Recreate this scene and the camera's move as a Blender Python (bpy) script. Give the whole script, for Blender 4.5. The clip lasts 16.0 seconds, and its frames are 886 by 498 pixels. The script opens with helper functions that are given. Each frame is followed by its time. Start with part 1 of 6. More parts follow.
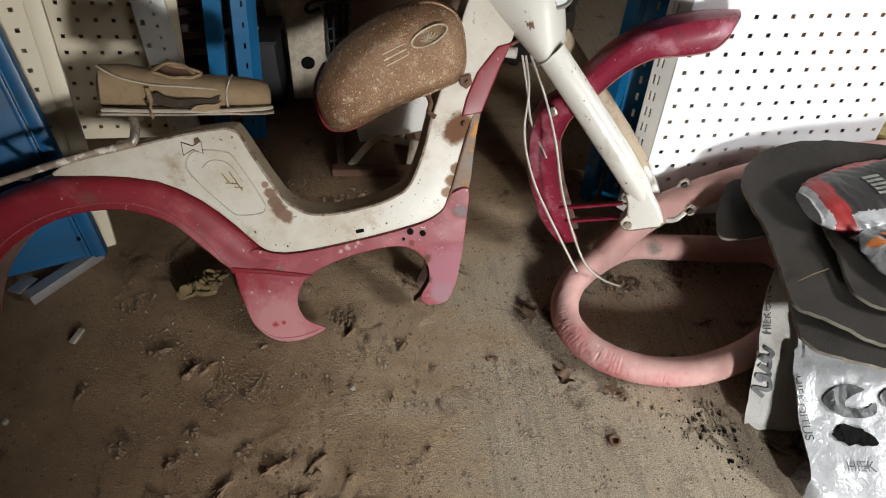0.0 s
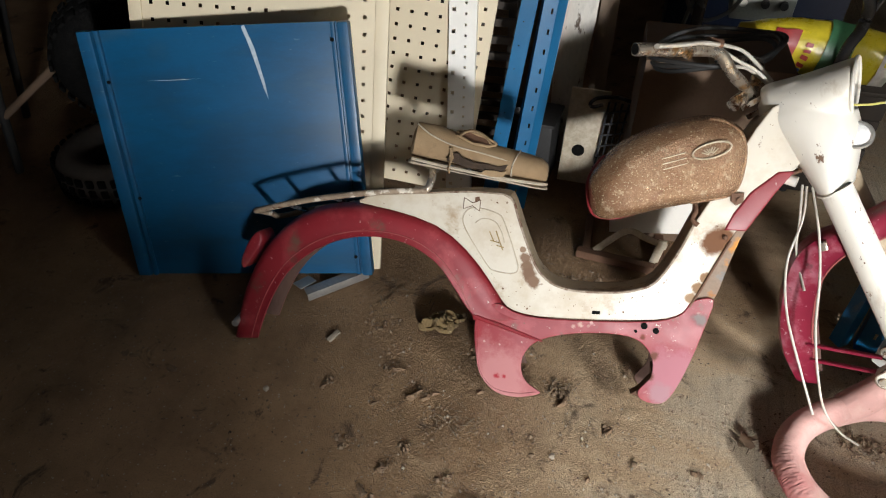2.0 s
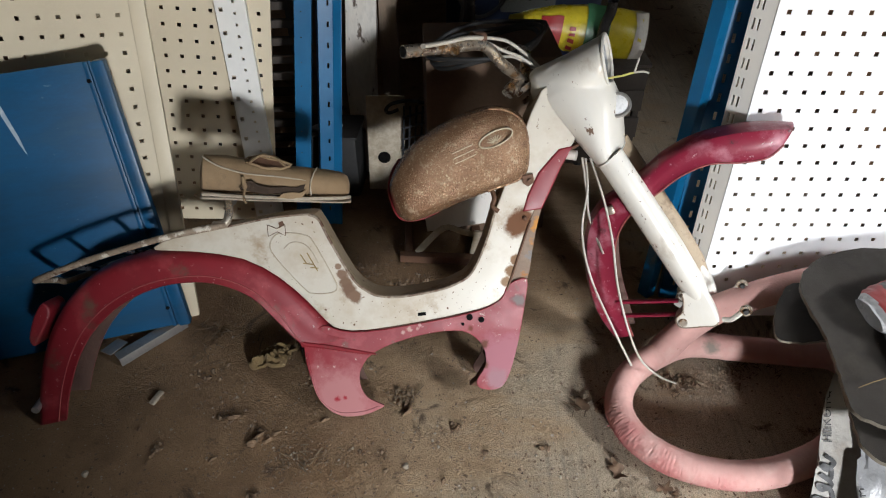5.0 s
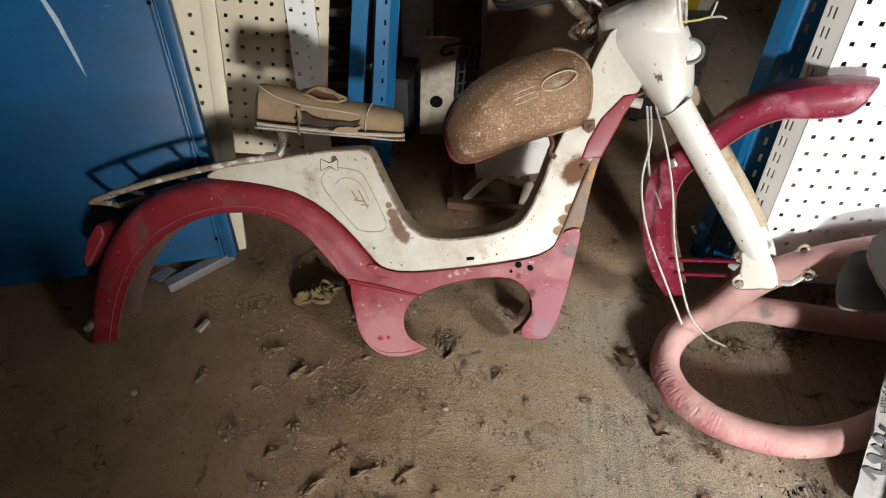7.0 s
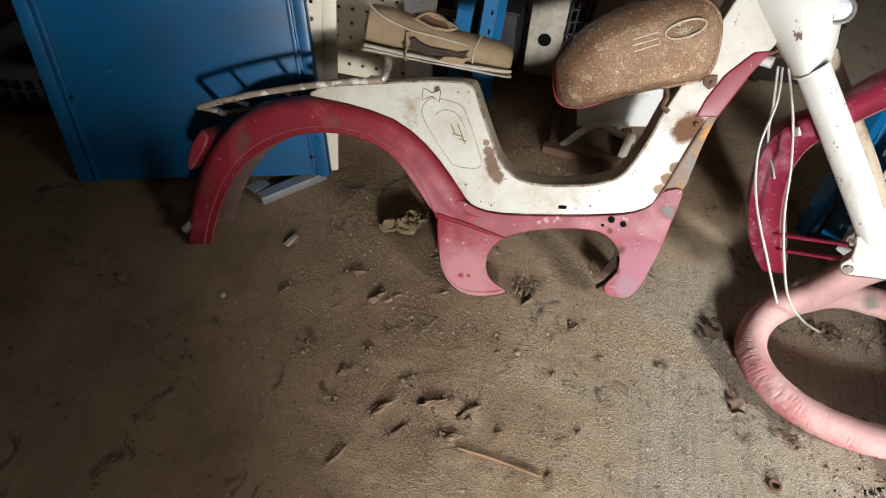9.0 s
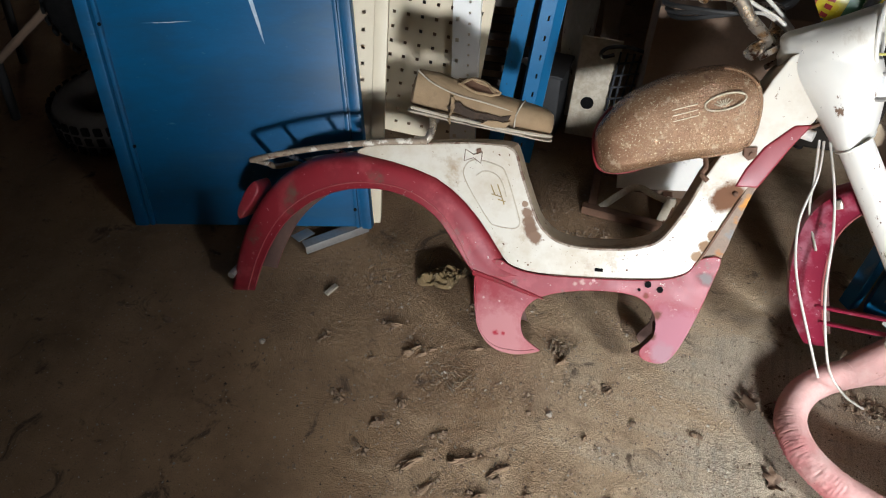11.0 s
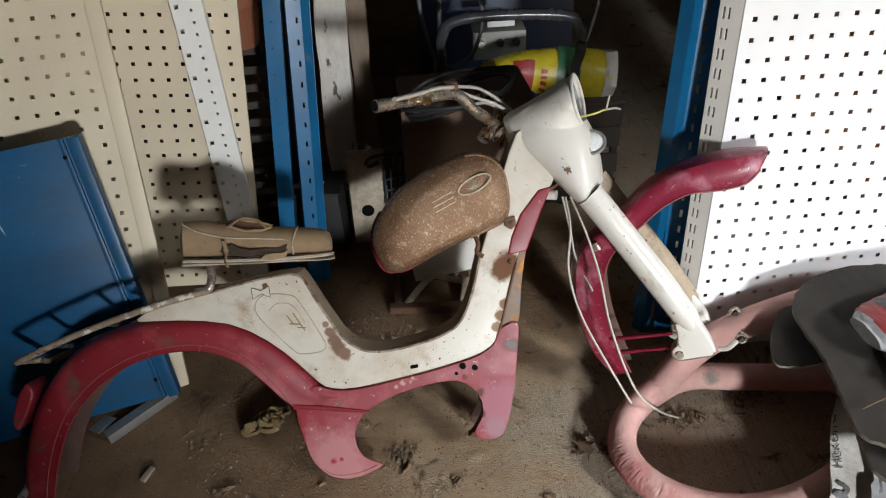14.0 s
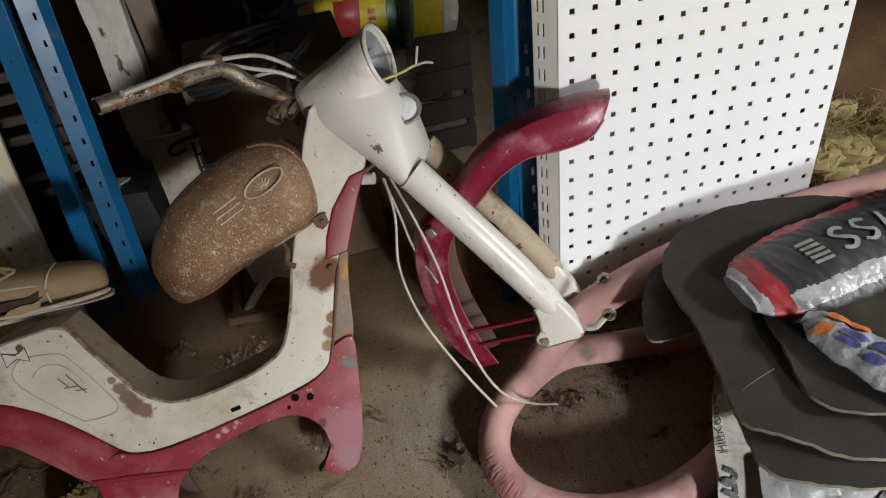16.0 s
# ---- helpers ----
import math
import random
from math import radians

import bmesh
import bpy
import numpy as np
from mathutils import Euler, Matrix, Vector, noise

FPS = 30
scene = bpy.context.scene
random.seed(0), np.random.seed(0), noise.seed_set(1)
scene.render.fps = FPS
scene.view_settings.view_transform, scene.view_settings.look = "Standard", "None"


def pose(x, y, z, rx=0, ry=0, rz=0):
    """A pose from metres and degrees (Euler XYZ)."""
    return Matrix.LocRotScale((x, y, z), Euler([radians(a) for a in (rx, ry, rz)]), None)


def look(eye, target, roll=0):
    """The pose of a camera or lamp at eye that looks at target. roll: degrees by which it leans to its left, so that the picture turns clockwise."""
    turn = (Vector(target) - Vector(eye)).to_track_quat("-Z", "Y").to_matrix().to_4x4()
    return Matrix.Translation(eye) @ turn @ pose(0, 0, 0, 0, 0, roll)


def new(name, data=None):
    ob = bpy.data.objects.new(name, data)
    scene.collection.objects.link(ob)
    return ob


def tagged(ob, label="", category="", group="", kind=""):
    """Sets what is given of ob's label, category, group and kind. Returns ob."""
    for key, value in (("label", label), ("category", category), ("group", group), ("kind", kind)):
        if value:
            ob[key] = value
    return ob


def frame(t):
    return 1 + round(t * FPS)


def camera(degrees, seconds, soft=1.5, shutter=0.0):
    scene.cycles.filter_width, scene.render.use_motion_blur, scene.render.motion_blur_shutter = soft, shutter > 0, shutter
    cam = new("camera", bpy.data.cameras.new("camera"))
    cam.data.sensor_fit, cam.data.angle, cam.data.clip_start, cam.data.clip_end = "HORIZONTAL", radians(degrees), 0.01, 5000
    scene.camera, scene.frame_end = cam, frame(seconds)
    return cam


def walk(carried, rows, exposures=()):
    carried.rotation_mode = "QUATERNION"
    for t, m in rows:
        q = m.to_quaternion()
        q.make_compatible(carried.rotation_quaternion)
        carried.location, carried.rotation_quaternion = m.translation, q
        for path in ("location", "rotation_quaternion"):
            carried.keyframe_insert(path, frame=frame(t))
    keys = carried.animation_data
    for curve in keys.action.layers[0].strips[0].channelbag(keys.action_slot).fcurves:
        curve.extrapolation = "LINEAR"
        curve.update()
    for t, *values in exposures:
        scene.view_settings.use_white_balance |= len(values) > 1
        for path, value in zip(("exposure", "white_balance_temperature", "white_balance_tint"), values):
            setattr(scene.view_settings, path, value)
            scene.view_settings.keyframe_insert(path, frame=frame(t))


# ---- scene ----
from mathutils.bvhtree import BVHTree

cam = camera(68.2, 16.0, soft=1.1)
PATH = [
    (0, (-0.072, 0.143, 1.121), (0.1, 1.453, -0.38), 2.6),
    (0.5, (-0.072, 0.088, 1.178), (-0.033, 1.493, -0.245), 0.6),
    (1, (-0.101, 0.071, 1.197), (-0.188, 1.535, -0.163), -0.4),
    (1.5, (-0.127, 0.056, 1.191), (-0.414, 1.521, -0.14), -0.7),
    (2, (-0.142, 0.058, 1.181), (-0.595, 1.474, -0.156), -0.6),
    (2.5, (-0.139, 0.069, 1.174), (-0.626, 1.465, -0.174), -0.2),
    (3, (-0.106, 0.085, 1.18), (-0.524, 1.515, -0.156), -0.1),
    (3.5, (-0.077, 0.092, 1.17), (-0.293, 1.584, -0.145), 0.2),
    (4, (-0.061, 0.094, 1.168), (-0.153, 1.605, -0.14), 0.1),
    (4.2, (-0.063, 0.093, 1.171), (-0.125, 1.605, -0.138), 0.3),
    (6.3, (-0.073, 0.085, 1.155), (-0.073, 1.596, -0.156), -0.5),
    (6.5, (-0.083, 0.087, 1.152), (-0.096, 1.586, -0.172), -0.4),
    (7, (-0.103, 0.079, 1.127), (-0.216, 1.505, -0.27), 0.5),
    (7.5, (-0.119, 0.076, 1.113), (-0.304, 1.429, -0.348), 1.1),
    (8, (-0.125, 0.085, 1.109), (-0.365, 1.384, -0.392), 1.3),
    (8.5, (-0.13, 0.087, 1.113), (-0.407, 1.359, -0.406), 1.1),
    (9, (-0.133, 0.085, 1.117), (-0.443, 1.341, -0.409), 0.8),
    (9.5, (-0.132, 0.085, 1.128), (-0.462, 1.339, -0.394), 0.6),
    (11.8, (-0.119, 0.087, 1.161), (-0.615, 1.464, -0.203), -0.5),
    (12, (-0.112, 0.09, 1.165), (-0.589, 1.49, -0.182), -0.9),
    (12.5, (-0.082, 0.095, 1.171), (-0.489, 1.578, -0.109), -2.9),
    (13, (-0.059, 0.095, 1.174), (-0.322, 1.662, -0.041), -3.3),
    (13.5, (-0.048, 0.095, 1.168), (-0.176, 1.702, -0.017), -3.6),
    (14, (-0.048, 0.1, 1.163), (-0.046, 1.7, -0.036), -4.1),
    (14.5, (-0.08, 0.117, 1.165), (0.013, 1.703, -0.05), -3.6),
    (15, (-0.076, 0.153, 1.15), (0.089, 1.707, -0.098), -3.0),
    (15.5, (0.058, 0.252, 1.116), (0.265, 1.744, -0.2), -4.6),
    (15.6, (0.107, 0.242, 1.121), (0.324, 1.709, -0.221), -6.8),
    (16, (0.172, 0.335, 1.095), (0.355, 1.768, -0.288), -8.0),
]
EXPOSURES = [(0.0, -0.52, 6200, 8), (1.0, -0.24, 6200, 9), (2.0, 0.12, 6300, 9), (2.5, 0.22, 6150, 10), (3.5, -0.06, 6000, 9), (4.2, -0.25, 5980, 9), (6.3, -0.38, 6200, 9), (7.0, -0.18, 6250, 9), (8.0, 0.02, 6100, 8), (9.0, 0.07, 5950, 8), (12.0, 0.20, 5850, 8), (13.0, -0.08, 5950, 8), (14.0, -0.50, 6050, 9), (15.0, -0.62, 6150, 9), (16.0, -0.96, 6200, 9)]
walk(cam, [(t, look(eye, target, roll)) for t, eye, target, roll in PATH], EXPOSURES)

# ---------------------------------------------------------------- light
world = bpy.data.worlds.new("world")
scene.world = world
world.use_nodes = True
wn = world.node_tree.nodes
sky = wn.new("ShaderNodeTexSky")
sky.sky_type, sky.sun_disc = "NISHITA", False
sky.sun_elevation, sky.sun_rotation = radians(14), radians(172)
world.node_tree.links.new(sky.outputs[0], wn["Background"].inputs[0])
wn["Background"].inputs[1].default_value = 0.27


def area(name, eye, target, w, h, power, color):
    d = bpy.data.lights.new(name, "AREA")
    d.shape, d.size, d.size_y, d.energy, d.color = "RECTANGLE", w, h, power, color
    ob = new(name, d)
    ob.matrix_world = look(eye, target)
    return ob


area("window_light", (0.88, -1.80, 0.95), (-0.1, 1.2, 0.30), 0.22, 0.22, 116, (1.0, 0.985, 0.97))
# Added fill from the upper right, brightening the floor; no known source there.
area("fill_light", (4.0, -1.30, 3.2), (0.3, 0.75, 0.1), 1.3, 1.1, 980, (1.0, 0.98, 0.95))


# ---------------------------------------------------------------- materials
def surface(name, base, alt, rough=0.6, metal=0.0, blotch=7.0, grain=160.0, bump=0.15, spots=(), patches=(), mix=0.5, stretch=(1, 1, 1), pepper=0.72, fade=0.0, ragged=2.4):
    """Base and alternate colour mixed by a coarse noise, fine grain, spots (colour, scale, threshold, roughness) and patches (centre, radius, colour)."""
    m = bpy.data.materials.new(name)
    m.use_nodes = True
    t, link = m.node_tree, m.node_tree.links.new
    b = t.nodes["Principled BSDF"]
    co = t.nodes.new("ShaderNodeTexCoord").outputs["Object"]
    mp = t.nodes.new("ShaderNodeMapping")
    mp.inputs["Scale"].default_value = stretch
    link(co, mp.inputs[0])

    def noise_tex(scale, detail=6.0, rough_=0.6):
        n = t.nodes.new("ShaderNodeTexNoise")
        n.inputs["Scale"].default_value, n.inputs["Detail"].default_value, n.inputs["Roughness"].default_value = scale, detail, rough_
        link(mp.outputs[0], n.inputs["Vector"])
        return n.outputs["Fac"]

    def ramp(value, lo, hi):
        r = t.nodes.new("ShaderNodeMapRange")
        r.inputs[1].default_value, r.inputs[2].default_value = lo, hi
        link(value, r.inputs[0])
        return r.outputs[0]

    def blend(fac, a, c):
        x = t.nodes.new("ShaderNodeMix")
        x.data_type = "RGBA"
        if isinstance(fac, float):
            x.inputs[0].default_value = fac
        else:
            link(fac, x.inputs[0])
        for sock, v in ((x.inputs[6], a), (x.inputs[7], c)):
            if isinstance(v, tuple):
                sock.default_value = (*v, 1)
            else:
                link(v, sock)
        return x.outputs[2]

    coarse, fine = noise_tex(blotch), noise_tex(grain, 4.0)
    col = blend(ramp(coarse, 0.5 - 0.25 * mix, 0.5 + 0.35 * mix), base, alt)
    dark = tuple(v * pepper for v in base)
    col = blend(ramp(fine, 0.45, 0.85), col, dark)
    rgh, bare = rough, None
    for k, (colour, scale, threshold, width) in enumerate(spots):
        col = blend(ramp(noise_tex(scale, 8.0, 0.65), threshold, threshold + width), col, colour)
    for centre, radius, colour in patches:
        sub = t.nodes.new("ShaderNodeVectorMath")
        sub.operation = "DISTANCE"
        link(co, sub.inputs[0])
        sub.inputs[1].default_value = centre
        wob = t.nodes.new("ShaderNodeMath")
        wob.operation = "MULTIPLY_ADD"
        link(noise_tex(0.9 / radius, 9.0, 0.72), wob.inputs[0])
        wob.inputs[1].default_value = radius * ragged
        link(sub.outputs["Value"], wob.inputs[2])
        worn = ramp(wob.outputs[0], radius * (0.95 + 0.5 * ragged + fade), radius * (0.65 + 0.5 * ragged - fade))
        col = blend(worn, col, colour)
        if bare is not None:
            top = t.nodes.new("ShaderNodeMath")
            top.operation = "MAXIMUM"
            link(bare, top.inputs[0])
            link(worn, top.inputs[1])
            worn = top.outputs[0]
        bare = worn
    link(col, b.inputs["Base Color"])
    rr = t.nodes.new("ShaderNodeMapRange")
    rr.inputs[3].default_value, rr.inputs[4].default_value = max(0.05, rgh - 0.14), min(1.0, rgh + 0.16)
    link(noise_tex(blotch * 3), rr.inputs[0])
    if bare is None:
        link(rr.outputs[0], b.inputs["Roughness"])
    else:
        dull = t.nodes.new("ShaderNodeMix")
        link(bare, dull.inputs[0])
        link(rr.outputs[0], dull.inputs[2])
        dull.inputs[3].default_value = 0.85
        link(dull.outputs[0], b.inputs["Roughness"])
        gloss = t.nodes.new("ShaderNodeMapRange")
        gloss.inputs[3].default_value, gloss.inputs[4].default_value = 0.5, 0.2
        link(bare, gloss.inputs[0])
        link(gloss.outputs[0], b.inputs["Specular IOR Level"])
    b.inputs["Metallic"].default_value = metal
    if bump:
        bp = t.nodes.new("ShaderNodeBump")
        bp.inputs["Strength"].default_value, bp.inputs["Distance"].default_value = bump, 0.004
        add = t.nodes.new("ShaderNodeMath")
        link(fine, add.inputs[0])
        link(coarse, add.inputs[1])
        link(add.outputs[0], bp.inputs["Height"])
        link(bp.outputs[0], b.inputs["Normal"])
    return m


RUST = (0.10, 0.045, 0.022)
DUST = (0.20, 0.15, 0.105)
def dirty_concrete():
    """Brushed grey concrete under brown earth; the earth's leftward thickening and loop patch also paint in shade."""
    m = bpy.data.materials.new("dirty_concrete")
    m.use_nodes = True
    t, link = m.node_tree, m.node_tree.links.new
    b = t.nodes["Principled BSDF"]
    co = t.nodes.new("ShaderNodeTexCoord").outputs["Object"]

    def tex(scale, detail=7.0, rough=0.62, stretch=(1, 1, 1), turn=0.0, warp=0.0):
        mp = t.nodes.new("ShaderNodeMapping")
        mp.inputs["Scale"].default_value, mp.inputs["Rotation"].default_value = stretch, (0, 0, radians(turn))
        link(co, mp.inputs[0])
        n = t.nodes.new("ShaderNodeTexNoise")
        n.inputs["Scale"].default_value, n.inputs["Detail"].default_value, n.inputs["Roughness"].default_value, n.inputs["Distortion"].default_value = scale, detail, rough, warp
        link(mp.outputs[0], n.inputs["Vector"])
        return n.outputs["Fac"]

    def ramp(v, lo, hi, a=0.0, c=1.0):
        r = t.nodes.new("ShaderNodeMapRange")
        for k, q in enumerate((lo, hi, a, c)):
            r.inputs[k + 1].default_value = q
        link(v, r.inputs[0])
        return r.outputs[0]

    def blend(fac, a, c):
        x = t.nodes.new("ShaderNodeMix")
        x.data_type = "RGBA"
        link(fac, x.inputs[0])
        for sock, v in ((x.inputs[6], a), (x.inputs[7], c)):
            if isinstance(v, tuple):
                sock.default_value = (*v, 1)
            else:
                link(v, sock)
        return x.outputs[2]

    def mad(a, k, c):
        x = t.nodes.new("ShaderNodeMath")
        x.operation = "MULTIPLY_ADD"
        link(a, x.inputs[0])
        x.inputs[1].default_value = k
        if isinstance(c, float):
            x.inputs[2].default_value = c
        else:
            link(c, x.inputs[2])
        return x.outputs[0]

    sand, pits, brush = tex(420, 3.0), tex(85, 5.0, 0.7), tex(90, 3.0, 0.5, (1, 0.05, 1), 4)
    sweep = tex(26, 6.0, 0.65, (0.12, 1, 1), 28, 0.6)
    col = blend(ramp(tex(5.0), 0.35, 0.68), (0.66, 0.545, 0.395), (0.54, 0.43, 0.295))
    col = blend(ramp(sand, 0.42, 0.70), col, (0.215, 0.165, 0.110))
    col = blend(ramp(brush, 0.50, 0.72, 0.0, 0.45), col, (0.19, 0.165, 0.135))
    sep = t.nodes.new("ShaderNodeSeparateXYZ")
    link(co, sep.inputs[0])
    # Brown earth, plus the dim left side put into the colour by x.
    film_and_shade = mad(sep.outputs[0], -1.05, mad(tex(3.2, 9.0, 0.62, warp=0.5), 1.3, mad(sweep, 0.55, -0.84)))
    # Darker patch inside the foam loop: painted shade of the tube and sacks.
    near = t.nodes.new("ShaderNodeVectorMath")
    near.operation = "DISTANCE"
    link(co, near.inputs[0])
    near.inputs[1].default_value = (0.54, 0.84, 0)
    film_and_shade = mad(ramp(near.outputs["Value"], 0.26, 0.16), 0.24, film_and_shade)
    # Browner and darker towards the back.
    film_and_shade = mad(ramp(sep.outputs[1], 1.03, 1.30), 0.55, film_and_shade)
    earth = blend(ramp(tex(7.0, 8.0), 0.38, 0.66), (0.33, 0.205, 0.104), (0.215, 0.128, 0.063))
    earth = blend(ramp(sand, 0.50, 0.75, 0.0, 0.6), earth, (0.085, 0.053, 0.030))
    dust = blend(ramp(tex(4.0, 8.0), 0.36, 0.64), (0.60, 0.440, 0.270), (0.46, 0.320, 0.185))
    dust = blend(ramp(sand, 0.45, 0.72, 0.0, 0.7), dust, (0.22, 0.145, 0.085))
    col = blend(ramp(film_and_shade, -0.12, 0.14), col, dust)
    col = blend(ramp(film_and_shade, 0.12, 0.50), col, earth)
    col = blend(ramp(tex(11.0, 9.0, 0.7, warp=0.8), 0.58, 0.66, 0.0, 0.9), col, (0.075, 0.046, 0.025))
    col = blend(ramp(pits, 0.63, 0.68), col, (0.045, 0.030, 0.018))
    col = blend(ramp(tex(150, 2.0, 0.5), 0.68, 0.72, 0.0, 0.8), col, (0.42, 0.38, 0.31))
    link(col, b.inputs["Base Color"])
    b.inputs["Roughness"].default_value = 0.93
    height = mad(sand, 1.5, mad(pits, 1.0, mad(brush, 0.40, mad(sweep, 0.55, mad(tex(32, 8.0, 0.7), 0.7, 0.0)))))
    bp = t.nodes.new("ShaderNodeBump")
    bp.inputs["Strength"].default_value, bp.inputs["Distance"].default_value = 1.0, 0.0064
    link(height, bp.inputs["Height"])
    link(bp.outputs[0], b.inputs["Normal"])
    return m


M_floor = dirty_concrete()
M_white = surface("old_white_enamel", (0.575, 0.535, 0.455), (0.485, 0.435, 0.345), 0.38, blotch=6, bump=0.03, pepper=0.94, mix=0.9, ragged=1.3, fade=0.0,
                  spots=(((0.42, 0.345, 0.245), 6.0, 0.50, 0.2), ((0.34, 0.255, 0.165), 15.0, 0.58, 0.14), ((0.22, 0.155, 0.105), 40.0, 0.655, 0.03), (RUST, 80.0, 0.685, 0.02)),
                  patches=(((0.083, -0.045, 0.375), 0.036, (0.15, 0.072, 0.038)), ((0.076, -0.045, 0.300), 0.014, (0.24, 0.145, 0.085)), ((0.066, -0.045, 0.278), 0.016, (0.25, 0.155, 0.09)), ((0.055, -0.045, 0.255), 0.012, (0.30, 0.20, 0.125)),
                           ((-0.283, -0.045, 0.300), 0.008, (0.24, 0.16, 0.11)), ((-0.276, -0.045, 0.283), 0.013, (0.20, 0.13, 0.09)), ((-0.268, -0.045, 0.265), 0.016, (0.18, 0.115, 0.075)), ((-0.262, -0.045, 0.250), 0.017, (0.17, 0.105, 0.07)), ((-0.252, -0.045, 0.236), 0.017, (0.19, 0.12, 0.08))))
M_white2 = surface("chipped_white_enamel", (0.70, 0.675, 0.615), (0.61, 0.575, 0.50), 0.33, blotch=7, bump=0.03, pepper=0.95, mix=0.9, stretch=(1, 1, 0.42),
                   spots=(((0.40, 0.33, 0.25), 14.0, 0.60, 0.16), ((0.42, 0.31, 0.19), 22.0, 0.64, 0.05), ((0.16, 0.10, 0.065), 46.0, 0.645, 0.025), ((0.07, 0.05, 0.04), 95.0, 0.685, 0.02)))
M_red = surface("faded_red_paint", (0.232, 0.016, 0.024), (0.155, 0.012, 0.017), 0.42, blotch=8, bump=0.06, pepper=0.88, mix=0.9,
                spots=(((0.33, 0.055, 0.062), 11.0, 0.53, 0.2), ((0.40, 0.20, 0.18), 34.0, 0.66, 0.05), ((0.46, 0.33, 0.30), 90.0, 0.66, 0.03), ((0.12, 0.060, 0.042), 16.0, 0.575, 0.12)))
M_reddust = surface("dusty_red_paint", (0.275, 0.018, 0.046), (0.185, 0.014, 0.034), 0.34, blotch=8, bump=0.06, pepper=0.85, mix=0.9,
                    spots=(((0.40, 0.14, 0.18), 13.0, 0.52, 0.14), ((0.085, 0.030, 0.034), 24.0, 0.60, 0.08), ((0.46, 0.28, 0.30), 70.0, 0.63, 0.04), ((0.5, 0.38, 0.36), 90.0, 0.66, 0.03)))
M_pinkred = surface("sun_bleached_red_paint", (0.238, 0.018, 0.026), (0.185, 0.013, 0.021), 0.45, blotch=9, bump=0.06, pepper=0.9, mix=0.9, fade=0.12, ragged=1.9,
                    spots=(((0.33, 0.060, 0.070), 12.0, 0.52, 0.2), ((0.42, 0.22, 0.20), 34.0, 0.63, 0.06), ((0.50, 0.38, 0.33), 75.0, 0.64, 0.03), ((0.13, 0.07, 0.05), 26.0, 0.61, 0.10), (RUST, 60.0, 0.68, 0.02)),
                    patches=(((-0.285, -0.044, 0.012), 0.092, (0.37, 0.160, 0.160)), ((0.045, -0.044, 0.095), 0.066, (0.335, 0.140, 0.165)), ((0.035, -0.044, 0.045), 0.030, (0.30, 0.165, 0.185)), ((-0.158, -0.044, 0.157), 0.006, (0.46, 0.30, 0.26)), ((-0.145, -0.044, 0.163), 0.007, (0.46, 0.30, 0.26)), ((-0.128, -0.044, 0.164), 0.005, (0.46, 0.30, 0.26)), ((-0.02, -0.044, 0.160), 0.007, (0.16, 0.06, 0.045)), ((0.008, -0.044, 0.125), 0.012, (0.13, 0.055, 0.04)), ((0.006, -0.044, 0.080), 0.012, (0.13, 0.055, 0.04)),
                             ((0.080, -0.044, 0.216), 0.017, (0.20, 0.17, 0.165)), ((-0.300, -0.044, 0.018), 0.008, (0.26, 0.02, 0.03)), ((-0.285, -0.044, 0.020), 0.006, (0.26, 0.02, 0.03))))
M_rustneck = surface("worn_primer", (0.25, 0.185, 0.135), (0.18, 0.105, 0.065), 0.7, blotch=14, bump=0.15,
                     patches=(((0.121, -0.03, 0.365), 0.020, (0.50, 0.23, 0.06)), ((0.113, -0.03, 0.338), 0.014, (0.46, 0.22, 0.08)), ((0.106, -0.03, 0.305), 0.017, (0.21, 0.21, 0.21)), ((0.092, -0.03, 0.268), 0.014, (0.36, 0.17, 0.07))))
M_guardin = surface("dirt_caked_steel", (0.095, 0.050, 0.036), (0.060, 0.030, 0.022), 0.9, blotch=14, bump=0.4)
# The finest pale gold spots paint glints into the rusty brown.
M_tank = surface("rusty_brown_tank", (0.215, 0.112, 0.058), (0.335, 0.205, 0.118), 0.20, metal=0.5, blotch=11, grain=340, bump=0.6, pepper=0.75, ragged=1.2, fade=0.1,
                 spots=(((0.17, 0.085, 0.05), 22.0, 0.57, 0.14), ((0.42, 0.31, 0.21), 55.0, 0.56, 0.10), ((0.62, 0.53, 0.36), 290.0, 0.585, 0.06), ((0.12, 0.06, 0.035), 170.0, 0.64, 0.05)),
                 patches=(((-0.170, 0.005, 0.425), 0.050, (0.26, 0.03, 0.035)), ((-0.135, 0.010, 0.385), 0.042, (0.26, 0.03, 0.035)), ((-0.165, 0.02, 0.48), 0.035, (0.22, 0.04, 0.035))))
M_cream = surface("cream_sheet_steel", (0.66, 0.57, 0.405), (0.59, 0.50, 0.35), 0.5, blotch=4, bump=0.01, pepper=0.96, spots=((DUST, 9.0, 0.68, 0.2),))
M_panel = surface("white_sheet_steel", (0.76, 0.765, 0.77), (0.72, 0.725, 0.725), 0.45, blotch=3, bump=0.01, pepper=0.98, spots=(((0.5, 0.46, 0.40), 12.0, 0.74, 0.1),))
M_strip = surface("white_painted_steel", (0.72, 0.69, 0.63), (0.63, 0.59, 0.52), 0.45, blotch=6, bump=0.03, pepper=0.93, spots=((DUST, 20.0, 0.66, 0.1),))
M_whitestrip = surface("white_strip_steel", (0.82, 0.80, 0.75), (0.76, 0.74, 0.68), 0.4, blotch=6, bump=0.02, pepper=0.95, spots=((DUST, 20.0, 0.70, 0.1),))
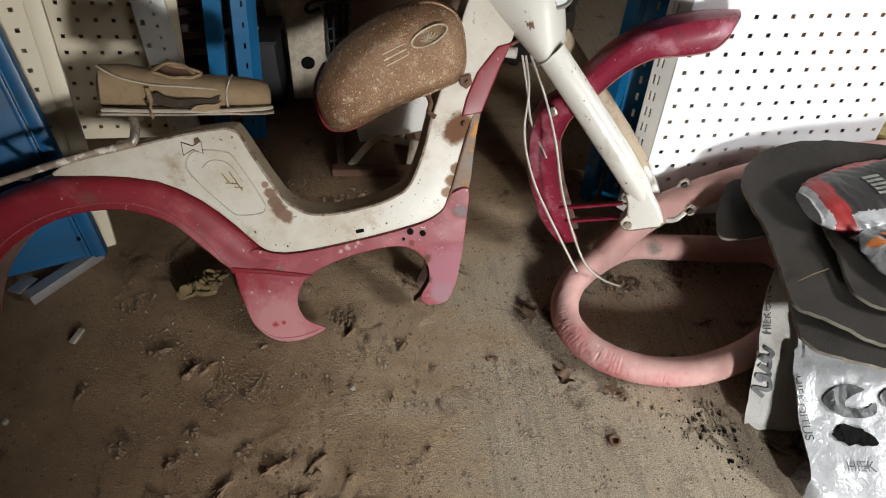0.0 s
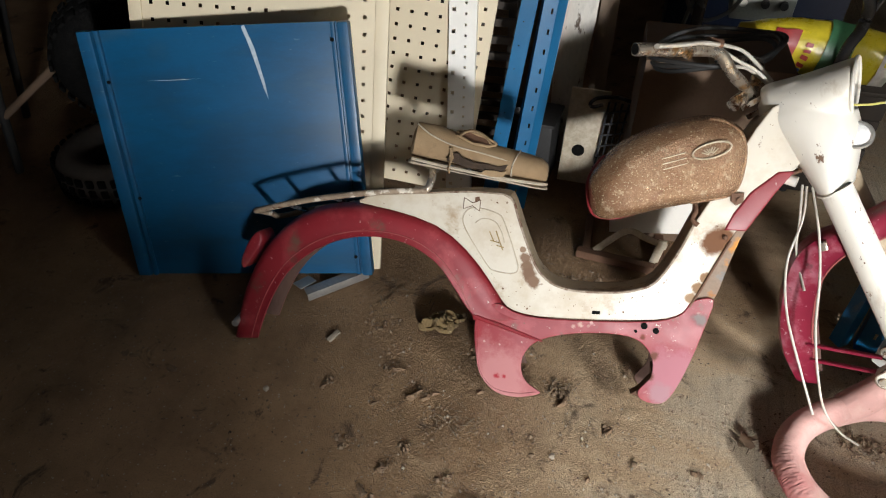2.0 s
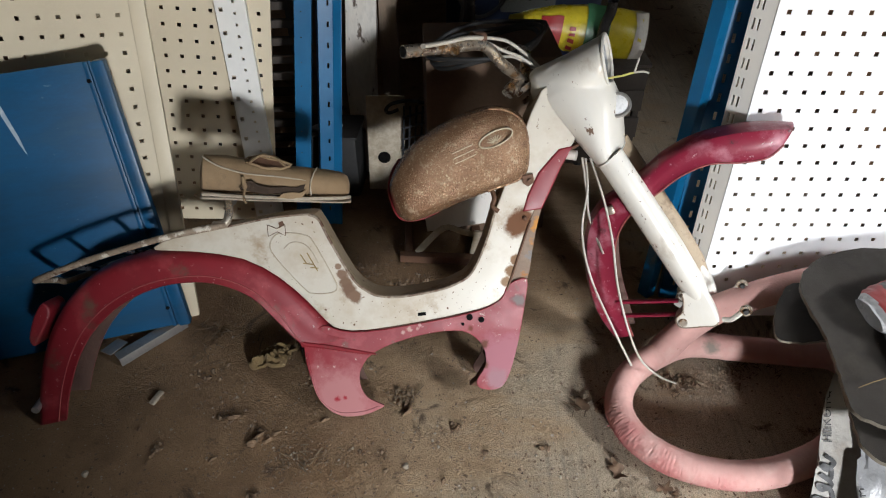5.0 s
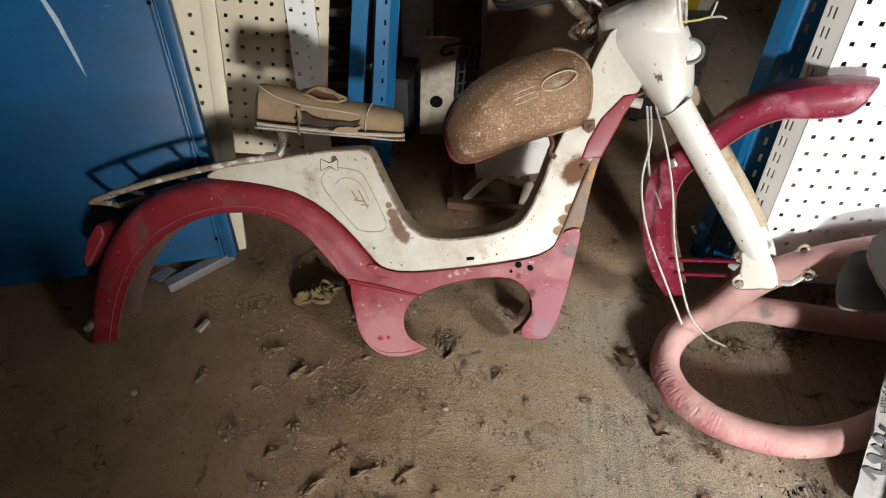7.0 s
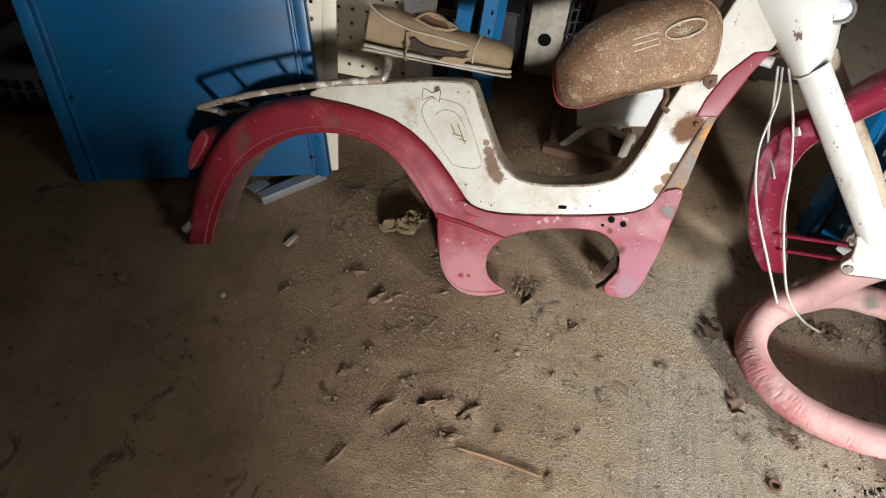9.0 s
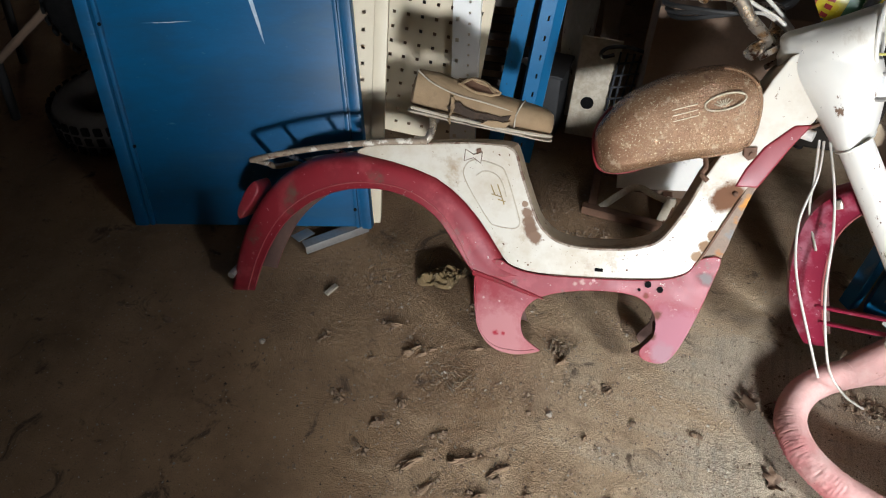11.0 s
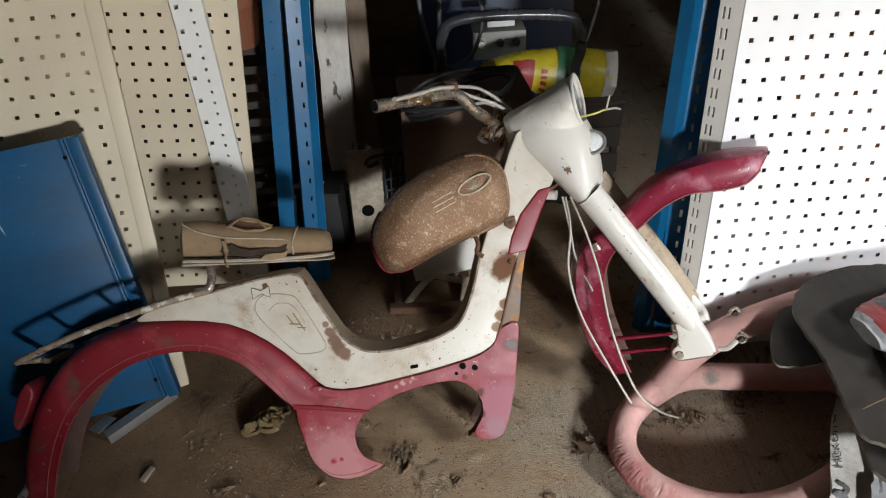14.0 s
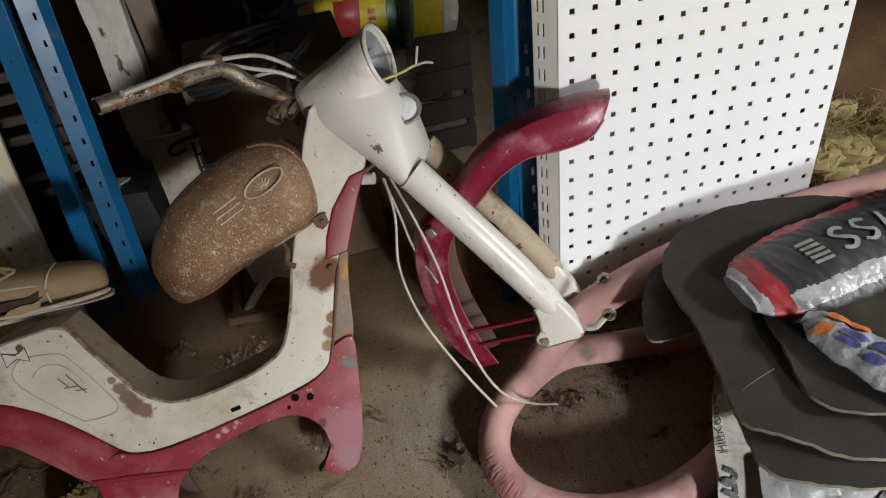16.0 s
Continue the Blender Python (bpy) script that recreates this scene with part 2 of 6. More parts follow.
M_blue = surface("blue_sheet_steel", (0.006, 0.092, 0.215), (0.005, 0.052, 0.125), 0.40, blotch=2.6, bump=0.02, pepper=0.92, mix=1.0,
                 spots=(((0.012, 0.046, 0.092), 4.5, 0.47, 0.25), ((0.035, 0.115, 0.20), 9.0, 0.56, 0.30), ((0.09, 0.16, 0.23), 60.0, 0.66, 0.06), ((0.40, 0.45, 0.5), 70.0, 0.735, 0.02)), stretch=(0.5, 1, 1.6))
M_bluepost = surface("blue_painted_steel", (0.007, 0.125, 0.285), (0.005, 0.085, 0.200), 0.34, blotch=6, bump=0.03, pepper=0.9, spots=(((0.10, 0.13, 0.17), 20.0, 0.63, 0.1),))
M_beadred = surface("worn_pale_red", (0.30, 0.075, 0.070), (0.22, 0.035, 0.035), 0.5, blotch=30, bump=0.05)
M_rustedge = surface("rust_stained_enamel", (0.17, 0.115, 0.075), (0.34, 0.28, 0.21), 0.6, blotch=30, bump=0.2, spots=((RUST, 40.0, 0.52, 0.1),))
M_toprust = surface("dirt_streaked_enamel", (0.43, 0.345, 0.235), (0.28, 0.20, 0.12), 0.6, blotch=10, bump=0.1, mix=0.9, spots=(((0.17, 0.11, 0.065), 14.0, 0.52, 0.12), (RUST, 50.0, 0.63, 0.04)))
M_flaky = surface("flaking_white_on_rust", (0.20, 0.145, 0.10), (0.32, 0.25, 0.175), 0.7, blotch=16, bump=0.3, spots=(((0.58, 0.53, 0.44), 24.0, 0.55, 0.05), (RUST, 50.0, 0.60, 0.06)))
M_flake = surface("torn_red_foam", (0.44, 0.15, 0.14), (0.52, 0.24, 0.22), 0.9, blotch=30, bump=0.3)
M_stripdirt = surface("grimy_white_relief", (0.50, 0.44, 0.34), (0.36, 0.29, 0.20), 0.5, blotch=40, bump=0.1)
M_lampin = surface("dull_grey_zinc", (0.34, 0.35, 0.36), (0.22, 0.23, 0.24), 0.5, metal=0.3, blotch=20, bump=0.1)
M_brass = surface("tarnished_brass", (0.34, 0.24, 0.09), (0.22, 0.15, 0.06), 0.5, metal=0.5, blotch=40, bump=0.1)
M_badge = surface("weathered_zinc_badge", (0.38, 0.34, 0.25), (0.25, 0.20, 0.13), 0.45, metal=0.4, blotch=60, bump=0.2)
M_dark = surface("black_rubber", (0.02, 0.02, 0.02), (0.03, 0.028, 0.026), 0.6, blotch=9, bump=0.2)
M_tyre = surface("dusty_tyre_rubber", (0.062, 0.052, 0.043), (0.038, 0.031, 0.026), 0.85, blotch=9, bump=0.3, spots=(((0.10, 0.08, 0.06), 14.0, 0.62, 0.2),))
M_blackmetal = surface("black_enamelled_tube", (0.045, 0.047, 0.052), (0.065, 0.065, 0.07), 0.24, blotch=9, bump=0.05)
M_steel = surface("dull_galvanised_steel", (0.50, 0.49, 0.47), (0.40, 0.38, 0.35), 0.42, metal=0.75, blotch=14, bump=0.06)
M_chrome = surface("pitted_chrome", (0.58, 0.53, 0.45), (0.40, 0.32, 0.24), 0.28, metal=0.8, blotch=18, bump=0.2, spots=(((0.30, 0.17, 0.07), 22.0, 0.53, 0.08), (RUST, 45.0, 0.56, 0.06)))
M_rusty = surface("rusty_steel", (0.16, 0.085, 0.05), (0.11, 0.055, 0.032), 0.75, metal=0.2, blotch=16, bump=0.5)
M_shoe = surface("dirty_beige_canvas", (0.31, 0.215, 0.118), (0.215, 0.140, 0.072), 0.85, blotch=12, grain=420, bump=0.3, spots=(((0.13, 0.09, 0.055), 18.0, 0.60, 0.15),))
M_sole = surface("dirty_white_rubber", (0.46, 0.40, 0.31), (0.30, 0.24, 0.17), 0.6, blotch=20, bump=0.1)
M_pink = surface("dusty_pink_foam", (0.58, 0.345, 0.305), (0.50, 0.265, 0.235), 0.88, blotch=8, grain=90, bump=0.35, fade=0.35, pepper=0.85,
                 spots=(((0.60, 0.43, 0.375), 7.0, 0.54, 0.2), ((0.30, 0.14, 0.11), 34.0, 0.68, 0.05)), patches=(((0.27, 0.83, 0.008), 0.058, (0.47, 0.15, 0.145)), ((0.33, 0.755, 0.004), 0.056, (0.46, 0.16, 0.15)), ((0.255, 0.90, 0.008), 0.045, (0.48, 0.18, 0.165)), ((0.44, 0.715, 0.004), 0.048, (0.47, 0.19, 0.18)), ((0.505, 1.030, 0.072), 0.017, (0.24, 0.20, 0.17))))
M_foam = surface("grey_brown_foam_mat", (0.032, 0.0255, 0.019), (0.020, 0.0155, 0.011), 0.82, blotch=14, grain=620, bump=0.60, mix=0.9, spots=(((0.068, 0.055, 0.038), 4.0, 0.55, 0.22), ((0.016, 0.013, 0.010), 18.0, 0.60, 0.12), ((0.30, 0.26, 0.20), 95.0, 0.70, 0.02)))
M_foamedge = surface("torn_foam_edge", (0.28, 0.25, 0.195), (0.09, 0.075, 0.055), 0.95, blotch=22, bump=0.5)
M_sack = surface("white_plastic_sack", (0.37, 0.37, 0.375), (0.28, 0.28, 0.275), 0.28, blotch=16, grain=38, bump=0.9, mix=0.9, pepper=0.86, spots=((DUST, 7.0, 0.62, 0.2), ((0.30, 0.27, 0.23), 30.0, 0.66, 0.06)))
# Besides dust, the grey carries the shade of the overhanging mats.
M_sackold = surface("dusty_shaded_plastic_sack", (0.44, 0.42, 0.385), (0.34, 0.315, 0.275), 0.5, blotch=10, grain=38, bump=0.8, mix=0.9, pepper=0.85, spots=((DUST, 6.0, 0.54, 0.2),))
M_scrape = surface("scraped_pale_blue", (0.44, 0.50, 0.56), (0.30, 0.38, 0.47), 0.5, blotch=40, bump=0.1)
M_sackdark = surface("charcoal_print", (0.030, 0.028, 0.027), (0.050, 0.047, 0.044), 0.45, blotch=9, grain=60, bump=0.3)
M_tear = surface("brown_torn_lining", (0.050, 0.030, 0.017), (0.024, 0.014, 0.008), 0.95, blotch=60, bump=0.8)
# Black for grit and tyre; on holes it paints in their dark insides.
M_hole = surface("black_rubble_and_hole_shade", (0.005, 0.005, 0.005), (0.010, 0.0095, 0.009), 0.9, blotch=60, bump=0.8)
for m in (M_hole,):
    m.node_tree.nodes["Principled BSDF"].inputs["Specular IOR Level"].default_value = 0.05
M_ink = surface("black_print", (0.025, 0.025, 0.025), (0.05, 0.05, 0.05), 0.5, blotch=30, bump=0.0)
M_redink = surface("red_print", (0.32, 0.025, 0.025), (0.25, 0.022, 0.022), 0.45, blotch=12, bump=0.1)
M_blueink = surface("blue_print", (0.07, 0.07, 0.22), (0.06, 0.06, 0.18), 0.45, blotch=12, bump=0.0)
M_orangeink = surface("orange_print", (0.70, 0.22, 0.05), (0.6, 0.18, 0.04), 0.45, blotch=12, bump=0.0)
M_yellow = surface("yellow_plastic_bag", (0.62, 0.50, 0.03), (0.52, 0.42, 0.02), 0.28, blotch=10, grain=40, bump=0.25)
M_greenink = surface("green_print", (0.07, 0.22, 0.10), (0.06, 0.17, 0.08), 0.35, blotch=10, bump=0.1)
M_card = surface("dusty_brown_cardboard", (0.15, 0.095, 0.06), (0.11, 0.07, 0.045), 0.85, blotch=6, bump=0.15)
M_cable = surface("dirty_white_cable", (0.55, 0.52, 0.46), (0.42, 0.38, 0.31), 0.5, blotch=30, bump=0.05)
M_wood = surface("flaking_white_wood", (0.72, 0.69, 0.63), (0.55, 0.50, 0.43), 0.75, blotch=10, grain=90, bump=0.4, spots=(((0.20, 0.15, 0.10), 5.0, 0.58, 0.10), ((0.10, 0.07, 0.05), 26.0, 0.60, 0.05)), stretch=(1, 1, 0.35))
M_oldwood = surface("bare_brown_wood", (0.26, 0.20, 0.145), (0.17, 0.12, 0.085), 0.8, blotch=8, grain=90, bump=0.4, stretch=(1, 1, 0.2))
M_leaf = surface("dry_leaf", (0.15, 0.090, 0.050), (0.075, 0.045, 0.026), 0.8, blotch=40, bump=0.3)
M_straw = surface("dry_straw", (0.17, 0.125, 0.075), (0.10, 0.07, 0.042), 0.85, blotch=50, bump=0.3)
M_rag = surface("dirty_yellow_rag", (0.19, 0.128, 0.052), (0.105, 0.068, 0.030), 0.9, blotch=40, grain=120, bump=1.0, spots=(((0.085, 0.058, 0.032), 38.0, 0.57, 0.12), ((0.34, 0.26, 0.14), 90.0, 0.62, 0.05)))
M_stone = surface("pale_pebble", (0.33, 0.28, 0.215), (0.24, 0.195, 0.145), 0.85, blotch=60, bump=0.4)
M_crumb = surface("dark_crumbs", (0.125, 0.080, 0.047), (0.23, 0.16, 0.10), 0.95, blotch=60, bump=0.4)
M_mud = surface("dried_mud", (0.205, 0.130, 0.074), (0.130, 0.080, 0.045), 0.95, blotch=50, grain=420, bump=0.6)
M_wall = surface("dark_shed_boards", (0.065, 0.052, 0.042), (0.042, 0.033, 0.026), 0.9, blotch=3, bump=0.4, stretch=(1, 1, 0.2))
M_soil = surface("brown_sawdust", (0.33, 0.185, 0.09), (0.23, 0.12, 0.055), 0.95, blotch=9, grain=140, bump=0.8, spots=(((0.42, 0.33, 0.22), 26.0, 0.62, 0.1),))
M_wool = surface("yellow_mineral_wool", (0.62, 0.50, 0.24), (0.50, 0.38, 0.17), 0.95, blotch=30, grain=220, bump=0.8)
M_wire = surface("yellow_wire", (0.60, 0.55, 0.16), (0.5, 0.45, 0.12), 0.5, blotch=30, bump=0.0)
M_glass = surface("clear_glass", (0.85, 0.85, 0.85), (0.8, 0.8, 0.8), 0.12, blotch=9, bump=0.0)
M_bluecloth = surface("blue_plastic", (0.02, 0.05, 0.22), (0.02, 0.04, 0.17), 0.4, blotch=9, bump=0.1)
M_device = surface("grey_green_metal", (0.30, 0.31, 0.27), (0.23, 0.23, 0.20), 0.5, blotch=9, bump=0.1)
M_navy = surface("navy_metal", (0.035, 0.050, 0.10), (0.025, 0.036, 0.07), 0.35, blotch=5, bump=0.03)
M_greycable = surface("grey_rubber_cable", (0.16, 0.16, 0.16), (0.11, 0.11, 0.11), 0.45, blotch=30, bump=0.05)
M_clay = surface("terracotta_plastic", (0.28, 0.10, 0.045), (0.22, 0.08, 0.04), 0.6, blotch=6, bump=0.1)


# ---------------------------------------------------------------- mesh helpers
def finish(name, bm, material, parent=None, label="", smooth=True, angle=40):
    bmesh.ops.recalc_face_normals(bm, faces=bm.faces)
    me = bpy.data.meshes.new(name)
    bm.to_mesh(me)
    bm.free()
    for m in material if isinstance(material, (list, tuple)) else [material]:
        me.materials.append(m)
    if smooth:
        me.shade_smooth()
        me.set_sharp_from_angle(angle=radians(angle))
    ob = new(name, me)
    ob.parent = parent
    if label:
        tagged(ob, label)
    return ob


def part(name, bm, material, parent, label="", smooth=True, angle=40):
    return finish(name, bm, material, parent, label, smooth, angle)


def thing(name, m, label, category, group="", kind=""):
    ob = new(name)
    ob.matrix_world = m
    ob.empty_display_size = 0.05
    return tagged(ob, label, category, group, kind)


def spline(points, steps=6, closed=False):
    """Catmull-Rom through the points."""
    p = [Vector(q) for q in points]
    n = len(p)
    out = []
    for i in range(n if closed else n - 1):
        a, b, c, d = (p[(i + k) % n] if closed else p[min(max(i + k, 0), n - 1)] for k in (-1, 0, 1, 2))
        for j in range(steps):
            t = j / steps
            out.append(0.5 * (2 * b + (c - a) * t + (2 * a - 5 * b + 4 * c - d) * t * t + (3 * b - a - 3 * c + d) * t ** 3))
    if not closed:
        out.append(p[-1])
    return out


def tube(path, radius, sides=10, closed=False, bm=None, flat=1.0, up=(0, 0, 1), wobble=0.0):
    """Sweep a round (or, with flat, oval) section along a path; radius may be a list."""
    bm = bm or bmesh.new()
    p = [Vector(q) for q in path]
    n = len(p)
    rings = []
    ref = Vector(up)
    for i in range(n):
        a, c = (p[i - 1], p[(i + 1) % n]) if closed else (p[max(i - 1, 0)], p[min(i + 1, n - 1)])
        d = (c - a).normalized()
        x = d.cross(ref)
        if x.length < 1e-3:
            x = d.cross(Vector((1, 0, 0)))
        x.normalize()
        y = x.cross(d)
        r = radius[i] if isinstance(radius, (list, tuple)) else radius
        rings.append([bm.verts.new(p[i] + (x * math.cos(2 * math.pi * k / sides) + y * flat * math.sin(2 * math.pi * k / sides)) * r * (1 + wobble * noise.noise(p[i] * 60 + Vector((k * 1.7, 0, 0))))) for k in range(sides)])
    for i in range(n if closed else n - 1):
        a, b = rings[i], rings[(i + 1) % n]
        for k in range(sides):
            bm.faces.new((a[k], a[(k + 1) % sides], b[(k + 1) % sides], b[k]))
    if not closed:
        bm.faces.new(rings[0])
        bm.faces.new(reversed(rings[-1]))
    return bm


def box(size, m=Matrix(), bevel=0.002, bm=None, segments=2):
    bm = bm or bmesh.new()
    one = bmesh.new()
    bmesh.ops.create_cube(one, size=1)
    bmesh.ops.scale(one, vec=size, verts=one.verts)
    if bevel:
        bmesh.ops.bevel(one, geom=one.edges[:], offset=min(bevel, min(size) * 0.45), segments=segments, affect="EDGES", profile=0.6)
    bmesh.ops.transform(one, matrix=m, verts=one.verts)
    me = bpy.data.meshes.new("tmp")
    one.to_mesh(me)
    one.free()
    bm.from_mesh(me)
    bpy.data.meshes.remove(me)
    return bm


def loft(rings, caps=True, bm=None, closed=True):
    bm = bm or bmesh.new()
    made = [[bm.verts.new(v) for v in r] for r in rings]
    n = len(made[0])
    for a, b in zip(made, made[1:]):
        for k in range(n if closed else n - 1):
            bm.faces.new((a[k], a[(k + 1) % n], b[(k + 1) % n], b[k]))
    if caps:
        bm.faces.new(made[0])
        bm.faces.new(reversed(made[-1]))
    return bm


def plate(outline, y0, y1, bevel=0.0, bm=None, segments=3):
    """A flat piece: an outline in x and z, from depth y0 to y1, with rounded rims."""
    one = bmesh.new()
    face = one.faces.new([one.verts.new((q[0], y0, q[1])) for q in outline])
    made = bmesh.ops.extrude_face_region(one, geom=[face])
    bmesh.ops.translate(one, vec=(0, y1 - y0, 0), verts=[v for v in made["geom"] if isinstance(v, bmesh.types.BMVert)])
    if bevel:
        rim = [e for e in one.edges if abs(e.verts[0].co.y - e.verts[1].co.y) < 1e-6]
        bmesh.ops.bevel(one, geom=rim, offset=bevel, segments=segments, affect="EDGES", profile=0.6, clamp_overlap=True)
    bmesh.ops.triangulate(one, faces=[f for f in one.faces if len(f.verts) > 4])
    if bm is None:
        return one
    me = bpy.data.meshes.new("tmp")
    one.to_mesh(me)
    one.free()
    bm.from_mesh(me)
    bpy.data.meshes.remove(me)
    return bm


def pillow(outline, depth, levels=9, power=2.4):
    """A bulging body: an outline in x and z, swollen to depth on both sides."""
    pts = [Vector((q[0], 0, q[1])) for q in outline]
    c = sum(pts, Vector()) / len(pts)
    rings = []
    for k in range(2 * levels + 1):
        a = math.pi * k / (2 * levels)
        r = max(abs(math.sin(a)) ** (2 / power), 0.04)
        y = -depth * (abs(math.cos(a)) ** (2 / power)) * (1 if math.cos(a) >= 0 else -1)
        rings.append([c + (p - c) * r + Vector((0, y, 0)) for p in pts])
    return loft(rings)


def pierced(xs, ys, hole, thick, bm=None):
    """A sheet in x and z, made of the cells between the lines xs and ys; hole(i, j) leaves a cell out. Front at y 0, back at thick."""
    bm = bm or bmesh.new()
    nx, ny = len(xs), len(ys)
    v = [[[bm.verts.new((xs[i], y, ys[j])) for j in range(ny)] for i in range(nx)] for y in (0, thick)]
    solid = [[not hole(i, j) for j in range(ny - 1)] for i in range(nx - 1)]
    for i in range(nx - 1):
        for j in range(ny - 1):
            if solid[i][j]:
                for s in (0, 1):
                    bm.faces.new((v[s][i][j], v[s][i + 1][j], v[s][i + 1][j + 1], v[s][i][j + 1]))
    at = lambda i, j: 0 <= i < nx - 1 and 0 <= j < ny - 1 and solid[i][j]
    for i in range(nx):
        for j in range(ny - 1):
            if at(i - 1, j) != at(i, j):
                bm.faces.new((v[0][i][j], v[0][i][j + 1], v[1][i][j + 1], v[1][i][j]))
    for i in range(nx - 1):
        for j in range(ny):
            if at(i, j - 1) != at(i, j):
                bm.faces.new((v[0][i][j], v[0][i + 1][j], v[1][i + 1][j], v[1][i][j]))
    bmesh.ops.delete(bm, geom=[q for q in bm.verts if not q.link_faces], context="VERTS")
    return bm


def frame_of(origin, x, down):
    """A pose from an origin, the way to the right and the way down along a leaning sheet; y points to its back."""
    x = Vector(x).normalized()
    z = -Vector(down)
    z = (z - x * z.dot(x)).normalized()
    y = z.cross(x)
    return Matrix.Translation(origin) @ Matrix((x, y, z)).transposed().to_4x4()


def ball(radius, m=Matrix(), bm=None, u=12, v=8):
    bm = bm or bmesh.new()
    bmesh.ops.create_uvsphere(bm, u_segments=u, v_segments=v, radius=radius, matrix=m)
    return bm


def drum(r0, r1, h, m=Matrix(), bm=None, sides=20):
    bm = bm or bmesh.new()
    bmesh.ops.create_cone(bm, cap_ends=True, segments=sides, radius1=r0, radius2=r1, depth=h, matrix=m)
    return bm


def cover(pts, zfun, thick, bm, rings=7):
    """A soft sheet inside an outline in x and y, draped to the height zfun."""
    c = sum((Vector((p[0], p[1], 0)) for p in pts), Vector()) / len(pts)
    top = []
    for k in range(rings + 1):
        r = 1 - k / rings * 0.97
        top.append([Vector((c.x + (p[0] - c.x) * r, c.y + (p[1] - c.y) * r, 0)) for p in pts])
    up = [[bm.verts.new((v.x, v.y, zfun(v.x, v.y))) for v in ring] for ring in top]
    dn = [[bm.verts.new((v.x, v.y, zfun(v.x, v.y) - thick)) for v in ring] for ring in top]
    n = len(pts)
    for lay in (up, dn):
        for a, b in zip(lay, lay[1:]):
            for k in range(n):
                bm.faces.new((a[k], a[(k + 1) % n], b[(k + 1) % n], b[k]))
        bm.faces.new(lay[-1])
    for k in range(n):
        f = bm.faces.new((up[0][k], up[0][(k + 1) % n], dn[0][(k + 1) % n], dn[0][k]))
        f.material_index = 1
    return bm


# ---------------------------------------------------------------- the shed
CLODS = [(-0.422, 0.708, 0.030, -0.5, 0.010), (-0.37, 0.602, 0.035, 0.9, 0.011), (-0.276, 0.636, 0.040, 0.4, 0.011), (-0.42, 0.496, 0.028, 1.1, 0.009), (-0.521, 0.89, 0.022, 0.3, 0.010), (-0.456, 0.842, 0.026, 0.9, 0.010),
         (-0.655, 0.81, 0.016, 1.3, 0.009), (-0.564, 0.689, 0.026, -0.4, 0.005), (-0.461, 0.66, 0.024, 0.7, 0.007), (-0.15, 0.913, 0.024, 1.2, 0.009), (-0.05, 0.867, 0.022, 0.8, 0.006), (0.127, 0.827, 0.014, 0.6, 0.006), (-0.214, 0.635, 0.030, 0.8, 0.008),
         (-0.33, 0.565, 0.03, 0.9, 0.007), (-0.24, 0.575, 0.034, 0.5, 0.007), (-0.48, 0.60, 0.022, -0.6, 0.006), (-0.34, 0.67, 0.02, 1.0, 0.006), (0.365, 0.722, 0.014, 1.5, 0.007), (-1.116, 0.753, 0.03, 0.1, 0.007), (-0.996, 0.746, 0.022, 0.0, 0.009)]


rc = random.Random(17)
CLODS += [(rc.uniform(-0.75, 0.05), rc.uniform(0.48, 0.98), rc.uniform(0.007, 0.022), rc.uniform(0.2, 1.3), rc.uniform(0.003, 0.008)) for _ in range(26)]
CLODS += [(rc.uniform(0.0, 0.45), rc.uniform(0.55, 1.0), rc.uniform(0.006, 0.012), rc.uniform(0, 3), rc.uniform(0.002, 0.005)) for _ in range(16)]


def build_floor():
    xs = [-7, -4, -2.6] + [-2.0 + 0.04 * i for i in range(17)] + [-1.35 + 0.006 * i for i in range(376)] + [0.95 + 0.05 * i for i in range(16)] + [2.2, 3.2, 5.0]
    ys = [-3.2, -1.5, -0.5, 0.1] + [0.2 + 0.006 * i for i in range(168)] + [1.22 + 0.02 * i for i in range(25)] + [1.9, 2.4, 3.4, 5.0]
    bm = bmesh.new()

    def relief(x, y):
        if not (0.15 < y < 1.85 and -2 < x < 1.7):
            return 0.0
        clods = max(0.0, noise.noise(Vector((x * 22, y * 22, 3))) - 0.32) * max(0.0, 0.4 + noise.noise(Vector((x * 3, y * 3, 8)))) * 0.022
        for cx, cy, ln, turn, high in CLODS:
            dx, dy = x - cx, y - cy
            if abs(dx) > 0.09 or abs(dy) > 0.09:
                continue
            a, c = dx * math.cos(turn) + dy * math.sin(turn), dy * math.cos(turn) - dx * math.sin(turn)
            w = noise.noise(Vector((x * 45, y * 45, 5)))
            clods += high * math.exp(-(a / ln) ** 2 - ((c + 0.006 * w) / 0.007) ** 2) * 0.7 * max(0.0, 0.6 + 1.1 * noise.noise(Vector((x * 90, y * 90, 1))))
        return 0.0016 * noise.fractal(Vector((x * 16, y * 16, 0)), 0.8, 2.0, 5) + clods
    v = [[bm.verts.new((x, y, relief(x, y))) for y in ys] for x in xs]
    for i in range(len(xs) - 1):
        for j in range(len(ys) - 1):
            bm.faces.new((v[i][j], v[i + 1][j], v[i + 1][j + 1], v[i][j + 1]))
    return tagged(finish("floor", bm, M_floor), "dusty grey-brown concrete floor with dirt and crumbs", "floor", kind="structure")


build_floor()


def wall(name, size, centre, label):
    return tagged(finish(name, box(size, Matrix.Translation(centre), 0), M_wall, smooth=False), label, "wall", kind="structure")


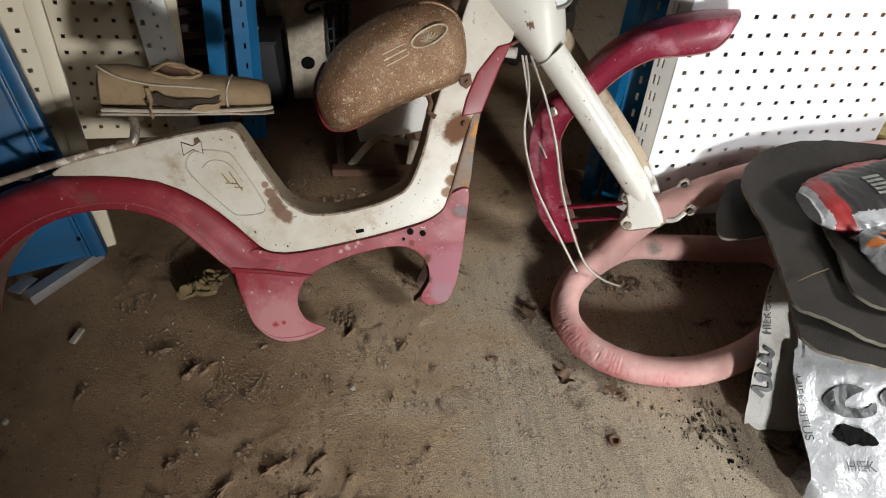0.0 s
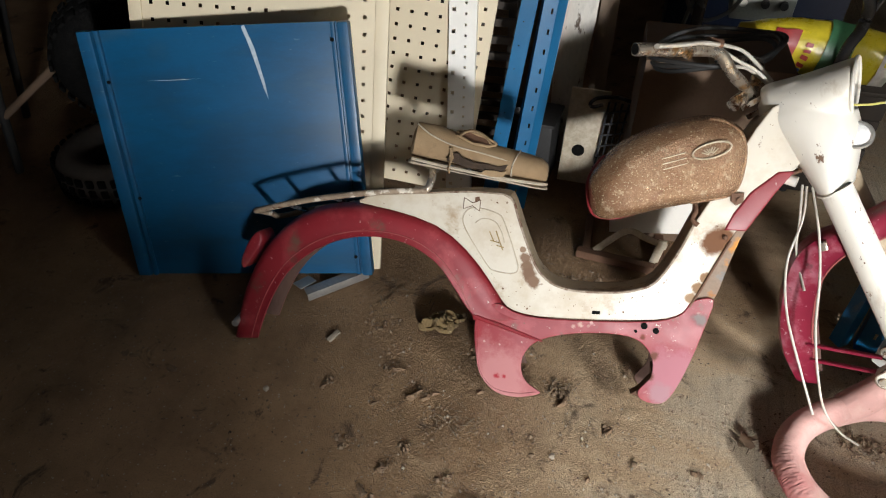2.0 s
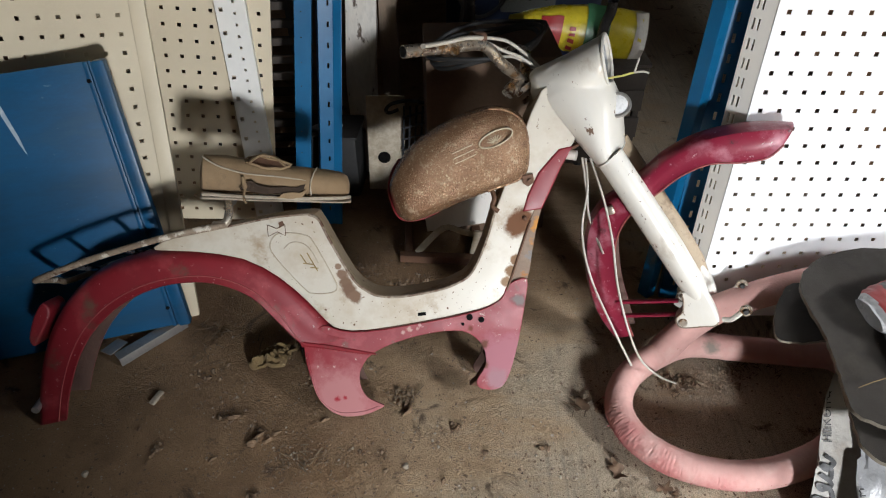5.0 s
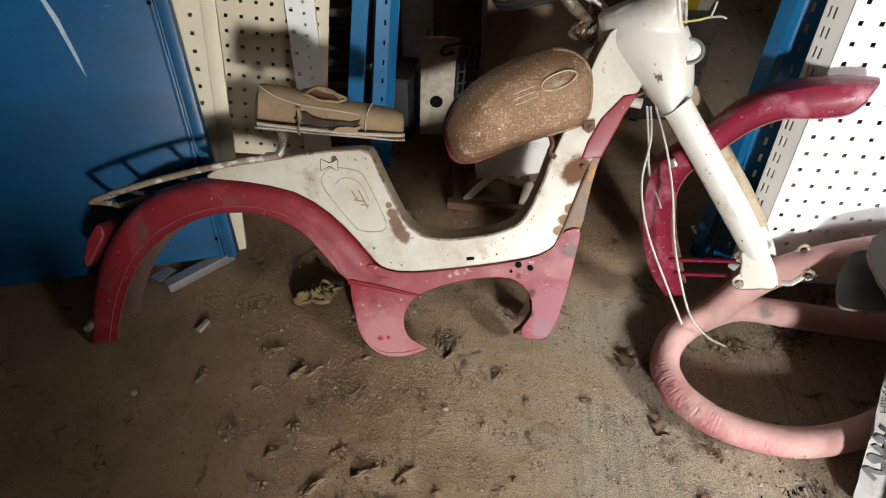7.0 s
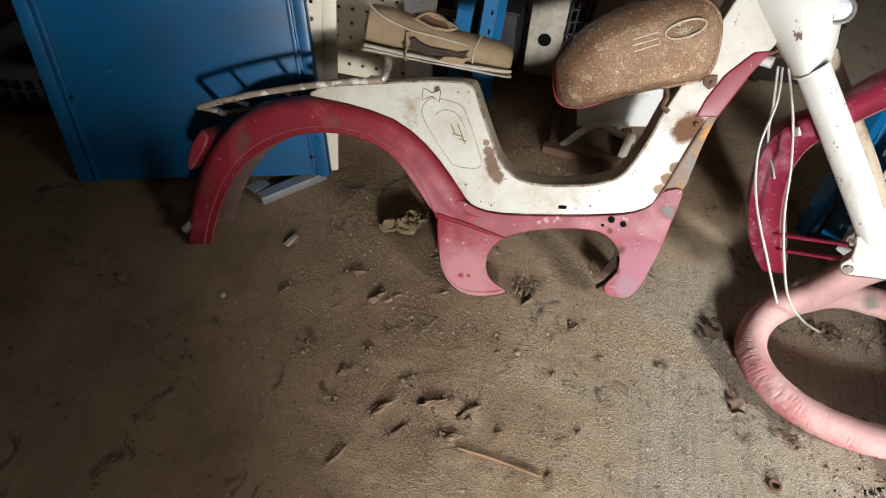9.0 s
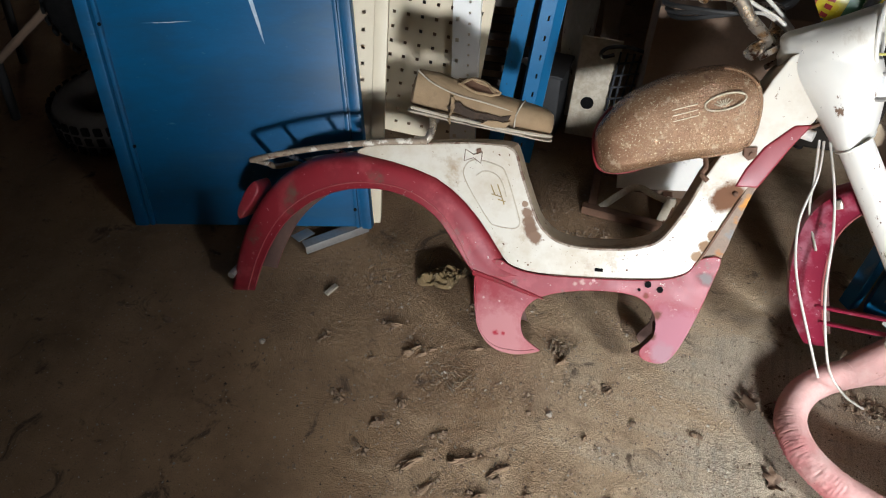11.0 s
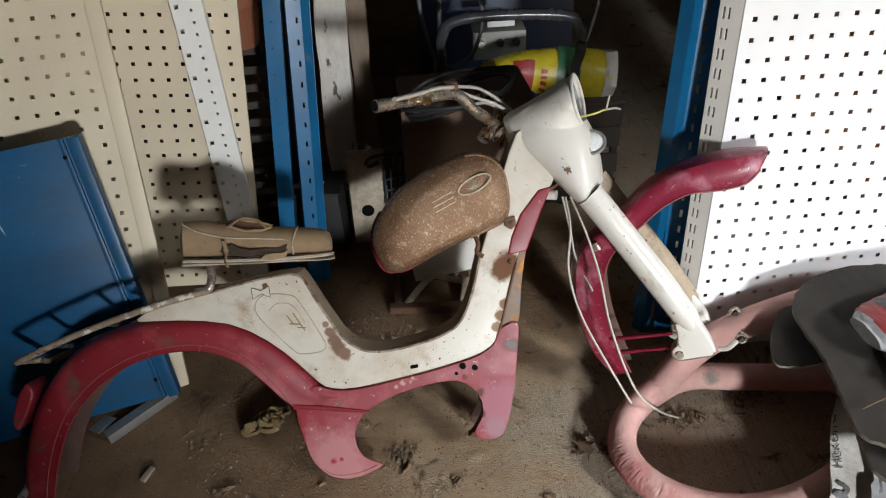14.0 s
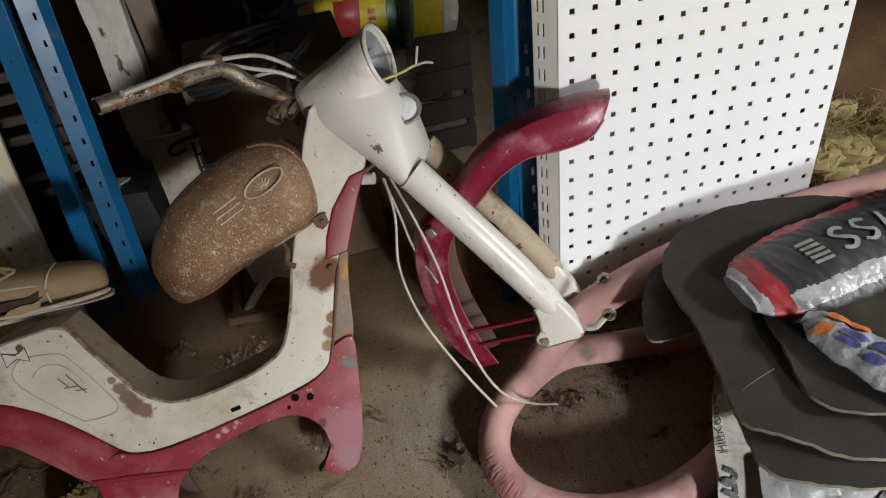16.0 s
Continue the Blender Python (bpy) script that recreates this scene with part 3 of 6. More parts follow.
wall("wall_back", (9.8, 0.15, 2.9), (-2.2, 5.05, 1.35), "dark board wall at the back of the shed")
wall("wall_left", (0.15, 7.0, 2.9), (-7.05, 1.52, 1.35), "dark board wall of the shed")
# Right wall out of view; its opening only frames the added fill lamp.
wall("wall_right_1", (0.15, 0.77, 2.9), (2.6, -1.585, 1.35), "unseen dark board wall beside the fill lamp's opening")
wall("wall_right_2", (0.15, 4.9, 2.9), (2.6, 2.55, 1.35), "unseen dark board wall beside the fill lamp's opening")
# Hangs low to keep the fill lamp off the left side and panels.
wall("wall_right_3", (0.15, 1.3, 0.77), (2.6, -0.55, 2.365), "unseen dark board wall added low to trim the fill lamp")
wall("wall_front_1", (7.58, 0.15, 2.9), (-3.21, -1.9, 1.35), "dark board wall beside the window")
wall("wall_front_2", (1.40, 0.15, 2.9), (1.88, -1.9, 1.35), "dark board wall beside the window")
wall("wall_front_3", (0.60, 0.15, 0.75), (0.88, -1.9, 0.275), "dark board wall under the window")
wall("wall_front_4", (0.60, 0.15, 1.55), (0.88, -1.9, 2.025), "dark board wall over the window")
# Added out of view: blocks the window lamp so the left side dims.
wall("shade_wall", (3.38, 0.10, 0.770), (-1.308, -1.0, 0.385), "unseen low board partition added to shade the left side")
tagged(finish("ceiling", box((10.3, 7.1, 0.12), Matrix.Translation((-2.5, 1.55, 2.72)), 0), M_wall, smooth=False), "dark board ceiling of the shed", "ceiling", kind="structure")


# ---------------------------------------------------------------- moped
MOPED = thing("moped", pose(0, 0.962, 0, -29.9, 0, 3.434), "stripped white and red moped without wheels, leaning, rust and chipped paint", "moped")


# rear mudguard: a channel swept along its arc
G_OUT = [(-0.925, -0.015), (-0.909, 0.090), (-0.875, 0.185), (-0.818, 0.266), (-0.745, 0.316), (-0.650, 0.340), (-0.559, 0.340), (-0.466, 0.322), (-0.400, 0.283), (-0.346, 0.228), (-0.310, 0.185), (-0.270, 0.163), (-0.212, 0.157)]
G_BEAD = [(-0.872, -0.004), (-0.854, 0.074), (-0.823, 0.149), (-0.784, 0.204), (-0.727, 0.250), (-0.655, 0.281), (-0.580, 0.292), (-0.512, 0.284), (-0.450, 0.253), (-0.404, 0.202), (-0.380, 0.165), (-0.370, 0.148), (-0.366, 0.136)]
G_IN = [(-0.856, -0.002), (-0.838, 0.068), (-0.808, 0.140), (-0.771, 0.192), (-0.718, 0.237), (-0.652, 0.268), (-0.582, 0.279), (-0.518, 0.271), (-0.459, 0.242), (-0.413, 0.193), (-0.386, 0.160), (-0.372, 0.146), (-0.366, 0.134)]
G_W = [0.046, 0.047, 0.048, 0.048, 0.048, 0.048, 0.048, 0.048, 0.048, 0.0485, 0.0485, 0.0485, 0.0485]


def channel(outer, inner, widths, crown=0.55):
    o, i = spline([(a[0], 0, a[1]) for a in outer], 4), spline([(a[0], 0, a[1]) for a in inner], 4)
    w = spline([(a, 0, 0) for a in widths], 4)
    rings = []
    for p, q, ww in zip(o, i, w):
        d, r = p - q, ww.x
        prof = [(0.0, -1.0), (0.03, -1.03), (0.07, -1.0), (0.4, -1.0), (0.72, -0.96), (0.86, -0.86), (0.96, -crown), (1.0, -0.25), (1.01, 0), (1.0, 0.25), (0.96, crown), (0.86, 0.86), (0.72, 0.96), (0.4, 1.0), (0.0, 1.0)]
        rings.append([q + d * a + Vector((0, r * b, 0)) for a, b in prof])
    return loft(rings, caps=False, closed=False)


def solid(ob, t):
    m = ob.modifiers.new("thickness", "SOLIDIFY")
    m.thickness, m.offset = t, -1
    return ob


guard = solid(part("rear_mudguard", channel(G_OUT, G_IN, G_W), [M_red, M_guardin], MOPED, "dark red mudguard with scratches, brown with dirt inside"), 0.0025)
guard.modifiers["thickness"].material_offset = 1
bead = spline([(a[0], 0, a[1]) for a in G_BEAD[:-1]], 4)
part("mudguard_bead", tube([Vector((q.x, -0.0485, q.z)) for q in bead], 0.0012, 6, up=(0, 1, 0)), M_beadred, MOPED, "pale worn bead along the edge")

# white pressed frame
WHITE = [(-0.640, 0.346), (-0.564, 0.340), (-0.47, 0.322), (-0.40, 0.280), (-0.346, 0.226), (-0.31, 0.183), (-0.285, 0.168), (-0.232, 0.164), (-0.117, 0.178), (-0.03, 0.193), (0.02, 0.206), (0.052, 0.228),
         (0.066, 0.262), (0.083, 0.320), (0.106, 0.385), (0.135, 0.440), (0.165, 0.500), (0.205, 0.560), (0.150, 0.650), (0.108, 0.593), (0.074, 0.499), (0.037, 0.408), (0.015, 0.338), (-0.014, 0.278), (-0.045, 0.256), (-0.085, 0.243), (-0.155, 0.233), (-0.20, 0.235), (-0.228, 0.247), (-0.256, 0.275), (-0.297, 0.355), (-0.318, 0.398), (-0.335, 0.408), (-0.40, 0.404), (-0.493, 0.388), (-0.60, 0.370), (-0.632, 0.358)]
SH = [q.to_tuple()[0::2] for q in spline([(a[0], 0, a[1]) for a in WHITE], 2, closed=True)]
shell = plate(SH, -0.045, 0.045, 0.014, segments=5)
bmesh.ops.recalc_face_normals(shell, faces=shell.faces)
for f in shell.faces:
    f.material_index = 1 if abs(f.normal.y) < 0.55 else 0
part("frame_shell", shell, [M_white, M_toprust], MOPED, "dirty white pressed-steel frame with rust patches")
rim = [(-0.335, 0.407), (-0.316, 0.396), (-0.297, 0.354), (-0.256, 0.275), (-0.228, 0.247), (-0.20, 0.235), (-0.155, 0.233), (-0.085, 0.243), (-0.045, 0.256), (-0.014, 0.278), (0.015, 0.338), (0.037, 0.408)]
part("rim_fold", tube([Vector((q.x, -0.0425, q.z - 0.001)) for q in spline([(a[0], 0, a[1]) for a in rim], 5)], 0.0034, 6, up=(0, 1, 0)), M_rustedge, MOPED, "rust-stained folded rim")
back = [(-0.630, 0.362), (-0.60, 0.371), (-0.493, 0.389), (-0.40, 0.404), (-0.335, 0.408)]
part("rim_fold", tube([Vector((q.x, -0.0425, q.z - 0.001)) for q in spline([(a[0], 0, a[1]) for a in back], 5)], 0.0030, 6, up=(0, 1, 0)), M_rustedge, MOPED, "rust-stained folded rim")
# raised pressing, emblem and bars on the side
pan = [(-0.415, 0.345), (-0.405, 0.366), (-0.385, 0.372), (-0.345, 0.366), (-0.328, 0.350), (-0.292, 0.275), (-0.288, 0.255), (-0.300, 0.246), (-0.335, 0.246), (-0.352, 0.256), (-0.40, 0.315)]
part("side_pressing", tube([Vector((p.x, -0.0452, p.z)) for p in spline([(a[0], 0, a[1]) for a in pan], 4, True)], 0.0013, 6, True, up=(0, 1, 0)), M_stripdirt, MOPED)
pan2 = [(-0.388, 0.340), (-0.372, 0.352), (-0.347, 0.348), (-0.332, 0.330), (-0.322, 0.308)]
part("inner_pressing", tube([Vector((p.x, -0.0452, p.z)) for p in spline([(a[0], 0, a[1]) for a in pan2], 4)], 0.0011, 6, up=(0, 1, 0)), M_stripdirt, MOPED)
bow = [(-0.416, 0.389), (-0.398, 0.381), (-0.382, 0.389), (-0.382, 0.366), (-0.398, 0.375), (-0.416, 0.366)]
part("emblem", plate(bow, -0.0470, -0.044, 0.0008), M_white, MOPED, "small bow-tie emblem in relief")
part("emblem_edge", tube([Vector((a, -0.0472, c)) for a, c in bow], 0.0009, 5, True, up=(0, 1, 0)), M_rusty, MOPED, "thin dark brown edge of the emblem")
part("emblem_chip", plate([(-0.393, 0.382), (-0.383, 0.388), (-0.386, 0.396), (-0.394, 0.393)], -0.0474, -0.0465), M_rusty, MOPED, "rusty chip")
for x0, z0, x1, z1 in ((-0.356, 0.327, -0.345, 0.308), (-0.343, 0.330, -0.328, 0.300), (-0.336, 0.316, -0.324, 0.292), (-0.352, 0.309, -0.332, 0.306), (-0.338, 0.300, -0.322, 0.298)):
    part("side_mark", tube([(x0, -0.0453, z0), (x1, -0.0453, z1)], 0.0011, 6, up=(0, 1, 0)), M_brass, MOPED, "tarnished brass mark")
part("slot", box((0.016, 0.004, 0.007), pose(-0.118, -0.0445, 0.194, 0, -6, 0), 0.001), M_hole, MOPED)

def chip(bm, c, size, rnd, lift=(0, -1, 0)):
    """A small ragged flake mark in the plane across lift."""
    n = Vector(lift).normalized()
    x = n.cross(Vector((0, 0, 1))).normalized()
    z = x.cross(n)
    k = rnd.randint(5, 8)
    long, turn = rnd.uniform(0.4, 1.0), rnd.uniform(0, math.pi)
    vs = []
    for i in range(k):
        a = 2 * math.pi * i / k
        r = size * rnd.uniform(0.55, 1.0)
        u, v = r * math.cos(a), r * long * math.sin(a)
        vs.append(bm.verts.new(Vector(c) + x * (u * math.cos(turn) - v * math.sin(turn)) + z * (u * math.sin(turn) + v * math.cos(turn)) + n * 0.0003))
    bm.faces.new(vs)


rk = random.Random(8)
chips = bmesh.new()
for k in range(80):
    p, q = Vector((0, 0, 0)), rk.randrange(len(SH))
    a, b = SH[q], SH[(q + 1) % len(SH)]
    e = Vector((b[0] - a[0], 0, b[1] - a[1]))
    if e.length < 1e-5 or a[0] < -0.5:
        continue
    inn = Vector((-e.z, 0, e.x)).normalized()
    c = Vector((a[0], 0, a[1])) + e * rk.random() + inn * rk.uniform(0.013, 0.013 + 0.012 * rk.random())
    chip(chips, (c.x, -0.0450, c.z), 0.0009 + 0.0028 * rk.random() ** 4, rk)
for k in range(26):
    t = rk.random()
    chip(chips, (-0.30 + 0.36 * t, -0.0450, 0.172 + 0.045 * t + rk.uniform(0.006, 0.05) * (1 - 0.4 * t)), 0.0006 + 0.0010 * rk.random() ** 2, rk)
tagged(part("paint_chips", chips, M_rusty, MOPED, "small rusty chips in the white enamel", smooth=False), kind="stuff")

# red skirt with two fins, one sheet on each side
SKIRT = [(-0.352, 0.162), (-0.362, 0.137), (-0.355, 0.075), (-0.335, 0.013), (-0.298, -0.019), (-0.249, -0.021), (-0.205, -0.004), (-0.214, 0.004), (-0.240, 0.020), (-0.252, 0.050), (-0.247, 0.083), (-0.219, 0.116), (-0.150, 0.143), (-0.069, 0.156), (-0.023, 0.149), (0.006, 0.118), (0.010, 0.078), (-0.009, 0.045), (0.002, 0.026), (0.039, 0.026), (0.060, 0.056), (0.080, 0.130), (0.093, 0.205), (0.098, 0.26),
         (0.060, 0.250), (0.046, 0.222), (0.015, 0.203), (-0.03, 0.191), (-0.117, 0.176), (-0.232, 0.162), (-0.285, 0.166), (-0.318, 0.178)]
SK = [q.to_tuple()[0::2] for q in spline([(a[0], 0, a[1]) for a in SKIRT], 3, closed=True)]
part("near_skirt", plate(SK, -0.047, -0.0415, 0.0018), M_pinkred, MOPED, "red skirt bleached to pink with rounded fins")
part("far_skirt", plate(SK, 0.040, 0.044, 0.0012), M_guardin, MOPED, "rusty dirt-caked inner side of the skirt")
rib = [(-0.366, 0.142), (-0.30, 0.130), (-0.245, 0.118), (-0.215, 0.113)]
part("skirt_rib", tube([Vector((a[0], -0.0475, a[1])) for a in rib], [0.006, 0.005, 0.004, 0.0015], 8, up=(0, 1, 0)), M_red, MOPED, "dark red folded rib")
finrim = [(-0.356, 0.122), (-0.351, 0.078), (-0.338, 0.022), (-0.302, -0.011), (-0.252, -0.013), (-0.215, -0.002)]
part("fin_bead", tube([Vector((p.x, -0.0475, p.z)) for p in spline([(a[0], 0, a[1]) for a in finrim], 4)], 0.0016, 6, up=(0, 1, 0)), M_pinkred, MOPED)
lug = [(0.008, 0.10), (0.012, 0.075), (-0.008, 0.042), (-0.022, 0.030), (0.002, 0.024), (0.02, 0.05), (0.022, 0.10)]
part("engine_lug", plate(lug, -0.035, -0.01, 0.003), M_rusty, MOPED, "rusty engine mounting lug")
for x, z, r in ((-0.021, 0.184, 0.0065), (0.003, 0.178, 0.0060), (-0.035, 0.170, 0.0030)):
    part("bolt_hole", drum(r, r, 0.004, pose(x, -0.0475, z, 90, 0, 0), sides=16), M_hole, MOPED)
# front edge of the neck
NECK = [(0.060, 0.250), (0.098, 0.255), (0.113, 0.333), (0.129, 0.402), (0.164, 0.482), (0.186, 0.522), (0.168, 0.505), (0.140, 0.452), (0.112, 0.395), (0.090, 0.335), (0.070, 0.275)]
NK = [q.to_tuple()[0::2] for q in spline([(a[0], 0, a[1]) for a in NECK], 3, closed=True)]
part("neck_edge", plate(NK, -0.040, 0.040, 0.006), M_rustneck, MOPED, "neck edge worn to primer and orange paint")
part("neck_seam", tube(spline([(0.056, -0.0452, 0.236), (0.070, -0.0455, 0.275), (0.090, -0.0455, 0.335), (0.106, -0.0455, 0.380)], 5), 0.0026, 6, up=(0, 1, 0)), M_rusty, MOPED, "dark rusty seam")
RS = [(0.090, 0.398), (0.129, 0.402), (0.166, 0.482), (0.190, 0.525), (0.162, 0.520), (0.122, 0.476), (0.100, 0.432)]
part("red_strip", plate(RS, -0.048, 0.043, 0.004), M_red, MOPED, "dark red painted strip")
ball_m = pose(0.094, -0.048, 0.385)
part("rivet", ball(0.005, ball_m), M_rusty, MOPED)

# fuel tank
TANK = [(-0.174, 0.441), (-0.167, 0.479), (-0.127, 0.535), (-0.055, 0.581), (0.027, 0.608), (0.080, 0.597), (0.106, 0.562), (0.110, 0.499), (0.097, 0.466), (0.061, 0.450), (-0.022, 0.422), (-0.118, 0.385), (-0.157, 0.392)]
TK = [q.to_tuple()[0::2] for q in spline([(a[0], 0, a[1]) for a in TANK], 4, closed=True)]
tank = part("fuel_tank", pillow(TK, 0.078, 9, 3.2), M_tank, MOPED, "rusty brown fuel tank with an oval badge")
seam = spline([(-0.07, 0, 0.403), (-0.118, 0, 0.385), (-0.157, 0, 0.391), (-0.174, 0, 0.441), (-0.168, 0, 0.478), (-0.150, 0, 0.508)], 6)
part("tank_seam", tube(seam, [0.001] + [0.0045] * (len(seam) - 2) + [0.001], 8, up=(0, 1, 0)), M_red, tank, "red seam along the tank's lower end")
mid_t = sum((Vector((p[0], 0, p[1])) for p in TK), Vector()) / len(TK)
lip = [mid_t + (Vector((p[0], 0, p[1])) - mid_t) * 0.93 + Vector((0, -0.0475, 0)) for p in TK if p[0] > 0.02]
part("tank_lip", tube(lip, 0.0032, 6, up=(0, 1, 0)), M_tank, tank, "rolled rim of the tank's end")
oval = [(0.034 + 0.034 * math.cos(a) * 0.92 - 0.0135 * math.sin(a) * 0.39, 0.545 + 0.034 * math.cos(a) * 0.39 + 0.0135 * math.sin(a) * 0.92) for a in [2 * math.pi * k / 36 for k in range(36)]]
part("badge_rim", tube([Vector((p[0], -0.0775, p[1])) for p in oval], 0.0018, 6, True, up=(0, 1, 0)), M_badge, tank)
for k in range(7):
    a = radians(-60 + 20 * k)
    c = Vector((0.034, -0.0775, 0.536))
    d = Vector((math.sin(a) * 0.92 - math.cos(a) * 0.39, 0, math.cos(a) * 0.92 + math.sin(a) * 0.39))
    part("badge_ray", tube([c + d * 0.004, c + d * (0.012 + 0.006 * abs(math.sin(a)))], 0.0011, 5, up=(0, 1, 0)), M_badge, tank)
for k in range(3):
    a = Vector((-0.044 - 0.003 * k, -0.0775, 0.499 + 0.0095 * k))
    part("tank_flash", tube([a, a + Vector((0.040, 0, 0.017))], 0.0011, 5, up=(0, 1, 0)), M_badge, tank)
part("tank_lug", plate([(0.088, 0.470), (0.110, 0.474), (0.112, 0.456), (0.10, 0.448), (0.090, 0.455)], -0.052, -0.046, 0.001), M_rusty, tank, "rusty bolted lug")
part("lug_bolt", drum(0.0042, 0.0042, 0.005, pose(0.103, -0.054, 0.46, 90, 0, 0), sides=6), M_rusty, tank)
part("fuel_tap", tube(spline([(0.03, -0.02, 0.445), (0.035, -0.035, 0.425), (0.03, -0.04, 0.41), (0.042, -0.045, 0.40)], 4), 0.005, 8), M_rusty, MOPED, "rusty fuel tap")

# carrier over the mudguard
def strut(name, pts, r, mat, label="", flat=1.0, up=(0, 0, 1), steps=5):
    return part(name, tube(spline(pts, steps), r, 12, flat=flat, up=up), mat, MOPED, label)


strut("carrier_rail", [(-0.493, -0.055, 0.394), (-0.60, -0.057, 0.376), (-0.75, -0.058, 0.338), (-0.862, -0.056, 0.300), (-0.876, -0.03, 0.292), (-0.876, 0.03, 0.277), (-0.862, 0.056, 0.270), (-0.75, 0.058, 0.308), (-0.60, 0.057, 0.346), (-0.493, 0.055, 0.364)], 0.0065, M_flaky, "flaking white and rusty carrier rail")
for x, z in ((-0.80, 0.321), (-0.70, 0.352), (-0.59, 0.378)):
    strut("carrier_bar", [(x, -0.057, z), (x, 0.0, z - 0.015), (x, 0.057, z - 0.030)], 0.005, M_blackmetal)
strut("carrier_hook", [(-0.52, -0.05, 0.392), (-0.497, -0.052, 0.396), (-0.490, -0.045, 0.412), (-0.492, -0.03, 0.428), (-0.498, -0.01, 0.433), (-0.50, 0.03, 0.43)], 0.008, M_chrome, "bent carrier end under the shoe")
lamp = [(-0.878, 0.245), (-0.90, 0.215), (-0.915, 0.17), (-0.905, 0.155), (-0.885, 0.185), (-0.865, 0.225)]
part("tail_bracket", plate([q.to_tuple()[0::2] for q in spline([(a[0], 0, a[1]) for a in lamp], 3, True)], -0.035, 0.03, 0.006), M_red, MOPED, "dented red tail bracket")
part("tail_rim", tube([Vector((-0.912, y, 0.026 + 0.012 * math.cos(y * 30))) for y in [-0.055 + 0.011 * k for k in range(11)]], 0.008, 8), M_steel, MOPED, "pale bent rim at the mudguard's end")

# steered front end: fork, mudguard, headlamp nacelle
SM = Matrix(((0.8093, 0.3774, -0.45, 0.44), (-0.4226, 0.9063, 0, -0.01), (0.4078, 0.1902, 0.893, 0.18), (0, 0, 0, 1)))


def front(name, bm, mat, label="", parent=None, **k):
    ob = part(name, bm, mat, parent or MOPED, label, **k)
    if parent is None:
        ob.matrix_basis = SM
    return ob


for side in (-1, 1):
    y = 0.060 * side
    c = [(0.008, 0.37), (0.024, 0.25), (0.038, 0.14), (0.046, 0.06), (0.047, 0.03)]
    rings = []
    for (x, z), rx, ry in zip(c, (0.027, 0.027, 0.027, 0.025, 0.020), (0.025, 0.025, 0.025, 0.022, 0.016)):
        rings.append([Vector((x + rx * math.cos(2 * math.pi * k / 20), y + ry * math.sin(2 * math.pi * k / 20), z + 0.25 * rx * math.cos(2 * math.pi * k / 20))) for k in range(20)])
    leg = front("fork_leg", loft(rings), M_white2 if side < 0 else M_toprust, "chipped white fork leg" if side < 0 else "grimy cream fork leg")
    legchips = bmesh.new()
    for k in range(34):
        t = rk.random()
        i = min(int(t * 3), 2)
        f = t * 3 - i
        cx, cz = c[i][0] + (c[i + 1][0] - c[i][0]) * f, c[i][1] + (c[i + 1][1] - c[i][1]) * f
        a = rk.choice((-1, 1)) * rk.uniform(0.55, 1.25) if rk.random() < 0.75 else rk.uniform(-0.5, 0.5)
        d = Vector((math.sin(a), -math.cos(a), 0))
        chip(legchips, (cx + 0.0271 * d.x, y + 0.0251 * d.y, cz + 0.25 * 0.027 * d.x), 0.0007 + 0.0028 * rk.random() ** 3, rk, d)
    tagged(part("paint_chips", legchips, M_rusty, leg, "dark chips along the leg", smooth=False), kind="stuff")
    foot = [(0.022, 0.062), (0.017, 0.042), (0.008, 0.024), (-0.004, 0.016), (-0.012, 0.010), (-0.014, -0.001), (-0.008, -0.012), (0.012, -0.019), (0.034, -0.024), (0.054, -0.030), (0.064, -0.024), (0.067, 0.0), (0.066, 0.03), (0.060, 0.058)]
    lugp = front("leg_foot", plate([q.to_tuple()[0::2] for q in spline([(a[0], 0, a[1]) for a in foot], 3, True)], y - 0.017, y + 0.016, 0.005), M_white2, "white pressed fork end")
    part("foot_fold", tube([Vector((p.x, y - 0.0165, p.z)) for p in spline([(a[0] * 0.96 + 0.001, 0, a[1] * 0.95) for a in foot[:11]], 3)], 0.0016, 6, up=(0, 1, 0)), M_rustedge, lugp, "rust-stained folded rim")
    part("pivot_bolt", drum(0.009, 0.008, 0.006, pose(0.0, y - 0.018, -0.001, 90, 0, 0), sides=16), M_chrome, lugp)
    zz = -0.018
    part("link_arm", tube(spline([(0.070, y, -0.028), (0.085, y - 0.006, -0.030), (0.098, y - 0.010, -0.024), (0.110, y - 0.012, zz)], 5), 0.0055, 8), M_white2, lugp)
    part("link_eye", tube([Vector((0.118 + 0.0085 * math.cos(a), y - 0.012, zz + 0.0085 * math.sin(a))) for a in [2 * math.pi * k / 14 for k in range(14)]], 0.0042, 6, True, up=(0, 1, 0)), M_chrome, lugp)
    part("link_pin", drum(0.0045, 0.0045, 0.020, pose(0.118, y - 0.012, zz, 90, 0, 0), sides=10), M_dark, lugp)
    if side > 0:
        hm = Matrix.Translation((0.020, y - 0.0225, 0.185)) @ Matrix.Rotation(radians(-6), 4, "Y") @ Matrix.Diagonal((0.75, 1, 1.5, 1)) @ pose(0, 0, 0, 90, 0, 0)
        part("drain_hole", drum(0.0105, 0.0105, 0.006, hm, sides=16), M_hole, leg)
FO = [(0.318, 0.279), (0.268, 0.305), (0.215, 0.323), (0.155, 0.331), (0.095, 0.326), (0.040, 0.307), (-0.015, 0.292), (-0.060, 0.283), (-0.099, 0.256), (-0.131, 0.208), (-0.161, 0.133), (-0.174, 0.057), (-0.165, -0.010)]
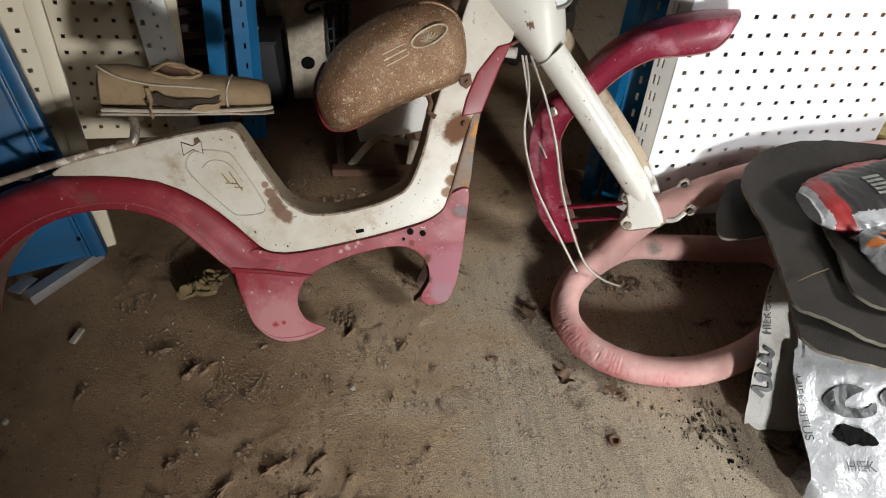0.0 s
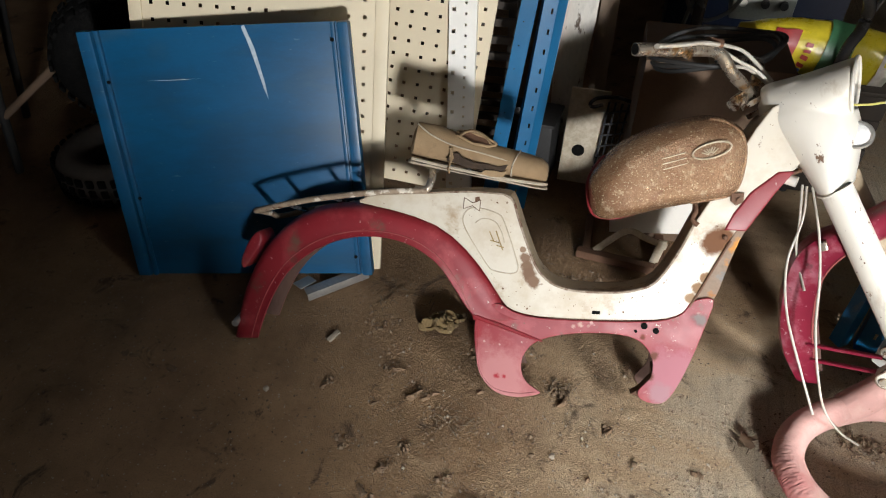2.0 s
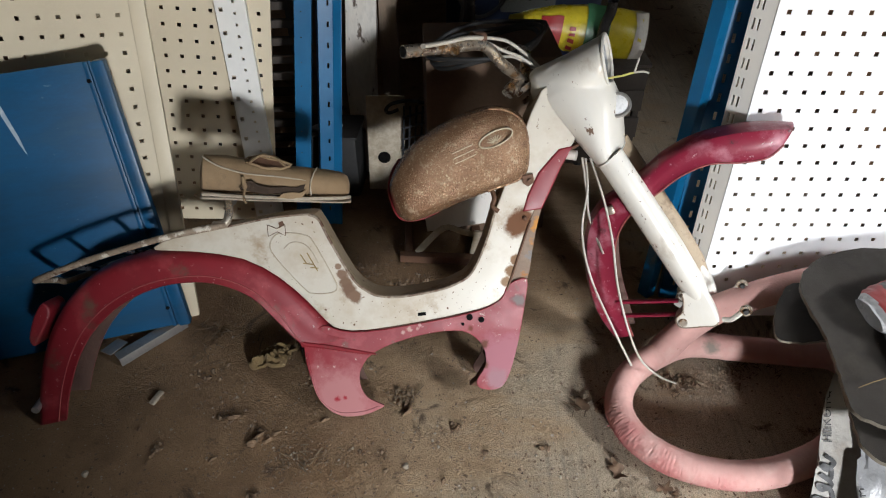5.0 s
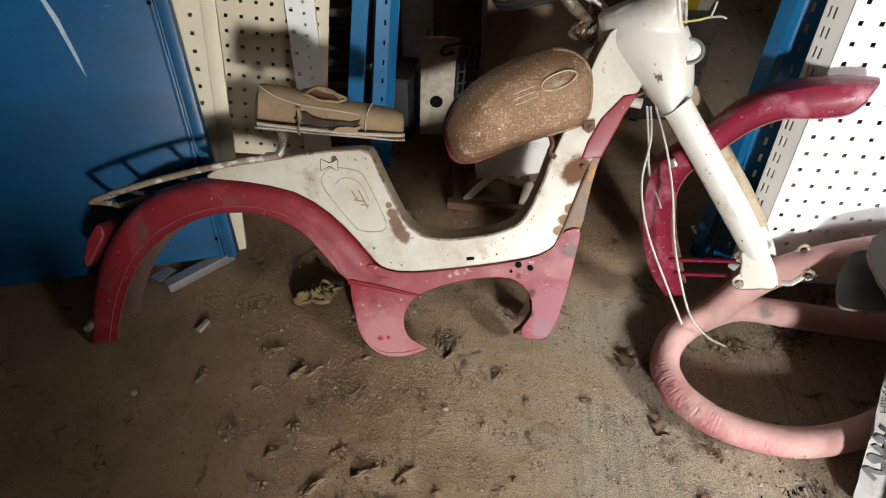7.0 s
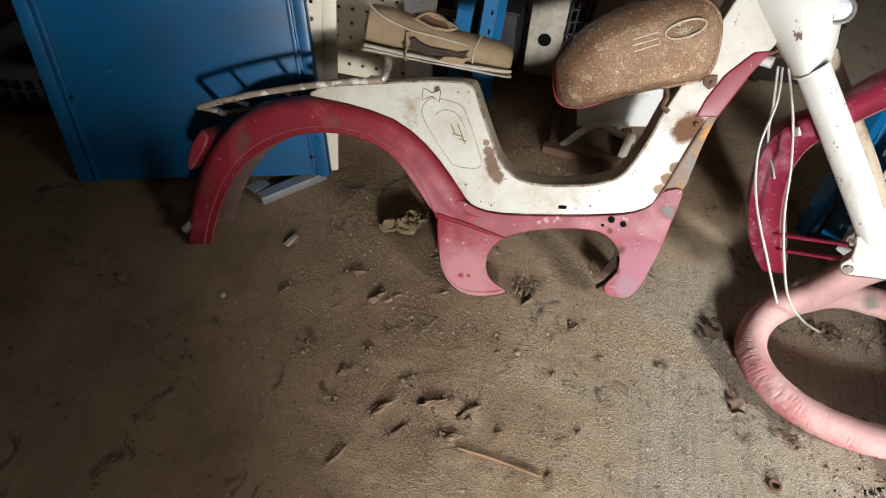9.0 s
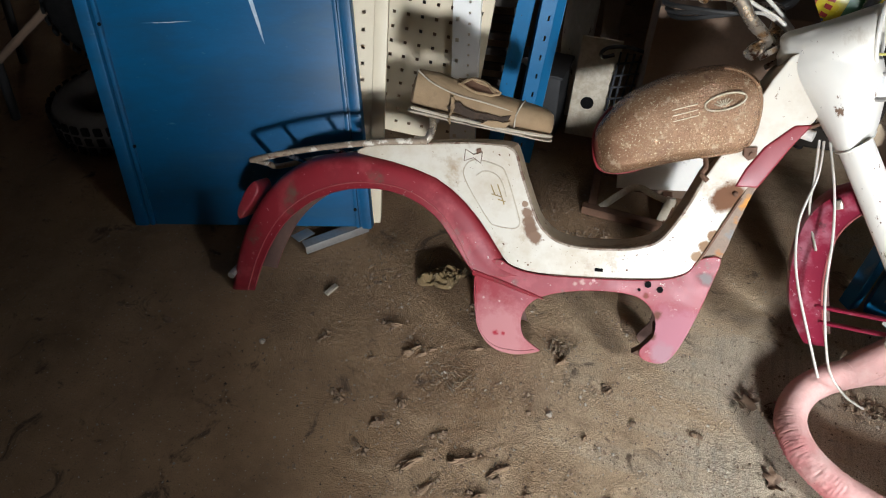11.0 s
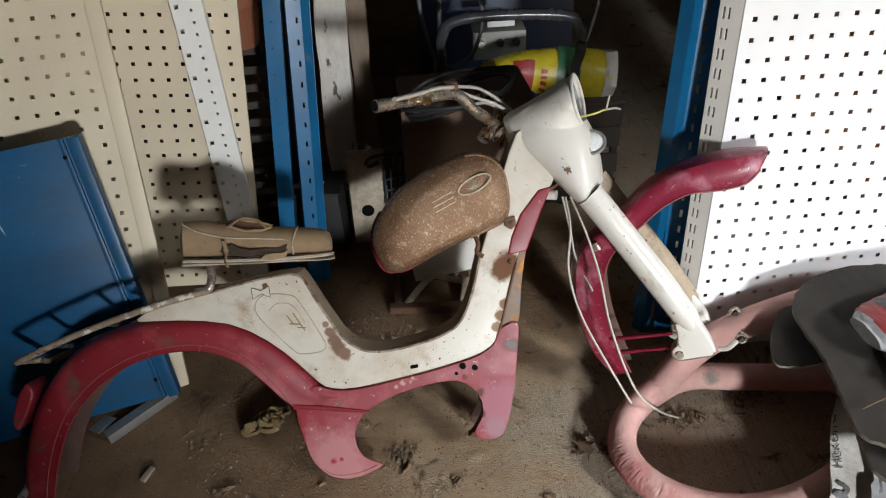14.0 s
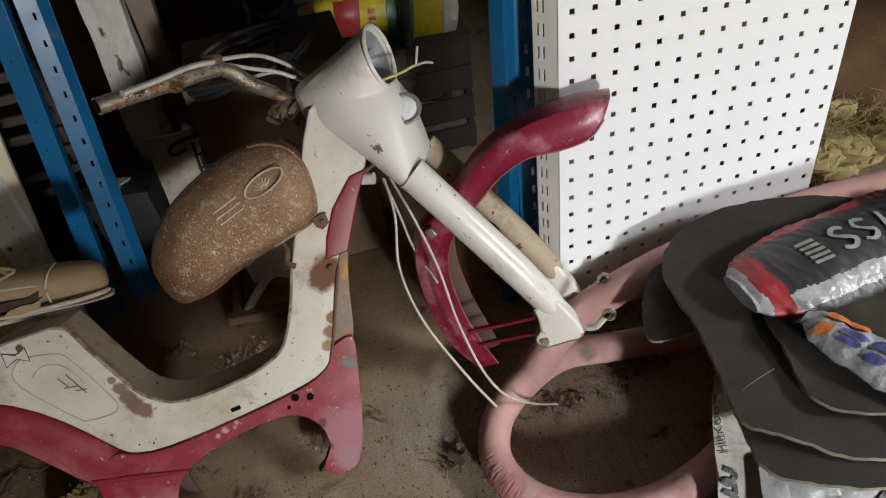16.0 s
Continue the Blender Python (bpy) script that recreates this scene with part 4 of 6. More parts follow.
FI = [(0.290, 0.256), (0.258, 0.247), (0.215, 0.258), (0.165, 0.278), (0.112, 0.278), (0.060, 0.264), (0.012, 0.250), (-0.022, 0.235), (-0.052, 0.208), (-0.076, 0.168), (-0.100, 0.100), (-0.112, 0.035), (-0.120, -0.020)]
FW = [0.035, 0.044, 0.047, 0.048, 0.048, 0.047, 0.046, 0.046, 0.045, 0.044, 0.042, 0.038, 0.030]
fm = front("front_mudguard", channel(FO, FI, FW, 0.5), [M_reddust, M_guardin], "dusty dark red front mudguard")
solid(fm, 0.0025).modifiers["thickness"].material_offset = 1
for z0, z1 in ((0.082, 0.037), (0.048, 0.004)):
    part("stay", tube([(-0.116, -0.041, z0 - 0.01), (0.005, -0.052, z1)], 0.0065, 8, flat=0.6), M_reddust, fm, "flat red mudguard stay")
part("mudguard_bead", tube([Vector((q.x, -w.x * 1.02, q.z)) for q, w in zip(spline([(a[0], 0, a[1]) for a in FI], 4), spline([(a, 0, 0) for a in FW], 4))], 0.0020, 6, up=(0, 1, 0)), M_beadred, fm, "pale worn bead along the edge")
part("fender_clip", box((0.014, 0.012, 0.018), pose(-0.038, -0.050, 0.268), 0.003), M_chrome, fm)

# nacelle: from the fork crown up to the open headlamp mouth
def oval_ring(c, ax, ay, n=28):
    return [Vector(c) + Vector(ax) * math.cos(2 * math.pi * k / n) + Vector(ay) * math.sin(2 * math.pi * k / n) for k in range(n)]


NAC = [((0.000, 0, 0.362), (0.030, 0, 0.004), (0, 0.084, 0)), ((0.000, 0, 0.400), (0.043, 0, -0.006), (0, 0.083, 0)), ((0.000, 0, 0.440), (0.057, 0, -0.010), (0, 0.080, 0)), ((-0.003, 0, 0.470), (0.068, 0, -0.010), (0, 0.077, 0)),
       ((-0.010, 0, 0.500), (0.076, 0, -0.006), (0, 0.074, 0)), ((-0.018, 0, 0.525), (0.076, 0, 0), (0, 0.069, 0)), ((-0.024, 0, 0.552), (0.066, 0, 0), (0, 0.058, 0)), ((-0.026, 0, 0.578), (0.040, 0, 0), (0, 0.036, 0))]
BOWL = [(0.071, 0.536, 0.048, 0.062), (0.064, 0.5355, 0.050, 0.064), (0.038, 0.531, 0.053, 0.066), (0.0, 0.526, 0.057, 0.066), (-0.035, 0.530, 0.055, 0.062), (-0.060, 0.545, 0.042, 0.050), (-0.075, 0.560, 0.024, 0.030), (-0.079, 0.566, 0.006, 0.008)]
TILT = [17, 17, 11, 5, 0, 0, 0, 0]


def tilted(x, z, a, b, lean):
    return oval_ring((x, 0, z), (a * math.sin(radians(lean)), 0, a * math.cos(radians(lean))), (0, b, 0))


bowl = [tilted(*q, lean) for q, lean in zip(BOWL, TILT)]


def fused(solid_bm, cut_bm):
    """Melt overlapping solids into one smooth skin and hollow it out with another solid."""
    obs = []
    for bm in (solid_bm, cut_bm):
        bmesh.ops.recalc_face_normals(bm, faces=bm.faces)
        me = bpy.data.meshes.new("tmp_skin")
        bm.to_mesh(me)
        bm.free()
        obs.append(new("tmp_skin", me))
    a, b = obs
    r = a.modifiers.new("melt", "REMESH")
    r.mode, r.voxel_size = "VOXEL", 0.003
    s = a.modifiers.new("soften", "SMOOTH")
    s.factor, s.iterations = 0.6, 14
    c = a.modifiers.new("hollow", "BOOLEAN")
    c.operation, c.object = "DIFFERENCE", b
    bpy.context.view_layer.update()
    me = bpy.data.meshes.new_from_object(a.evaluated_get(bpy.context.evaluated_depsgraph_get()))
    bm = bmesh.new()
    bm.from_mesh(me)
    for q in obs:
        bpy.data.objects.remove(q)
    for f in bm.faces:
        f.material_index = 0
    return bm


CUP = ((0.095, 0.538, 0.0450, 0.0595), (0.056, 0.535, 0.0460, 0.060), (0.024, 0.532, 0.044, 0.056), (0.0, 0.532, 0.036, 0.045), (-0.012, 0.532, 0.020, 0.026))
cup = [tilted(*q, 17) for q in CUP]
skin = fused(loft(bowl, bm=loft([oval_ring(*q) for q in NAC])), loft(cup))
nac = front("headlamp_housing", skin, M_white2, "smooth white headlamp housing without its lamp")
part("lamp_inside", loft([tilted(x - 0.0008, z, a * 0.992, b * 0.992, 17) for x, z, a, b in ((0.064, 0.5355, 0.0458, 0.0598),) + CUP[1:4] + ((-0.011, 0.532, 0.020, 0.026), (-0.0112, 0.532, 0.002, 0.002))], caps=False), M_lampin, nac, "dull grey inside of the open lamp mouth")
for k in range(2):
    part("lamp_rib", box((0.040, 0.0025, 0.010) if k else (0.040, 0.010, 0.0025), pose(0.034, 0.045 if k else 0.020, 0.548 if k else 0.503, 0, 0, 0), 0.001), M_lampin, nac)
part("crown_seam", tube(oval_ring((0, 0, 0.366), (0.031, 0, 0.004), (0, 0.085, 0)), 0.0020, 6, True), M_white2, nac)
part("lamp_mouth", tube(bowl[0], 0.0036, 8, True, up=(1, 0, 0)), M_white2, nac, "rolled white rim of the open lamp mouth")
ign = Matrix.Translation((0.0575, -0.030, 0.452)) @ Euler((radians(55), radians(40), 0)).to_matrix().to_4x4()
part("ignition_lens", ball(0.021, ign @ Matrix.Diagonal((1, 1, 0.2, 1))), M_glass, nac, "small round glass lens")
part("ignition_rim", tube([ign @ Vector((0.023 * math.cos(a), 0.023 * math.sin(a), 0)) for a in [2 * math.pi * k / 24 for k in range(24)]], 0.004, 6, True), M_steel, nac, "dull steel ring")
part("wire", tube(spline([(0.050, -0.03, 0.510), (0.085, -0.02, 0.497), (0.10, 0, 0.492), (0.112, 0.004, 0.488)], 5), 0.0022, 6), M_wire, nac, "yellow wire")
part("wire_end", tube(spline([(0.106, 0.002, 0.490), (0.118, 0.006, 0.503), (0.124, 0.01, 0.51)], 4), 0.002, 6), M_cable, nac)
part("wire_fork", tube(spline([(0.106, 0.002, 0.490), (0.122, 0.0, 0.484), (0.13, 0.0, 0.476)], 4), 0.002, 6), M_cable, nac)
part("fork_rivet", ball(0.004, Matrix.Translation((-0.008, -0.074, 0.393))), M_dark, nac)

# head, stem and handlebar
strut("head_bolt", [(0.170, -0.02, 0.510), (0.200, -0.035, 0.505)], 0.010, M_white2, "white head bolt")
for k in range(3):
    strut("head_wire", [(0.165, -0.03 + 0.012 * k, 0.525), (0.185, -0.034 + 0.012 * k, 0.518), (0.21, -0.03, 0.53)], 0.0035, M_rusty, "rusty wire by the head")
for k in range(3):
    q = Vector((0.108, 0.030, 0.640)) + Vector((0.012, -0.004, -0.016)) * k
    d = Matrix.Translation(q) @ Vector((-0.6, 0.1, 0.8)).to_track_quat("Z", "Y").to_matrix().to_4x4()
    part("stem_nut", drum(0.021 - 0.001 * k, 0.021, 0.010, d, sides=18), M_chrome, MOPED, "rusted chrome stem nut")
HB = [(0.103, 0.038, 0.652), (0.082, 0.022, 0.672), (0.055, 0.000, 0.690), (0.030, -0.018, 0.715), (0.008, -0.035, 0.722), (-0.020, -0.06, 0.718), (-0.075, -0.105, 0.709), (-0.135, -0.150, 0.700)]
strut("handlebar", HB, 0.0115, M_chrome, "pitted chrome handlebar without a grip")
strut("far_handlebar", [(0.103, 0.038, 0.652), (0.115, 0.07, 0.68), (0.12, 0.11, 0.72), (0.10, 0.18, 0.73), (0.05, 0.26, 0.72)], 0.0115, M_chrome, "pitted chrome handlebar without a grip")
strut("bar_bore", [(-0.130, -0.1463, 0.701), (-0.1362, -0.1508, 0.6999)], 0.0092, M_hole)
strut("lever", [(0.012, -0.050, 0.732), (-0.02, -0.079, 0.729), (-0.06, -0.114, 0.718), (-0.10, -0.146, 0.709)], 0.007, M_cable, "white painted hand lever", flat=0.6)
strut("clamp", [(0.02, -0.028, 0.736), (-0.005, -0.045, 0.735)], 0.010, M_rusty, "rusty lever clamp")
part("bar_knob", drum(0.008, 0.007, 0.014, pose(-0.042, -0.094, 0.705, 90, 0, -30), sides=14), M_chrome, MOPED)
strut("stem_tube", [(0.100, 0.036, 0.655), (0.078, 0.016, 0.640), (0.070, 0.008, 0.630)], 0.013, M_chrome, "rusty chrome clamp")
# cables from the head down to the floor
strut("cable", [(0.215, -0.045, 0.500), (0.215, -0.065, 0.44), (0.200, -0.085, 0.36), (0.215, -0.100, 0.27), (0.262, -0.110, 0.16), (0.300, -0.1, 0.085)], 0.0023, M_cable, "dirty white control cable", steps=8)
strut("cable", [(0.225, -0.045, 0.500), (0.246, -0.07, 0.42), (0.262, -0.08, 0.34), (0.270, -0.095, 0.25), (0.290, -0.11, 0.16), (0.325, -0.085, 0.09), (0.38, -0.04, 0.035), (0.428, -0.015, 0.006)], 0.0023, M_cable, "dirty white control cable", steps=8)
strut("cable", [(0.215, -0.02, 0.500), (0.228, -0.01, 0.43), (0.238, 0.0, 0.37), (0.262, -0.02, 0.30)], 0.0024, M_cable, "dirty white control cable", steps=8)
for k, pts in enumerate(([(0.02, -0.03, 0.735), (0.07, 0.03, 0.735), (0.11, 0.06, 0.715), (0.14, 0.05, 0.685)], [(0.02, -0.03, 0.728), (0.06, 0.01, 0.715), (0.10, 0.02, 0.70), (0.14, 0.03, 0.675)], [(0.05, 0.01, 0.70), (0.09, 0.05, 0.705), (0.14, 0.07, 0.68)])):
    strut("bar_cable", pts, 0.0035, M_cable, "dirty white cable by the handlebar", steps=8)

# ---------------------------------------------------------------- shoe on the carrier
SHOE = thing("canvas_shoe", MOPED.matrix_world @ pose(-0.548, -0.022, 0.452, 0, 4.5, 10), "torn dirty beige canvas shoe lying on the moped carrier", "shoe")


def shoe_ring(x, w, z0, z1, n=20, yoff=0.0):
    out = []
    for k in range(n):
        a = 2 * math.pi * k / n
        s, c = math.sin(a), math.cos(a)
        zz = (z0 + z1) / 2 + (z1 - z0) / 2 * (abs(s) ** 0.75) * (1 if s > 0 else -1)
        ww = w * (abs(c) ** 0.75) * (1 if c > 0 else -1) * (1.0 if s < 0.2 else 1 - 0.28 * (s - 0.2))
        out.append(Vector((x, ww + yoff, zz)))
    return out


UP = [(0.002, 0.020, 0.010, 0.058), (0.008, 0.031, 0.006, 0.078), (0.05, 0.037, 0.004, 0.079), (0.09, 0.038, 0.004, 0.072), (0.13, 0.040, 0.004, 0.066), (0.17, 0.044, 0.002, 0.062), (0.21, 0.046, 0.002, 0.060), (0.25, 0.044, 0.002, 0.057), (0.275, 0.037, 0.003, 0.053), (0.288, 0.025, 0.005, 0.045), (0.292, 0.012, 0.010, 0.033)]
part("upper", loft([shoe_ring(*q) for q in UP]), M_shoe, SHOE, "dirty beige canvas upper with a tear")
part("sole", loft([shoe_ring(x - 0.001 if x < 0.1 else x + 0.004, w + 0.002, -0.009, 0.001 + 0.003 * math.sin(x * 40)) for x, w, a, b in UP]), M_sole, SHOE, "grubby off-white rubber sole")
part("sole_edge", tube([Vector((x, -w - 0.004, 0.004 - 0.003 * math.sin(x * 11))) for x, w, a, b in UP[1:]], 0.0035, 6), M_sole, SHOE)
part("tear", plate([(0.078, 0.016), (0.088, 0.030), (0.100, 0.034), (0.112, 0.026), (0.135, 0.0215), (0.160, 0.0235), (0.185, 0.0225), (0.203, 0.030), (0.199, 0.018), (0.186, 0.0105), (0.17, 0.007), (0.15, 0.010), (0.125, 0.008), (0.100, 0.012)], -0.0480, -0.040, 0.001), M_tear, SHOE, "dark tear along the sole")
hole_m = Matrix.Translation((0.128, -0.021, 0.0665)) @ Euler((radians(38), radians(7), radians(-4))).to_matrix().to_4x4()
ragged = [(1 + 0.14 * math.sin(3 * a + 1) + 0.08 * math.sin(7 * a), a) for a in [2 * math.pi * k / 26 for k in range(26)]]
part("opening", loft([[hole_m @ Vector((0.038 * r * q * math.cos(a), 0.013 * r * q * math.sin(a), z)) for q, a in ragged] for r, z in ((1.0, -0.004), (1.0, 0.0016), (0.85, 0.0010), (0.4, -0.001))]), M_rusty, SHOE, "brown ragged opening of the shoe")
part("opening_rim", tube([hole_m @ Vector((0.039 * q * math.cos(a), 0.0145 * q * math.sin(a), 0.001 + 0.002 * math.sin(2 * a))) for q, a in ragged], 0.0028, 6, True), M_shoe, SHOE, "frayed canvas rim")
part("tongue", tube(spline([(0.092, -0.030, 0.066), (0.115, -0.014, 0.081), (0.145, -0.012, 0.077), (0.166, -0.022, 0.060)], 5), 0.006, 8, flat=0.5), M_shoe, SHOE, "crumpled canvas tongue")
part("lace_flap", tube(spline([(0.084, -0.044, 0.040), (0.088, -0.049, 0.022), (0.086, -0.05, 0.0), (0.09, -0.049, -0.010)], 4), 0.005, 6, flat=0.5), M_shoe, SHOE)
part("toe_seam", tube(spline([(0.214, -0.0455, 0.008), (0.212, -0.047, 0.030), (0.218, -0.040, 0.050), (0.224, -0.022, 0.0595), (0.226, 0.0, 0.0605)], 5), 0.0016, 6), M_sole, SHOE, "pale stitched toe seam")
part("torn_flap", plate([(0.148, 0.002), (0.160, 0.011), (0.178, 0.014), (0.192, 0.013), (0.206, 0.019), (0.198, 0.004), (0.175, 0.000)], -0.0525, -0.0490, 0.001), M_shoe, SHOE, "torn canvas flap hanging over the sole")
# Black strip painting the shade in the gap over the sole.
part("sole_gap", tube(spline([(0.01, -0.034, 0.0015), (0.06, -0.041, 0.0005), (0.12, -0.044, 0.002)], 5), 0.0022, 6), M_hole, SHOE)
part("seam", tube(spline([(0.006, -0.024, 0.076), (0.04, -0.035, 0.058), (0.09, -0.039, 0.046), (0.15, -0.041, 0.042), (0.21, -0.043, 0.036)], 5), 0.0016, 6), M_sole, SHOE, "pale piping")

# ---------------------------------------------------------------- perforated panels
PITCH = 0.0361


def lines(n0, n1, half, lo, hi, pitch):
    out = [n0 * pitch - lo]
    for i in range(n0, n1 + 1):
        out += [i * pitch - half, i * pitch + half]
    return out + [n1 * pitch + hi]


def perforated(name, m, cols, rows, lo, hi, mat, label, side=0.03, pitch=PITCH):
    th = thing(name, m, label, "panel", "perforated shelf panels")
    xs, zs = lines(cols[0], cols[1], 0.0042, lo, hi, pitch), [-z for z in reversed(lines(rows[0], rows[1], 0.0042, 0.03, 0.03, pitch))]
    part("sheet", pierced(xs, zs, lambda i, j: i % 2 == 1 and j % 2 == 1, 0.0016), mat, th, smooth=False)
    h, zc = zs[-1] - zs[0], (zs[-1] + zs[0]) / 2
    for x in (xs[0], xs[-1]):
        part("side_fold", box((0.0018, side, h), Matrix.Translation((x, side / 2 + 0.0002, zc)), 0.0006), mat, th, smooth=False)
    for z in (zs[0], zs[-1]):
        part("end_fold", box((xs[-1] - xs[0], side, 0.0018), Matrix.Translation(((xs[0] + xs[-1]) / 2, side / 2 + 0.0002, z)), 0.0006), mat, th, smooth=False)
    return th, xs, zs


PR, xr, zr = perforated("perforated_panel", frame_of((0.522, 1.212, 0.661), (0.9998, 0.0154, -0.0143), (-0.0276, -0.1223, -0.992)), (0, 13), (-19, 16), 0.021, 0.017, M_panel, "white perforated steel shelf panel standing by the moped's front", side=0.012)
PA, xa, za = perforated("perforated_panel", frame_of((-1.2205, 1.2946, 0.6814), (0.964, 0.2575, -0.0646), (0.049, -0.3455, -0.937)), (0, 13), (-16, 18), 0.022, 0.024, M_cream, "cream perforated steel shelf panel leaning behind the blue sheet", side=0.014, pitch=0.03736)
perforated("perforated_panel", frame_of((-0.729, 1.58, 0.606), (0.985, 0.124, -0.118), (-0.0546, -0.221, -0.974)), (-8, 6), (-16, 14), 0.02, 0.026, M_cream, "cream perforated steel shelf panel leaning against the wall", side=0.014)
# folded rims on the leaning panel
for x, w in ((xa[-1] + 0.016, 0.032), (xa[0] - 0.014, 0.030)):
    part("edge_channel", box((w, 0.020, za[-1] - za[0]), Matrix.Translation((x, 0.004, (za[0] + za[-1]) / 2)), 0.004), M_cream, PA, "plain folded edge of the panel")


def slotted(name, m, width, depth, z0, z1, mat, label, slots, group):
    """A channel-shaped upright; slots are (x, first, step, half width, half height) columns in the front face."""
    th = thing(name, m, label, "shelf upright", group)
    cols = sorted(slots)
    xs = [-width / 2]
    for s in cols:
        xs += [s[0] - s[3], s[0] + s[3]]
    xs.append(width / 2)
    cuts = set([z0, z1])
    own = []
    for s in cols:
        zz, k = [], z0 + s[1]
        while k + s[4] < z1:
            zz.append(k)
            cuts.update((round(k - s[4], 5), round(k + s[4], 5)))
            k += s[2]
        own.append((s, zz))
    zs = sorted(cuts)

    def hole(i, j):
        if i % 2 == 0:
            return False
        s, zz = own[i // 2]
        mid = (zs[j] + zs[j + 1]) / 2
        return any(abs(mid - q) < s[4] for q in zz)
    part("face", pierced(xs, zs, hole, 0.002), mat, th, smooth=False)
    for sx in (-1, 1):
        part("flange", box((0.002, depth, z1 - z0), Matrix.Translation((sx * (width / 2 + 0.0005), depth / 2 + 0.0003, (z0 + z1) / 2)), 0.0007), mat, th, smooth=False)
    return th


def upright(low, high, mat, label, width, depth, slots, group, turn=0.0, extra=(0.3, 0.9)):
    lo, hi = Vector(low), Vector(high)
    d = (hi - lo).normalized()
    x = Vector((math.cos(turn), math.sin(turn), 0))
    m = frame_of(lo, x - d * x.dot(d), -d)
    return slotted("shelf_upright", m, width, depth, -extra[0], (hi - lo).length + extra[1], mat, label, slots, group)


def down_to_floor(low, high):
    lo, hi = Vector(low), Vector(high)
    d = (hi - lo).normalized()
    return (lo.z - 0.004) / d.z


GB = "blue shelf uprights"
SLOT = [(0.006, 0.05, 0.05, 0.0024, 0.0065)]
SLOT_R = [(0.004, 0.05, 0.040, 0.0030, 0.0090)]
PIN = [(-0.004, 0.05, 0.06, 0.0014, 0.0016)]
for lo, hi, w, turn, cut, side in (((-0.455, 1.55, 0.192), (-0.407, 1.62, 0.634), 0.037, 0.1, PIN, 0.0), ((-0.395, 1.57, 0.18), (-0.361, 1.65, 0.622), 0.034, 0.35, SLOT, 0.022),
                                   ((0.440, 1.262, 0.161), (0.452, 1.302, 0.781), 0.024, 0.60, PIN, 0.0), ((0.479, 1.262, 0.186), (0.470, 1.312, 0.774), 0.046, -0.20, SLOT_R, 0.0)):
    down = down_to_floor(lo, hi)
    th = upright(lo, hi, M_bluepost, "blue painted slotted shelf upright leaning among the panels", w, 0.03, cut, GB, turn, (down, 0.9))
    if side:
        long = (Vector(hi) - Vector(lo)).length + 0.9
        part("side_face", box((side, 0.003, down + long), pose(w / 2 + side / 2, -0.004, (long - down) / 2, 0, 0, -24), 0.001), M_bluepost, th, smooth=False)
# slotted white post at the panel's edge
PS = thing("shelf_upright", PR.matrix_world @ pose(xr[0] - 0.0135, 0.0200, 0, 0, 0, -54), "white slotted shelf upright beside the perforated panel", "shelf upright", "white shelf uprights")
sl = slotted("tmp_upright", Matrix(), 0.046, 0.018, zr[0], zr[-1], M_whitestrip, "", [(-0.014, 0.04, 0.036, 0.0021, 0.0100), (-0.004, 0.04, 0.036, 0.0021, 0.0100)], "")
for ch in list(sl.children):
    ch.parent = PS
bpy.data.objects.remove(sl)
upright((-0.556, 1.508, 0.235), (-0.570, 1.583, 0.645), M_whitestrip, "white perforated steel strip leaning on the cream panel", 0.066, 0.026, [(-0.022, 0.03, 0.052, 0.0045, 0.0048), (0.008, 0.02, 0.026, 0.0028, 0.0030)], "white shelf uprights", 0.12, (0.227, 0.8))

# ---------------------------------------------------------------- blue sheet
BL = frame_of((-1.258, 0.985, 0.004), (0.581, 0.138, 0.036), (0.04, -0.177, -0.583))
BLUE = thing("steel_sheet", BL, "blue painted steel shelf leaning against the cream panel, scraped", "shelf sheet")
W, H = 0.606, 0.602
part("sheet", box((W - 0.05, 0.004, H), Matrix.Translation((W / 2, 0.006, H / 2)), 0.001), M_blue, BLUE)
part("edge_channel", box((0.034, 0.026, H), Matrix.Translation((0.013, 0.004, H / 2)), 0.005), M_blue, BLUE, "folded blue edge")
part("edge_channel", box((0.010, 0.012, H), Matrix.Translation((0.040, 0.001, H / 2)), 0.003), M_blue, BLUE, "folded blue edge")
part("edge_channel", box((0.026, 0.030, H), Matrix.Translation((W - 0.010, 0.004, H / 2)), 0.006), M_blue, BLUE, "folded blue edge")
part("edge_rib", box((0.010, 0.010, H), Matrix.Translation((W - 0.034, 0.002, H / 2)), 0.003), M_blue, BLUE)
scr = [(0.370, 0.598), (0.377, 0.602), (0.392, 0.555), (0.404, 0.48), (0.407, 0.440), (0.400, 0.465), (0.384, 0.545)]
part("scrape", plate(scr, 0.0034, 0.0042), M_scrape, BLUE, "long white scrape in the paint", smooth=False)
for x0, x1, z in ((0.13, 0.26, 0.489),):
    part("scratch", plate([(x0, z), ((x0 + x1) / 2, z + 0.0009), (x1, z + 0.002), ((x0 + x1) / 2, z - 0.0006)], 0.0035, 0.0042), M_scrape, BLUE, "thin horizontal scratch in the paint", smooth=False)
for x, z in ((0.043, 0.49), (0.048, 0.21), (W - 0.036, 0.565), (W - 0.036, 0.05)):
    part("screw_hole", drum(0.004, 0.004, 0.003, pose(x, -0.0045, z, 90, 0, 0), sides=12), M_hole, BLUE)
# angle bracket lying under it
BR = thing("angle_bracket", pose(-0.755, 1.093, 0.012, 0, 0, 47), "grey steel angle bracket lying under the blue sheet", "bracket")
part("flat", box((0.165, 0.024, 0.003), Matrix.Translation((0, 0, 0.014)), 0.001), M_steel, BR)
